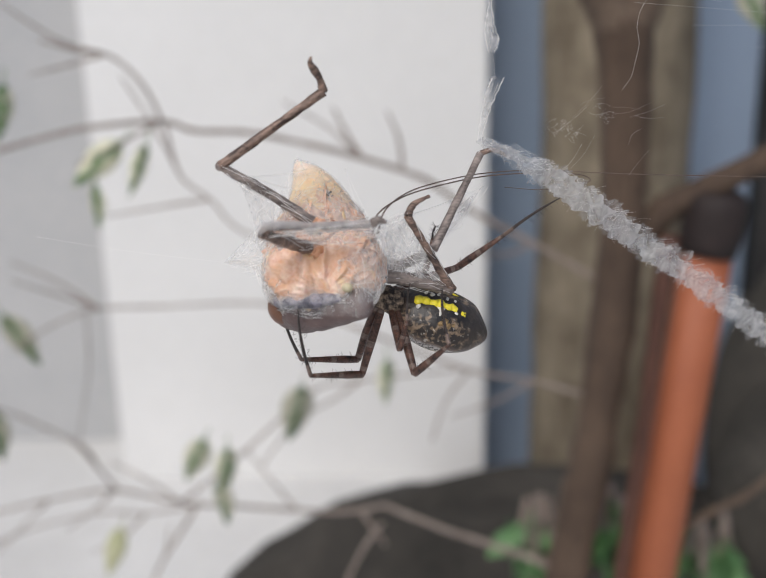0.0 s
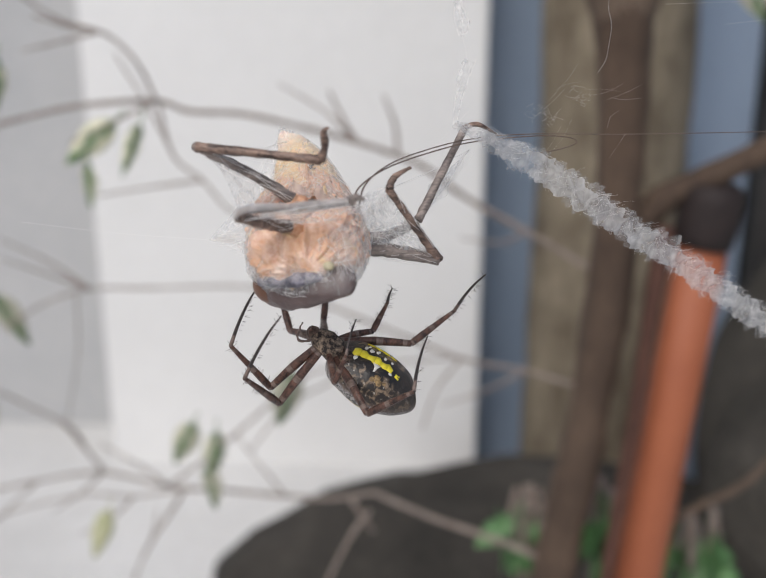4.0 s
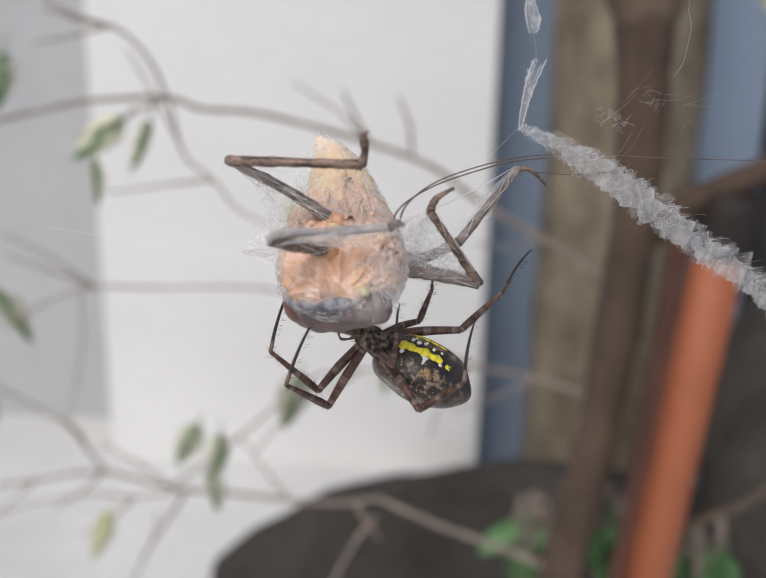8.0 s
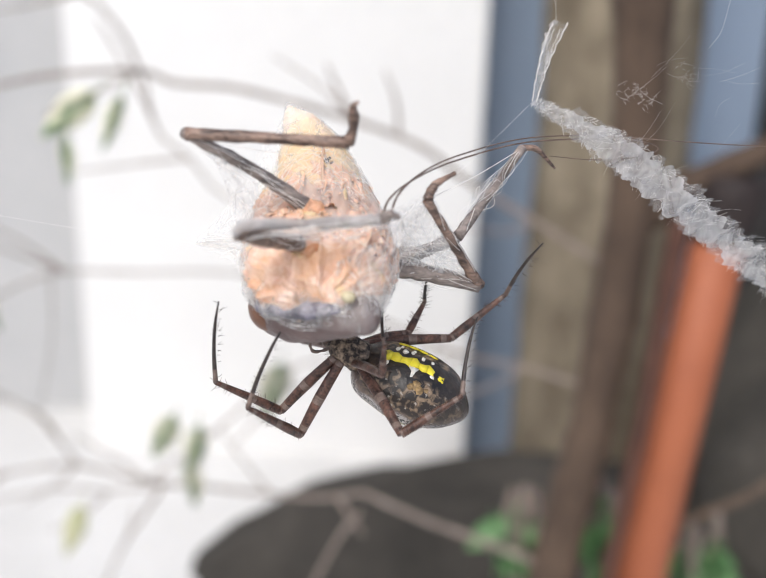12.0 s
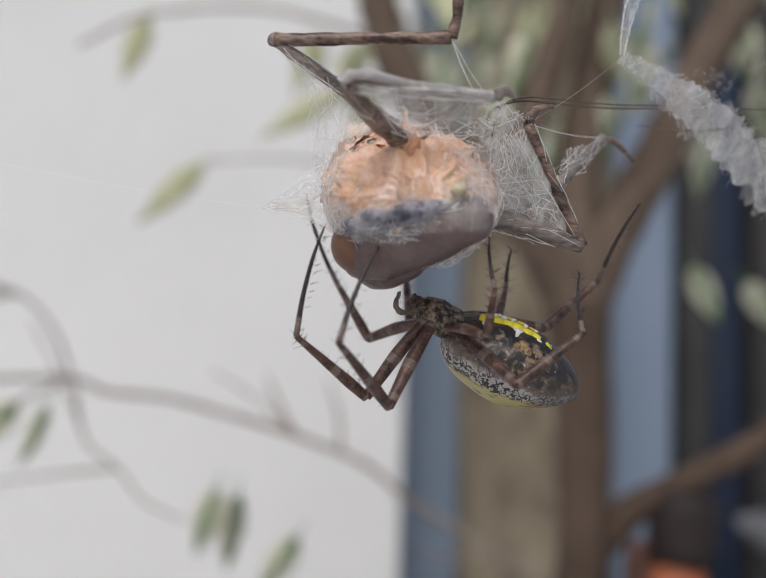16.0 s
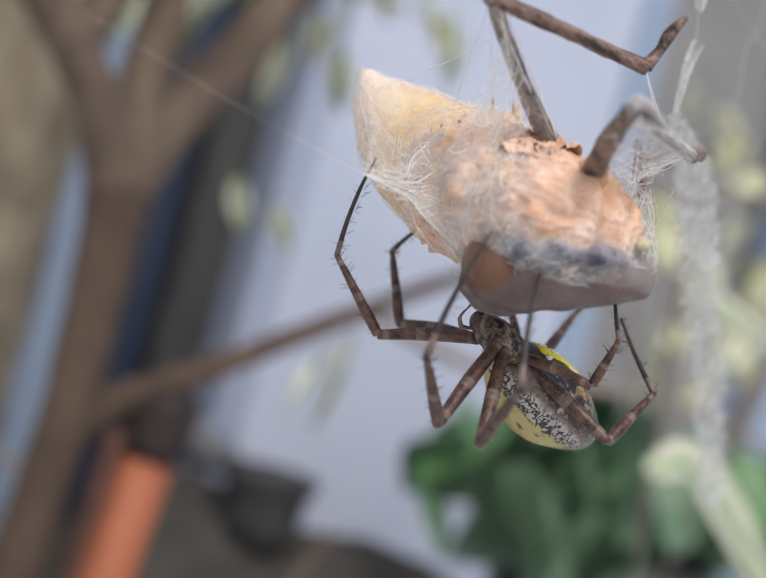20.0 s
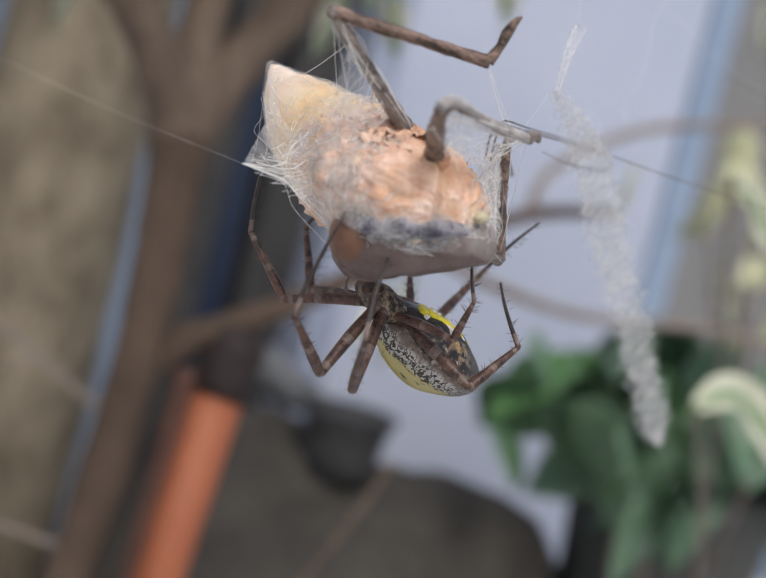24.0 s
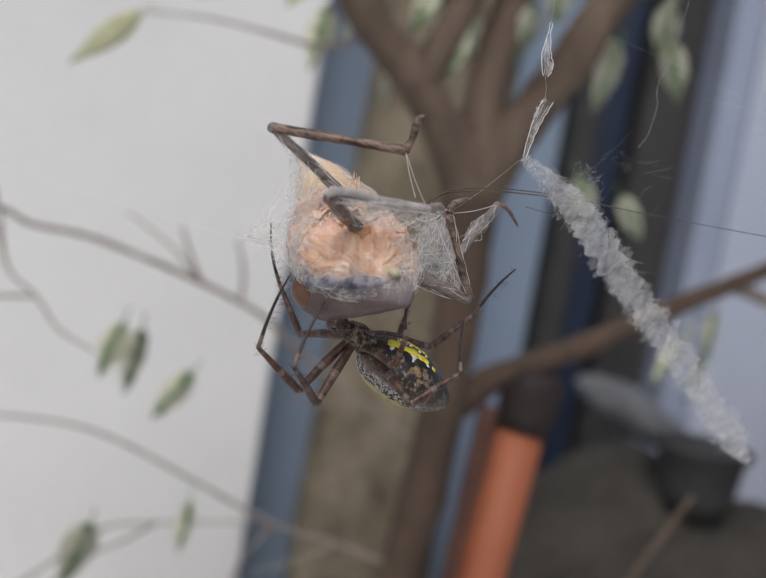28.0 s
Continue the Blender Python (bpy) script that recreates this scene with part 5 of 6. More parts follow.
rod(PREY, "antenna", [(0.0070, 0.2425, 1.0405), (0.0082, 0.2440, 1.0445), (0.0120, 0.2480, 1.0472), (0.0180, 0.2535, 1.0487), (0.0280, 0.2600, 1.0500), (0.0400, 0.2610, 1.0507), (0.0600, 0.2600, 1.0505), (0.1000, 0.2580, 1.0510)], [0.00019, 0.00015, 0.00012, 0.0001, 0.00007], M_ANTENNA, seg=6, n=8)
rod(PREY, "antenna", [(0.0060, 0.2425, 1.0405), (0.0070, 0.2437, 1.0440), (0.0115, 0.2477, 1.0466), (0.0180, 0.2535, 1.0480), (0.0280, 0.2598, 1.0494), (0.0400, 0.2608, 1.0503), (0.0470, 0.2610, 1.0500), (0.0490, 0.2611, 1.0488), (0.0450, 0.2612, 1.0474), (0.0390, 0.2611, 1.0468), (0.0320, 0.2606, 1.0472)], [0.00019, 0.00015, 0.00012, 0.0001, 0.00007], M_ANTENNA, seg=6, n=8)


def silk_on_prey():
    rng = random.Random(11)
    bm = bmesh.new()
    st = [(loc(p), w, h) for p, w, h in (((-0.0112, 0.2801, 1.0496), 0.0005, 0.0005), ((-0.0090, 0.2780, 1.0464), 0.0033, 0.0036), ((-0.0066, 0.2730, 1.0420), 0.0060, 0.0073), ((-0.0048, 0.2675, 1.0386), 0.0074, 0.0087), ((-0.0042, 0.2600, 1.0366), 0.0098, 0.0096), ((-0.0036, 0.2530, 1.0342), 0.0114, 0.0092), ((-0.0032, 0.2470, 1.0318), 0.0120, 0.0096), ((-0.0030, 0.2425, 1.0300), 0.0112, 0.0078), ((-0.0030, 0.2385, 1.0298), 0.0085, 0.0050), ((-0.0030, 0.2360, 1.0302), 0.0040, 0.0020))]
    loft(bm, st, 40, 0.07, 220)
    part("silk_wrap", bm, M_WRAP, PREY, "thin white silk wrapping")
    # single strands laid round the bundle
    bm = bmesh.new()
    for k in range(330):
        a0, turn = rng.uniform(0, math.tau), rng.uniform(-2.4, 2.4)
        s0, s1 = sorted((rng.uniform(0.02 if k % 3 == 0 else 0.38, 0.98), rng.uniform(0.3, 0.98)))
        pts = []
        m = 14
        for i in range(m + 1):
            s = s0 + (s1 - s0) * i / m
            f = s * (len(st) - 1)
            j = min(int(f), len(st) - 2)
            w = f - j
            c = Vector(st[j][0]).lerp(Vector(st[j + 1][0]), w)
            rw, rh = (st[j][1] * (1 - w) + st[j + 1][1] * w), (st[j][2] * (1 - w) + st[j + 1][2] * w)
            a = a0 + turn * i / m + 0.45 * noise.noise((k * 1.7, i * 0.45, 0.3))
            d = (Vector(st[min(j + 1, len(st) - 1)][0]) - Vector(st[j][0])).normalized()
            right = d.cross(Vector((0, 0, 1))).normalized()
            up = right.cross(d).normalized()
            q = right * math.cos(a) * rw + up * math.sin(a) * rh
            pts.append(c + q * (0.97 + 0.07 * noise.noise((c + q) * 400 + Vector((k, 0, 0)))) + d * 0.0012 * noise.noise((k * 2.3, i * 0.6, 7.1)))
        tube(bm, pts, [rng.choice((0.000016, 0.00002, 0.00003, 0.00004))], 4)
    t = part("silk_threads", bm, M_SILK, PREY, "loose white silk threads")
    tagged(t, kind="stuff")

    def veil(name, corners, sag, m, div=10, seed=1, strands=26):
        """A thin sheet stretched between four corners, drawn in at its edges, with strands of its own."""
        a, b, c, d = (loc(p) for p in corners)
        bm = bmesh.new()
        g = []
        for i in range(div + 1):
            row = []
            for j in range(div + 1):
                u, v = i / div, j / div
                p = a * (1 - u) * (1 - v) + b * u * (1 - v) + c * u * v + d * (1 - u) * v
                mid = (a + b + c + d) / 4
                pull = sag * (math.sin(math.pi * u) * (1 - math.sin(math.pi * v)) + math.sin(math.pi * v) * (1 - math.sin(math.pi * u)))
                p = p.lerp(mid, min(0.6, pull))
                row.append(bm.verts.new(p + Vector((0, 1, 0)) * 0.0008 * noise.noise(p * 300)))
            g.append(row)
        for i in range(div):
            for j in range(div):
                bm.faces.new((g[i][j], g[i + 1][j], g[i + 1][j + 1], g[i][j + 1]))
        ob = part(name, smooth(bm), m, PREY, "sheer white silk sheet")
        bm = bmesh.new()
        r2 = random.Random(seed)
        edge = [a, b, c, d]
        for k in range(strands):
            e, h = r2.randrange(4), r2.randrange(1, 4)
            p = edge[e].lerp(edge[(e + 1) % 4], r2.random())
            q = edge[(e + h) % 4].lerp(edge[(e + h + 1) % 4], r2.random())
            mid = p.lerp(q, 0.5).lerp((a + b + c + d) / 4, 0.25) + Vector((0, r2.uniform(-0.001, 0.001), 0))
            wave = lambda k: Vector((r2.gauss(0, k), r2.gauss(0, 0.5 * k), r2.gauss(0, k)))
            tube(bm, spline([p, p.lerp(mid, 0.5) + wave(0.0006), mid + wave(0.0009), mid.lerp(q, 0.5) + wave(0.0006), q], 4), [r2.choice((0.000016, 0.00002, 0.00003, 0.00004))], 4)
        tagged(part("silk_threads", bm, M_SILK, PREY), kind="stuff")
        return ob

    veil("silk_sheet", (T3, (0.0085, 0.2450, 1.0400), (0.0085, 0.2500, 1.0315), K3), 0.14, M_VEIL, seed=2)
    veil("silk_sheet", ((0.0085, 0.2440, 1.0410), T3 + Vector((-0.0003, 0.0003, -0.001)), K3 + Vector((-0.001, 0, 0.001)), (0.0070, 0.2480, 1.0330)), 0.10, M_WRAP, seed=22)
    veil("silk_sheet", (T2, T3 + Vector((0.001, 0.001, 0.001)), (0.0110, 0.2490, 1.0380), (0.0030, 0.2400, 1.0400)), 0.12, M_VEIL, seed=3)
    veil("silk_sheet", ((-0.0110, 0.2300, 1.0432), T2, (0.0030, 0.2400, 1.0390), (-0.0060, 0.2380, 1.0385)), 0.1, M_VEIL_THIN, seed=4)
    veil("silk_sheet", (KNEE1 + Vector((0.003, 0, -0.0015)), (-0.0080, 0.2463, 1.0430), (-0.0110, 0.2500, 1.0330), (-0.0160, 0.2520, 1.0350)), 0.16, M_VEIL_THIN, seed=5)
    point = Vector((-0.0235, 0.2559, 1.0315))
    veil("silk_sheet", (point, (-0.0125, 0.2580, 1.0395), (-0.0115, 0.2520, 1.0330), (-0.0110, 0.2500, 1.0262)), 0.20, M_VEIL_THIN, seed=6)
    bm = bmesh.new()
    for k in range(20):
        a = k / 19
        end = Vector((-0.0118, 0.2600, 1.0410)).lerp(Vector((-0.0100, 0.2475, 1.0225)), a) + Vector((rng.uniform(-0.001, 0.003), rng.uniform(-0.004, 0.004), rng.uniform(-0.001, 0.001)))
        start = point.lerp(end, rng.choice((0.0, 0.0, 0.12, 0.25)))
        hub = Vector((-0.0160, 0.2552, 1.0316))
        tube(bm, spline([loc(start), loc(start.lerp(end, 0.3).lerp(hub, 0.55)), loc(start.lerp(end, 0.62).lerp(hub, 0.22) + Vector((rng.gauss(0, 0.0003), 0, rng.gauss(0, 0.0003)))), loc(end)], 5), [0.00010 if k % 5 == 0 else 0.00003], 4)
    tagged(part("silk_threads", bm, M_SILK, PREY, "silk drawn out to a point"), kind="stuff")
    veil("silk_sheet", ((0.0072, 0.2400, 1.0400), (0.0062, 0.2352, 1.0290), (0.0000, 0.2352, 1.0292), (0.0000, 0.2365, 1.0365)), 0.06, M_VEIL_THIN, seed=12)
    veil("silk_sheet", ((0.0075, 0.2420, 1.0405), (0.0064, 0.2360, 1.0285), (0.0085, 0.2460, 1.0290), (0.0095, 0.2480, 1.0385)), 0.06, M_VEIL, seed=13)
    veil("silk_sheet", ((-0.0111, 0.2799, 1.0490), point, (-0.0115, 0.2525, 1.0335), (-0.0088, 0.2690, 1.0370)), 0.34, M_VEIL_THIN, seed=31, strands=4)
    veil("silk_sheet", (B4, (0.0200, 0.2560, 1.0420), A4, (0.0230, 0.2600, 1.0400)), 0.12, M_VEIL_THIN, seed=7)
    bm = bmesh.new()
    for a, b, w, count in (((-0.0037, 0.2465, 1.0400), KNEE1, 0.0010, 34), (K2, (-0.0042, 0.2400, 1.0375), 0.0013, 10), (K2, T2, 0.0007, 60), (K3, T3, 0.0008, 14), (K3, (0.0050, 0.2505, 1.0315), 0.0014, 20), (A4, B4, 0.0009, 10), (A4, (0.0070, 0.2545, 1.0315), 0.0011, 10)):
        a, b = loc(a), loc(b)
        d = (b - a).normalized()
        u = d.orthogonal().normalized()
        v = d.cross(u)
        for i in range(count):
            s0 = rng.uniform(0, 0.7)
            s1 = min(1, s0 + rng.uniform(0.15, 0.5))
            h0, h1 = rng.uniform(0, math.tau), rng.uniform(-1.6, 1.6)
            q = [a.lerp(b, s0 + (s1 - s0) * k / 5) + (u * math.cos(h0 + h1 * k / 5) + v * math.sin(h0 + h1 * k / 5)) * w * rng.uniform(0.95, 1.25) for k in range(6)]
            tube(bm, spline(q, 2), [rng.choice((0.00002, 0.00003, 0.00005))], 4)
    tagged(part("leg_silk", bm, M_SILK, PREY, "silk wound round the legs"), kind="stuff")
    bm = bmesh.new()
    for p, q, r in ((TIB1, (0.0035, 0.2372, 1.0450), 0.00005), (TIB1, (0.0055, 0.2370, 1.0440), 0.00004), ((-0.0235, 0.2559, 1.0315), (-0.06, 0.2545, 1.036), 0.000012), (T3, B4, 0.00006), (T3, (0.028, 0.258, 1.056), 0.000015), (KNEE1, (-0.0110, 0.2500, 1.0400), 0.00005), (KNEE1, (-0.008, 0.262, 1.045), 0.00004), (KNEE1 + Vector((0.004, 0, -0.002)), (-0.0066, 0.2795, 1.0480), 0.00004), (T2, K3, 0.00005), (T3, (0.0085, 0.25, 1.0315), 0.00005)):
        p, q = loc(p), loc(q)
        tube(bm, spline([p, p.lerp(q, 0.5) + Vector((0, 0, -0.0004)), q], 5), [r], 4)
    tagged(part("silk_threads", bm, M_SILK, PREY, "fine taut silk threads"), kind="stuff")


silk_on_prey()

# ----- spider -----
SPIDER = tagged(new("spider"), "dark brown orb-weaver spider with yellow-marked black abdomen feeding on its prey", "spider")


def spider_body():
    bm = bmesh.new()
    ax = frame_of((0.905, -0.03, -0.42), (0.2, -0.3, 1))
    ovoid(bm, loc((0.0024, 0.2532, 1.0168)), ax, (0.0044, 0.0031, 0.0024), 26, 18, 0.16, 600)
    part("cephalothorax", bm, M_CARAPACE, SPIDER, "mottled brown hairy head and chest")
    bm = bmesh.new()
    rng = random.Random(4)
    for k in range(150):
        u, v = rng.uniform(-0.95, 0.95), rng.uniform(0, math.tau)
        d = Vector((u, math.cos(v) * math.sqrt(1 - u * u), math.sin(v) * math.sqrt(1 - u * u)))
        p = loc((0.0024, 0.2532, 1.0168)) + ax @ Vector((d.x * 0.0043, d.y * 0.0030, d.z * 0.0023))
        tube(bm, [p, p + (ax @ d + Vector((-0.3, 0, 0.2))) * rng.uniform(0.0004, 0.0009)], [0.00004, 0.00001], 3)
    tagged(part("hairs", bm, M_SPIDER_PALE, SPIDER), kind="stuff")
    bm = bmesh.new()
    ovoid(bm, loc((-0.0012, 0.2540, 1.0186)), ax, (0.0016, 0.0016, 0.0015), 16, 10, 0.06, 800)
    part("head_plate", bm, M_SPIDER, SPIDER)
    for k in range(8):
        bm = bmesh.new()
        bmesh.ops.create_icosphere(bm, subdivisions=1, radius=0.0002)
        part("eye", smooth(bm), M_CAP, SPIDER, "", loc((-0.0022 + 0.0003 * (k % 2), 0.2533 + 0.0004 * (k // 2), 1.0196 + 0.0002 * (k % 2))))
    for s in (-1, 1):
        rod(SPIDER, "fang", [(-0.0014, 0.2540 + s * 0.0006, 1.0182), (-0.0018, 0.2537 + s * 0.0006, 1.0192), (-0.0016, 0.2530 + s * 0.0005, 1.0202)], [0.0008, 0.0006, 0.0002], M_LEGDARK)
        rod(SPIDER, "palp", [(-0.0010, 0.2535 - s * 0.0012, 1.0178), (-0.0034, 0.2530 - s * 0.0020, 1.0176), (-0.0042, 0.2528 - s * 0.0020, 1.0188), (-0.0038, 0.2524 - s * 0.0016, 1.0204)], [0.0003, 0.00027, 0.00024, 0.00012], M_SPIDER_PALE)
    # abdomen: x from the waist to the tail, z towards the back
    me_ax = frame_of((0.92, -0.10, -0.38), (0.22, -0.50, 0.84))
    c = loc((0.0112, 0.2527, 1.0119))
    bm = bmesh.new()
    ovoid(bm, (0, 0, 0), Matrix.Identity(3), (0.0095, 0.0066, 0.0061), 44, 30, 0.05, 260, -0.06)
    for v in bm.verts:
        q = v.co
        if q.z > 0:
            q.z *= 0.80
        for px, py in ((0.0062, 0.0038), (0.0062, -0.0038), (0.0080, 0.0), (-0.0060, 0.0036), (-0.0060, -0.0036)):
            d = (Vector((px, py, 0.0)) - q).length
            q += q.normalized() * 0.0009 * math.exp(-(d / 0.0022) ** 2)
        q += Vector((0.0014, 0, -0.0003)) * math.exp(-((Vector((0.0090, -0.0008, 0.0)) - q).length / 0.0026) ** 2)
    ab = part("abdomen", bm, M_ABDOMEN, SPIDER, "glossy black-backed abdomen with grey marbled flanks and yellow belly")
    ab.matrix_basis = Matrix.Translation(c) @ me_ax.to_4x4()

    def surf(x, y, lift=0.00012):
        k = 1 - (x / 0.0094) ** 2 - (y / 0.0066) ** 2
        return Vector((x, y, 0.0061 * 0.80 * math.sqrt(max(0.02, k)) * 1.02 + lift))

    def mark(name, outline, m, label=""):
        """A slightly raised patch on the back, from its outline along and across the body, in mm."""
        bm = bmesh.new()
        vs = [bm.verts.new(surf(x / 1000, y / 1000)) for x, y in outline]
        low = [bm.verts.new(surf(x / 1000 * 1.02, y / 1000 * 1.02, -0.0004)) for x, y in outline]
        cx, cy = sum(p[0] for p in outline) / len(outline) / 1000, sum(p[1] for p in outline) / len(outline) / 1000
        top = bm.verts.new(surf(cx, cy, 0.0002))
        for i in range(len(vs)):
            j = (i + 1) % len(vs)
            bm.faces.new((vs[i], vs[j], top))
            bm.faces.new((low[i], low[j], vs[j], vs[i]))
        part(name, smooth(bm), m, ab, label)

    # the zigzag band along the back: place, lower and upper edge
    band_edge = ((-5.4, -0.4, 1.0), (-4.7, -0.9, 1.4), (-3.9, -0.3, 1.1), (-3.2, -0.5, 1.3), (-2.4, -0.4, 0.7), (-1.5, -0.3, 0.9), (-0.8, -0.7, 1.3), (-0.1, -0.4, 1.5), (0.6, -0.2, 0.8), (1.4, -0.5, 0.9), (2.1, -0.3, 1.4), (2.9, -0.4, 1.0), (3.6, -0.9, 0.8), (4.4, -0.6, 0.9), (5.2, -0.5, 0.6))
    for (x0, a0, b0), (x1, a1, b1), (x2, a2, b2) in zip(band_edge[0::2], band_edge[1::2], band_edge[2::2]):
        mark("yellow_bar", [(x0, a0), (x1, a1), (x2, a2), (x2, b2), (x1, b1), (x0, b0)], M_YELLOW, "bright yellow band")
    for x0 in (-3.6, -1.9, -0.2, 1.6):
        mark("yellow_bar", [(x0, 4.2), (x0 + 0.8, 4.05), (x0 + 1.6, 4.2), (x0 + 1.6, 4.55), (x0 + 0.8, 4.75), (x0, 4.55)], M_YELLOW, "narrow yellow line")
    mark("white_spot", [(-1.0, -0.45), (0.8, -0.45), (0.45, -1.1), (0.25, -2.1), (-0.1, -2.3), (-0.25, -1.2)], M_WHITEMARK, "cream white triangle")
    rng = random.Random(8)
    for x, y, r in ((-4.4, -1.2, 0.45), (0.9, 2.2, 0.4), (-2.2, 2.3, 0.45), (-3.4, 2.5, 0.4), (2.6, 2.3, 0.35), (-1.0, 2.6, 0.3), (3.2, -0.6, 0.4), (-0.8, 3.1, 0.25), (-2.9, 3.3, 0.25)):
        mark("white_spot", [(x + r * math.cos(a) * rng.uniform(0.7, 1.2), y + r * math.sin(a) * rng.uniform(0.7, 1.2)) for a in [math.tau * k / 8 for k in range(8)]], M_WHITEMARK, "cream white spot")
    for x, y, r in ((1.4, -3.0, 0.75), (2.2, -3.6, 0.6), (0.6, -3.6, 0.5), (3.2, -3.2, 0.4)):
        mark("ochre_spot", [(x + r * math.cos(a) * rng.uniform(0.6, 1.3), y + r * math.sin(a) * rng.uniform(0.6, 1.3)) for a in [math.tau * k / 9 for k in range(9)]], M_ORANGEMARK, "ochre spot")
    bm = bmesh.new()
    for k in range(60):
        a, b = rng.uniform(0, math.tau), rng.uniform(-0.9, 0.9)
        d = Vector((b, math.cos(a) * math.sqrt(1 - b * b), math.sin(a) * math.sqrt(1 - b * b)))
        p = Vector((d.x * 0.0084, d.y * 0.0060, d.z * (0.0048 if d.z > 0 else 0.0056)))
        tube(bm, [p, p + d * 0.0009], [0.00004, 0.00001], 3)
    tagged(part("hairs", bm, M_SPIDER_PALE, ab), kind="stuff")


spider_body()
LEGS = {}


def spider_leg(key, hip, rows, size=1.0, seed=0):
    """A banded leg of femur, shin and foot. rows: seconds, then knee, ankle and tip from the hip, in mm; the last row is its rest."""
    rows = [(r[0], [Vector(r[1 + 3 * k:4 + 3 * k]) / 1000 for k in range(3)]) for r in rows]
    knee, ankle, tip = rows[-1][1]
    up = lambda s: 1 if s < 0.06 or 0.50 < s < 0.58 or 0.88 < s < 0.94 else 0
    mats = [M_LEGDARK, M_SPIDER_PALE]
    rng = random.Random(seed)

    def bristles(bm, a, b, count, w):
        d = (b - a).normalized()
        for i in range(count):
            p = a.lerp(b, rng.random())
            e = Vector((rng.uniform(-1, 1), rng.uniform(-1, 1), rng.uniform(-1, 1)))
            e = ((e - e.dot(d) * d).normalized() + 0.5 * d).normalized()
            tube(bm, [p + e * w * 0.8, p + e * (w + rng.uniform(0.0006, 0.0012))], [0.00005, 0.00002], 3)
        return bm

    o = Vector((0, 0, 0))
    bm = tube(bmesh.new(), spline([o, knee * 0.5 + Vector((0, 0, 0.0003)), knee], 16), [0.0008 * size, 0.00095 * size, 0.0007 * size], 10, up)
    fem = part("leg", bm, mats, SPIDER, "brown leg with pale bands", loc(hip))
    a = ankle - knee
    bm = tube(bmesh.new(), spline([o, a * 0.25, a * 0.6, a], 12), [0.00072 * size, 0.0008 * size, 0.00062 * size, 0.0004 * size], 10, up)
    shin = part("shin", bm, mats, fem, "", knee)
    spines = tagged(part("bristle_coat", bristles(bmesh.new(), o, a, 36, 0.0006), M_LEGDARK, fem, "", knee), kind="stuff")
    a = tip - ankle
    bow = a.normalized().cross(Vector((0.1, 1, 0.1))).normalized() * 0.03 * a.length
    bm = tube(bmesh.new(), spline([o, a * 0.35 + bow, a * 0.7 + bow, a], 6), [0.00042 * size, 0.00032 * size, 0.00026 * size, 0.00012 * size], 8, lambda s: 1 if 0.02 < s < 0.14 else 0)
    foot = part("foot", bm, [M_FOOT, M_SPIDER_PALE], fem, "", ankle)
    hairs = tagged(part("hair_coat", bristles(bmesh.new(), o, a, 30, 0.0003), M_FOOT, fem, "", ankle), kind="stuff")
    LEGS[key] = (fem, (shin, spines), (foot, hairs), loc(hip), rows)


spider_leg("fore_near", (-0.0002, 0.2514, 1.0166), (
    (0, -4.9, 0.7, -12.3, -15.7, -5.8, -7.1, -17.7, -9.5, 6.9),
    (1.2, -4.9, 0.7, -12.3, -15.7, -5.8, -7.1, -17.7, -9.5, 6.9),
    (2, -7.9, -1.7, -10.6, -18.2, -7.4, -3.8, -18.0, -6.8, 10.8),
    (2.5, -7.9, -1.7, -10.6, -18.2, -7.4, -3.8, -18.0, -6.8, 10.8),
    (3, -8.0, -1.7, -10.5, -17.0, -4.6, -0.6, -15.1, -5.1, 13.8),
    (3.6, -8.0, 0.9, -10.5, -16.4, -4.0, -1.0, -12.2, -5.1, 12.9),
    (9.4, -8.0, 0.9, -10.5, -16.4, -4.0, -1.0, -12.2, -5.1, 12.9),
    (10, -9.3, 0.8, -9.5, -18.5, -6.0, -2.0, -17.4, -9.1, 12.2),
    (11.5, -9.3, 0.8, -9.5, -18.5, -6.0, -2.0, -17.4, -9.1, 12.2),
    (14, -7.8, -1.4, -10.7, -17.4, -7.1, -2.9, -14.3, -8.8, 11.3),
    (28, -7.8, -1.4, -10.7, -17.4, -7.1, -2.9, -14.3, -8.8, 11.3),
), 1, 0)
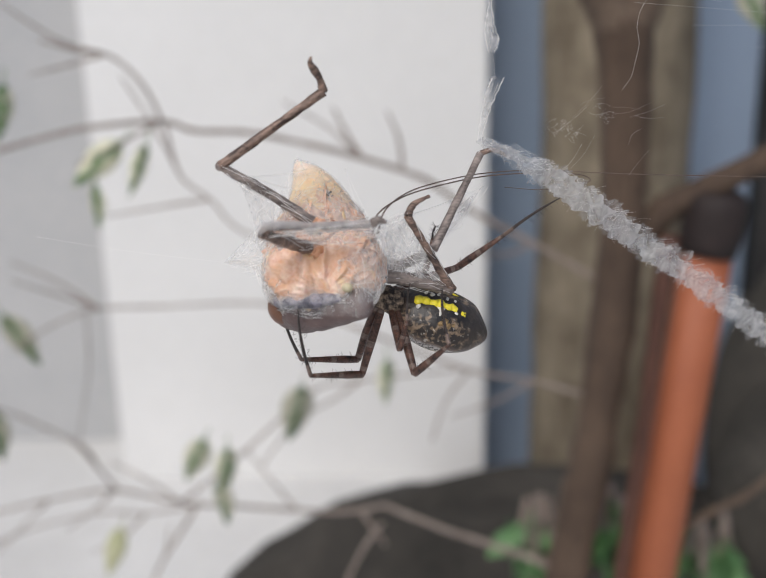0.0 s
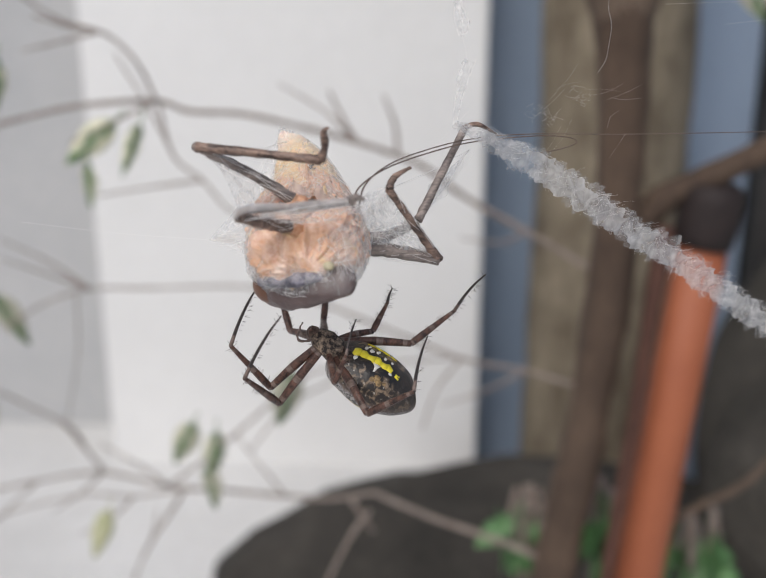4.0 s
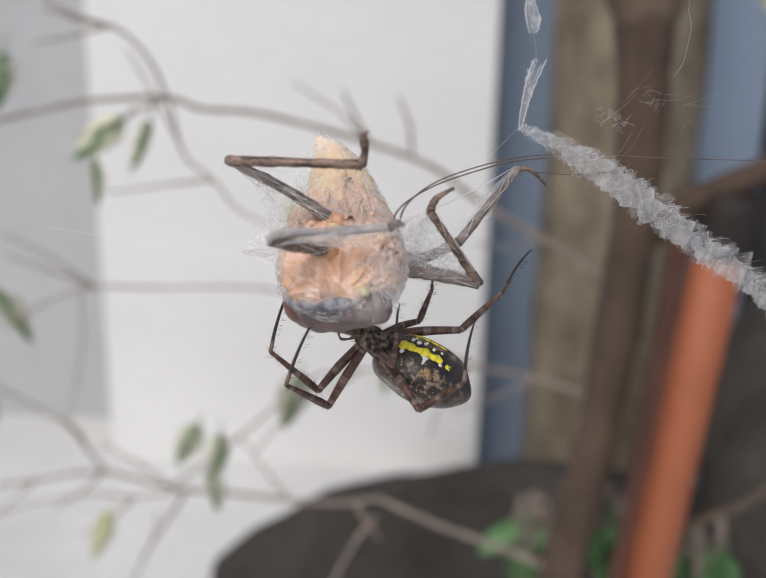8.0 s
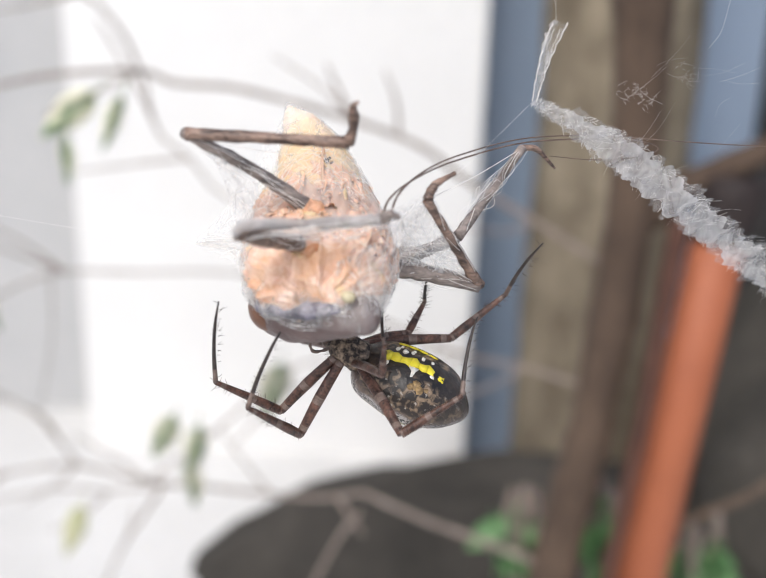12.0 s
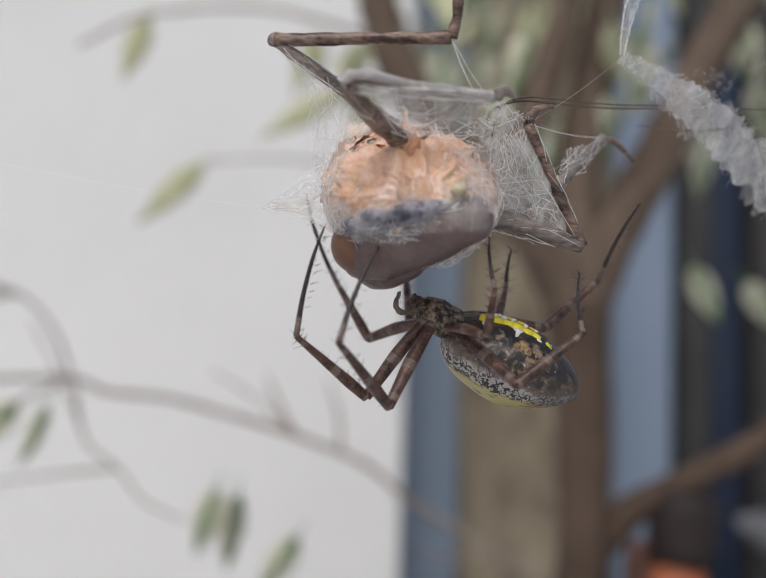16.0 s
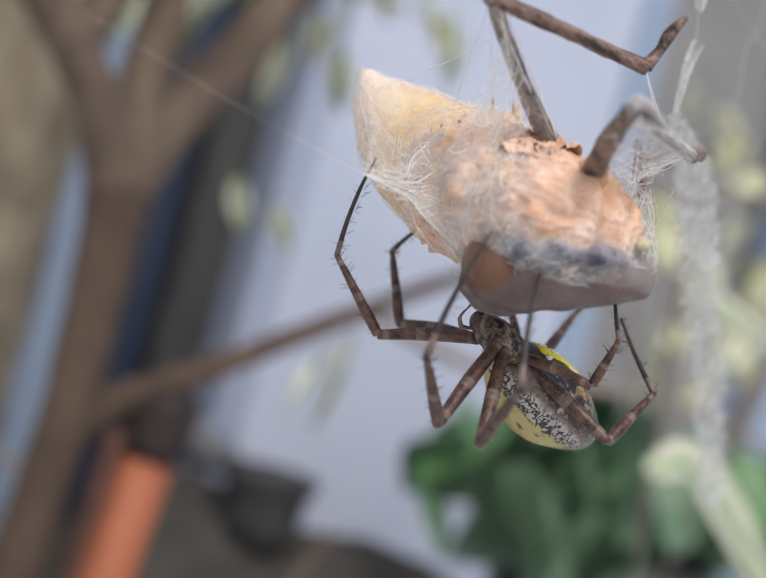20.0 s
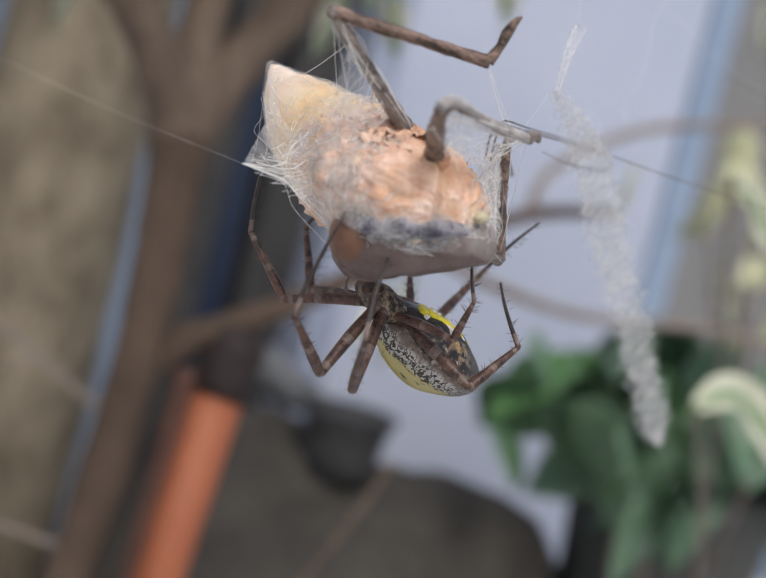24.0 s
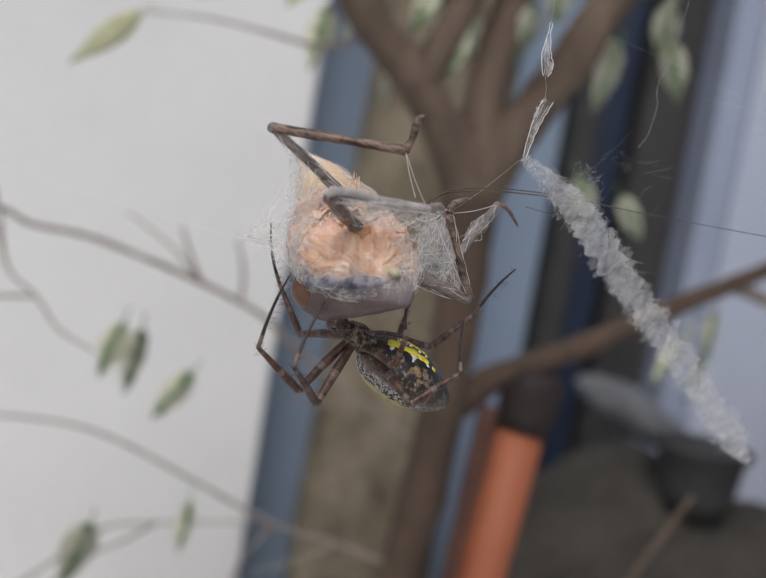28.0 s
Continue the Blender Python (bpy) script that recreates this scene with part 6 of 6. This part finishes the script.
spider_leg("second_near", (0.0007, 0.2510, 1.0161), (
    (0, -5.1, -4.7, -11.8, -14.4, -14.2, -4.9, -15.1, -13.8, 9.6),
    (1.2, -5.1, -4.7, -11.8, -14.4, -14.2, -4.9, -15.1, -13.8, 9.6),
    (2, -6.3, -4.1, -11.5, -14.2, -14.8, -4.5, -13.5, -13.5, 9.9),
    (2.5, -6.3, -4.1, -11.5, -14.2, -14.8, -4.5, -13.5, -13.5, 9.9),
    (3, -4.9, -2.9, -12.5, -12.7, -12.3, -3.8, -10.1, -13.6, 10.4),
    (3.6, -6.5, -1.2, -12.0, -12.7, -11.8, -3.4, -7.4, -11.2, 10.1),
    (9.4, -6.5, -1.2, -12.0, -12.7, -11.8, -3.4, -7.4, -11.2, 10.1),
    (10, -6.5, -1.7, -11.9, -13.0, -11.6, -2.7, -7.0, -11.1, 10.5),
    (11.5, -6.5, -1.7, -11.9, -13.0, -11.6, -2.7, -7.0, -11.1, 10.5),
    (14, -5.9, -5.6, -11.1, -13.0, -16.2, -3.1, -8.2, -10.4, 9.3),
    (28, -5.9, -5.6, -11.1, -13.0, -16.2, -3.1, -8.2, -10.4, 9.3),
), 1, 1)
spider_leg("fore_far", (0.0002, 0.2560, 1.0165), (
    (28, -7.3, 9.9, -2.6, -12.4, 15.9, 6.1, -17.4, 6.2, 18.3),
), 0.95, 2)
spider_leg("second_far", (0.0010, 0.2562, 1.0165), (
    (28, -1.6, 13.7, -0.6, -2.4, 18.1, 8.8, -3.0, 12.8, 12.5),
), 0.95, 3)
spider_leg("hind_near", (0.0035, 0.2515, 1.0155), (
    (0, 2.3, -13.1, -7.1, 9.0, -16.9, 0.9, 9.1, -5.5, 6.7),
    (1.2, 2.3, -13.1, -7.1, 9.0, -16.9, 0.9, 9.1, -5.5, 6.7),
    (2, 5.4, -12.1, -7.1, 10.1, -16.9, 1.7, 10.7, -6.4, 9.1),
    (2.5, 5.4, -12.1, -7.1, 10.1, -16.9, 1.7, 10.7, -6.4, 9.1),
    (3.6, 8.6, -10.5, -6.6, 16.6, -13.2, 0.6, 17.8, -3.4, 8.6),
    (9.4, 8.6, -10.5, -6.6, 16.6, -13.2, 0.6, 17.8, -3.4, 8.6),
    (10, 7.2, -11.5, -6.6, 16.3, -11.1, -0.5, 18.7, -3.6, 9.7),
    (11.5, 7.2, -11.5, -6.6, 16.3, -11.1, -0.5, 18.7, -3.6, 9.7),
    (14, 7.2, -11.3, -7.0, 15.8, -9.9, -0.2, 17.5, -0.6, 8.4),
    (28, 7.2, -11.3, -7.0, 15.8, -9.9, -0.2, 17.5, -0.6, 8.4),
), 1, 4)
spider_leg("third_near", (0.0025, 0.2512, 1.0158), (
    (0, 0.9, -10.1, -3.5, 2.8, -9.7, 2.6, 4.0, -7.4, 9.4),
    (1.2, 0.9, -10.1, -3.5, 2.8, -9.7, 2.6, 4.0, -7.4, 9.4),
    (10, 5.3, -9.0, 2.5, 5.6, -11.7, 8.2, 5.2, -5.6, 12.3),
    (11.5, 5.3, -9.0, 2.5, 5.6, -11.7, 8.2, 5.2, -5.6, 12.3),
    (14, 4.3, -9.7, -1.3, 4.8, -11.7, 4.7, 4.3, -9.4, 11.6),
    (28, 4.3, -9.7, -1.3, 4.8, -11.7, 4.7, 4.3, -9.4, 11.6),
), 0.8, 5)
spider_leg("hind_far", (0.0041, 0.2559, 1.0171), (
    (0, 13.0, 7.4, 0.2, 23.1, 7.1, 6.9, 33.9, 4.2, 15.2),
    (1.2, 13.0, 7.4, 0.2, 23.1, 7.1, 6.9, 33.9, 4.2, 15.2),
    (2, 14.3, 4.1, 1.9, 23.4, 9.1, 8.2, 29.9, 3.7, 19.2),
    (2.5, 14.3, 4.1, 1.9, 23.4, 9.1, 8.2, 29.9, 3.7, 19.2),
    (3.6, 14.6, 3.2, 0.9, 22.6, 9.4, 7.5, 26.9, 2.0, 18.4),
    (9.4, 14.6, 3.2, 0.9, 22.6, 9.4, 7.5, 26.9, 2.0, 18.4),
    (10, 14.4, 4.0, 0.2, 23.7, 8.5, 6.5, 28.8, 1.6, 17.4),
    (11.5, 14.4, 4.0, 0.2, 23.7, 8.5, 6.5, 28.8, 1.6, 17.4),
    (14, 14.2, 4.5, -0.8, 23.0, 8.0, 6.7, 27.1, 0.6, 17.8),
    (28, 14.2, 4.5, -0.8, 23.0, 8.0, 6.7, 27.1, 0.6, 17.8),
), 1, 6)
spider_leg("third_far", (0.0032, 0.2562, 1.0170), (
    (3.6, 7.2, 4.3, 1.8, 9.3, 7.3, 7.6, 9.8, 3.2, 12.1),
    (9.4, 7.2, 4.3, 1.8, 9.3, 7.3, 7.6, 9.8, 3.2, 12.1),
    (10, 8.1, 2.4, 1.5, 11.0, 7.4, 5.2, 11.4, 3.9, 10.3),
    (11.5, 8.1, 2.4, 1.5, 11.0, 7.4, 5.2, 11.4, 3.9, 10.3),
    (14, 8.0, 3.0, 0.6, 9.9, 7.7, 5.2, 10.2, 5.5, 10.9),
    (28, 8.0, 3.0, 0.6, 9.9, 7.7, 5.2, 10.2, 5.5, 10.9),
), 0.85, 7)

cam.data.dof.focus_object = LEGS["third_near"][0]

# ----- web -----
WEB = tagged(new("silk_band"), "white zigzag silk band of the orb web with ragged edges", "web")
BAND = [Vector(p) for p in ((0.0282, 0.2564, 1.0565), (0.0350, 0.2580, 1.0530), (0.0420, 0.2600, 1.0490), (0.0530, 0.2640, 1.0410), (0.0660, 0.2690, 1.0310), (0.0800, 0.2740, 1.0210), (0.0950, 0.2800, 1.0090), (0.1040, 0.2835, 1.0020), (0.111, 0.286, 0.9965))]


def band():
    rng = random.Random(21)
    across0 = Vector((0.62, -0.48, 0.62)).normalized()

    def ribbon(name, pts, width, m, ragged, seed, across=across0, label="", deep=0.0012):
        """A crumpled torn strip along pts, its edges bitten unevenly."""
        bm = bmesh.new()
        cols = 10
        rows = []
        for i, p in enumerate(pts):
            d = (pts[min(i + 1, len(pts) - 1)] - pts[max(i - 1, 0)]).normalized()
            a = across - d * across.dot(d)
            a.normalize()
            w = width(i / (len(pts) - 1))
            bite = [w * (1 + ragged * (noise.noise(p * 330 + Vector((seed, k * 9, 0))) + 0.9 * noise.noise(p * 900 + Vector((seed, k * 5, 3))) + 0.25 * noise.noise(p * 2500 + Vector((k * 7, seed, 1))))) for k in (0, 1)]
            rows.append([])
            for j in range(cols + 1):
                q = p + a * (-bite[0] + (bite[0] + bite[1]) * j / cols)
                out = d.cross(a)
                rows[-1].append(bm.verts.new(q + out * deep * (noise.noise(q * 300 + Vector((seed, 0, 0))) + 0.25 * noise.noise(q * 1000))))
        for i in range(len(rows) - 1):
            for j in range(cols):
                bm.faces.new((rows[i][j], rows[i][j + 1], rows[i + 1][j + 1], rows[i + 1][j]))
        part(name, smooth(bm), m, WEB, label)

    fine = spline([loc(p) for p in BAND], 70)
    grow = lambda s: (0.0008 + 0.0025 * min(1, s * 3.5)) * min(1, 0.25 + 6 * (1 - s))
    ribbon("ribbon", fine, lambda s: 0.95 * grow(s), M_BAND, 0.40, 1, label="translucent crumpled silk ribbon")
    ribbon("ribbon", [p + Vector((0, 0.0006, 0)) for p in fine], lambda s: 1.15 * grow(s), M_VEIL_THIN, 0.45, 4)
    # two torn pieces above the fold, each with bright gathered edges
    for pts, wide, seed, label in (
            (((0.0282, 0.2564, 1.0565), (0.0288, 0.2569, 1.0605), (0.0298, 0.2575, 1.0645), (0.0311, 0.2578, 1.0682)), lambda s: 0.0003 + 0.0009 * s - 0.0004 * max(0, s - 0.8), 2, "torn upper piece of the silk ribbon"),
            (((0.0296, 0.2580, 1.0727), (0.0296, 0.2582, 1.0750), (0.0290, 0.2585, 1.0775), (0.0288, 0.2586, 1.0830)), lambda s: 0.0002 + 0.0010 * math.sin(math.pi * min(1, 0.1 + s)), 3, "")):
        up = spline([loc(p) for p in pts], 16)
        ribbon("ribbon", up, wide, M_VEIL, 0.75, seed, Vector((1, 0.1, 0.1)), label)
        bm = bmesh.new()
        for k in range(9):
            e = (-1, 1, -0.9, 0.8, 0.1, -0.4, 0.5, -1.05, 1.05)[k]
            n0, n1 = (0, len(up) - 1) if k < 2 else sorted((rng.randrange(len(up) - 12), rng.randrange(12, len(up))))
            tube(bm, [up[i] + Vector((e * wide(i / (len(up) - 1)) + 0.0002 * noise.noise((i * 0.25, k * 3.0, seed)), -0.0001, 0)) for i in range(n0, n1 + 1)], [0.00008 if k < 2 else 0.00003], 4)
        tagged(part("gathered_threads", bm, M_SILK, WEB), kind="stuff")
    bm = bmesh.new()
    for i in range(760):
        k = rng.random()
        o = fine[int(k * (len(fine) - 1))]
        d = (fine[min(int(k * (len(fine) - 1)) + 3, len(fine) - 1)] - fine[max(0, int(k * (len(fine) - 1)) - 3)]).normalized()
        a = (across0 - d * across0.dot(d)).normalized()
        w = grow(k)
        b = o + a * rng.uniform(-1.05, 1.05) * w
        e = b + (a * rng.uniform(-1.0, 1.0) + d * rng.uniform(0.2, 1.0)) * w * rng.uniform(0.5, 1.1)
        mid = b.lerp(e, 0.5) + (a + Vector((0, 1, 0))) * rng.uniform(-0.0006, 0.0006)
        tube(bm, spline([b, mid, e], 3), [rng.choice((0.00001, 0.000015, 0.000022))], 3)
    tagged(part("loose_fibre_fringe", bm, M_SILK, WEB), kind="stuff")


band()


def web_threads():
    w = tagged(new("web_threads"), "fine torn silk threads of the orb web", "web", kind="stuff")
    rng = random.Random(5)
    bm = bmesh.new()
    for p, q in (((0.0305, 0.2578, 1.0680), (0.0296, 0.2580, 1.0727)), ((0.0288, 0.2586, 1.0830), (0.026, 0.26, 1.14)), ((0.111, 0.286, 0.9965), (0.20, 0.31, 0.93)), ((0.0600, 0.2690, 1.0820), (0.0585, 0.2690, 1.0760)), ((0.0585, 0.2690, 1.0760), (0.0590, 0.2690, 1.0700)), ((0.0590, 0.2690, 1.0700), (0.0570, 0.2690, 1.0640)), ((0.0600, 0.2690, 1.0820), (0.065, 0.27, 1.13))):
        p, q = loc(p), loc(q)
        tube(bm, spline([p, p.lerp(q, 0.5) + Vector((rng.uniform(-1, 1), 0, rng.uniform(-1, 1))) * 0.0006, q], 5), [0.00002], 4)
    # a fluffy clump caught in the web, and slack threads about it
    for i in range(40):
        c = ((0.0455, 1.0565), (0.0475, 1.0560), (0.0535, 1.0600))[i % 3]
        p = loc((rng.gauss(c[0], 0.0010), 0.266 + rng.uniform(-0.001, 0.001), rng.gauss(c[1], 0.0008)))
        q = p + Vector((rng.uniform(-0.0015, 0.0015), rng.uniform(-0.0005, 0.0005), rng.uniform(-0.0012, 0.0012)))
        tube(bm, spline([p, p.lerp(q, 0.3) + Vector((rng.uniform(-1, 1), 0, rng.uniform(-1, 1))) * 0.0008, p.lerp(q, 0.7) + Vector((rng.uniform(-1, 1), 0, rng.uniform(-1, 1))) * 0.0008, q], 4), [0.000009], 3)
    for i in range(12):
        p = loc((rng.uniform(0.044, 0.060), 0.266 + rng.uniform(-0.003, 0.003), rng.uniform(1.047, 1.062)))
        q = p + Vector((1, 0, rng.uniform(-0.3, 1.6))) * rng.uniform(0.002, 0.008)
        tube(bm, spline([p, p.lerp(q, 0.5) + Vector((rng.uniform(-1, 1), 0, rng.uniform(-1, 1))) * 0.0007, q], 4), [rng.choice((0.000006, 0.000009))], 3)
    for i in range(6):
        a = loc((0.045 + i * 0.012, 0.268, 1.085 - i * 0.004))
        b = a + Vector((0.03, 0.004, -0.004 + 0.002 * i))
        tube(bm, [a, a.lerp(b, 0.5), b], [0.000012], 3)
    ob = mesh_of("web_threads", bm, M_SILK)
    o2 = part("threads", bmesh.new(), M_SILK, w)
    o2.data = ob
    return w


THREADS = web_threads()


# ---------- what moves ----------
VIEW = Vector((0.0, 0.95, -0.31)).normalized()
# the spider's own way over its prey: seconds, shift in metres, turns in degrees
CLIMB = (
    (0.0, 0.0097, 0.0013, 0.0042, 4.8, -6.2, 2.7),
    (0.5, 0.0099, 0.0008, 0.0049, 4.0, -7.8, 1.4),
    (1.0, 0.0101, 0.0004, 0.0055, 3.3, -9.4, 0.1),
    (1.5, 0.0089, -0.0000, 0.0043, 2.6, -8.4, -2.1),
    (2.0, 0.0079, -0.0004, 0.0027, 1.6, -6.5, -4.5),
    (2.5, 0.0068, -0.0006, 0.0027, -0.4, -5.2, -0.5),
    (3.0, 0.0061, -0.0007, -0.0024, -2.4, -2.6, 3.0),
    (3.5, -0.0054, -0.0004, -0.0060, -2.3, 9.9, -1.6),
    (5.5, -0.0023, 0.0005, -0.0014, -2.6, 3.9, -1.3),
    (6.0, -0.0021, 0.0007, -0.0010, -2.7, 3.3, -1.5),
    (6.5, -0.0019, 0.0007, -0.0011, -2.3, 2.8, -1.8),
    (7.0, -0.0017, 0.0006, -0.0011, -1.9, 2.2, -2.0),
    (7.5, -0.0015, 0.0006, -0.0011, -1.6, 1.7, -2.3),
    (8.0, -0.0013, 0.0006, -0.0012, -1.2, 1.1, -2.6),
    (8.5, -0.0013, 0.0005, -0.0012, -0.8, 0.8, -2.9),
    (9.0, -0.0012, 0.0005, -0.0011, -0.4, 0.4, -3.2),
    (9.5, -0.0011, 0.0002, -0.0010, -1.3, -0.3, -2.9),
    (10.0, -0.0010, -0.0000, -0.0008, -2.1, -1.1, -2.6),
    (10.5, -0.0009, -0.0003, -0.0006, -3.0, -1.8, -2.2),
    (11.0, -0.0008, -0.0006, -0.0004, -3.9, -2.5, -1.9),
    (11.5, -0.0007, -0.0007, -0.0005, -3.6, -2.5, -1.5),
    (13.5, -0.0001, -0.0012, 0.0003, -2.3, -0.4, -0.7),
    (14.0, -0.0000, -0.0013, 0.0006, -2.0, 0.2, -0.6),
    (14.5, -0.0004, -0.0011, -0.0000, -0.7, 0.1, -1.4),
    (15.0, -0.0008, -0.0008, -0.0006, 0.5, -0.1, -2.2),
    (16.0, -0.0001, -0.0006, -0.0009, 1.2, -0.1, -0.1),
    (18.0, 0.0002, 0.0006, 0.0001, 0.5, -0.2, -0.1),
    (19.0, 0.0005, 0.0002, 0.0001, 0.6, -0.6, 0.6),
    (20.0, -0.0001, -0.0004, -0.0000, 0.9, -1.6, 0.3),
    (23.0, 0.0008, 0.0002, 0.0003, 0.5, -0.2, 0.4),
    (25.0, 0.0008, 0.0005, -0.0002, 0.1, -0.9, -0.5),
    (27.0, 0.0011, -0.0002, 0.0006, -3.8, 1.0, 3.2),
    (28.0, 0.0000, 0.0000, 0.0000, 0.0, -0.0, 0.0),
)


def blend(table, t):
    """Row of table at t, straight between its rows."""
    for a, b in zip(table, table[1:]):
        if a[0] <= t <= b[0]:
            k = (t - a[0]) / (b[0] - a[0])
            return [u + (v - u) * k for u, v in zip(a[1:], b[1:])]
    return list(table[-1][1:])


def motions():
    base = [(t, sway_pose(*m)) for t, *m in SWAY]
    # early on the prey is tipped towards the camera
    hub = Vector((0, 0.245, 1.033)) - O
    tip = ((0, -10), (2.5, -10), (3, -7), (3.5, -4), (5.5, 0), (28, 0))
    walk(PREY, [(t, m @ Matrix.Translation(hub) @ Matrix.Rotation(radians(blend(tip, t)[0]), 4, "X") @ Matrix.Translation(-hub)) for t, m in base])
    tug = ((0, -0.0024, -0.0008), (1, -0.0028, -0.0008), (1.5, -0.0022, -0.0012), (2, -0.0050, 0.0012), (2.5, -0.0046, 0.0005), (3, -0.0024, -0.0014), (3.5, -0.0036, -0.0030), (5.5, 0.0006, -0.0010), (8, 0, 0), (28, 0, 0))
    for thing in (WEB, THREADS):
        walk(thing, [(t, Matrix.Translation((blend(tug, t)[0], 0, blend(tug, t)[1])) @ m) for t, m in base])
    walk(SPIDER, [(t, m @ pose(*blend(CLIMB, t))) for t, m in base])
    for fem, shin, foot, at, table in LEGS.values():
        if len(table) < 2:
            continue
        ways = [(t, j[0].normalized(), (j[1] - j[0]).normalized(), (j[2] - j[1]).normalized()) for t, j in table]
        rest, keys = ways[-1][1:], ([], [], [])
        knee, ankle = table[-1][1][:2]
        for k in range(29 * 2 - 1):
            t = k / 2
            now = [d.normalized() for d in blend(ways, max(t, ways[0][0]))]
            q1 = rest[0].rotation_difference(now[0])
            q2 = rest[1].rotation_difference(q1.inverted() @ now[1])
            q3 = rest[2].rotation_difference(q1.inverted() @ now[2])
            keys[0].append((t, Matrix.LocRotScale(at, q1, None)))
            keys[1].append((t, Matrix.LocRotScale(knee, q2, None)))
            keys[2].append((t, Matrix.LocRotScale(knee + q2 @ (ankle - knee), q3, None)))
        for obs, rows in zip(((fem,), shin, foot), keys):
            for ob in obs:
                walk(ob, rows)
    # the prey's hind shin is pulled down while the spider climbs round
    turn = ((0, -37), (1, -34), (1.5, -35), (2, -25), (2.5, -45), (3, -20), (3.5, 8), (5.5, 0), (28, 0))
    far = (B4 - A4).normalized()
    reach = ((0, 0.42, 0.28, 0.86), (3, 0.37, 0.29, 0.88), (5.5, 0.58, 0.69, 0.43), (6, 0.59, 0.69, 0.42), (9, *far), (28, *far))
    walk(FORE_SHIN, [(t, Matrix.LocRotScale(loc(A4), far.rotation_difference(Vector(d)), None)) for t, *d in reach])
    at = Matrix.Translation(loc(KNEE1))
    walk(SHIN, [(t, at @ Matrix.Rotation(radians(a), 4, VIEW)) for t, a in turn])


motions()
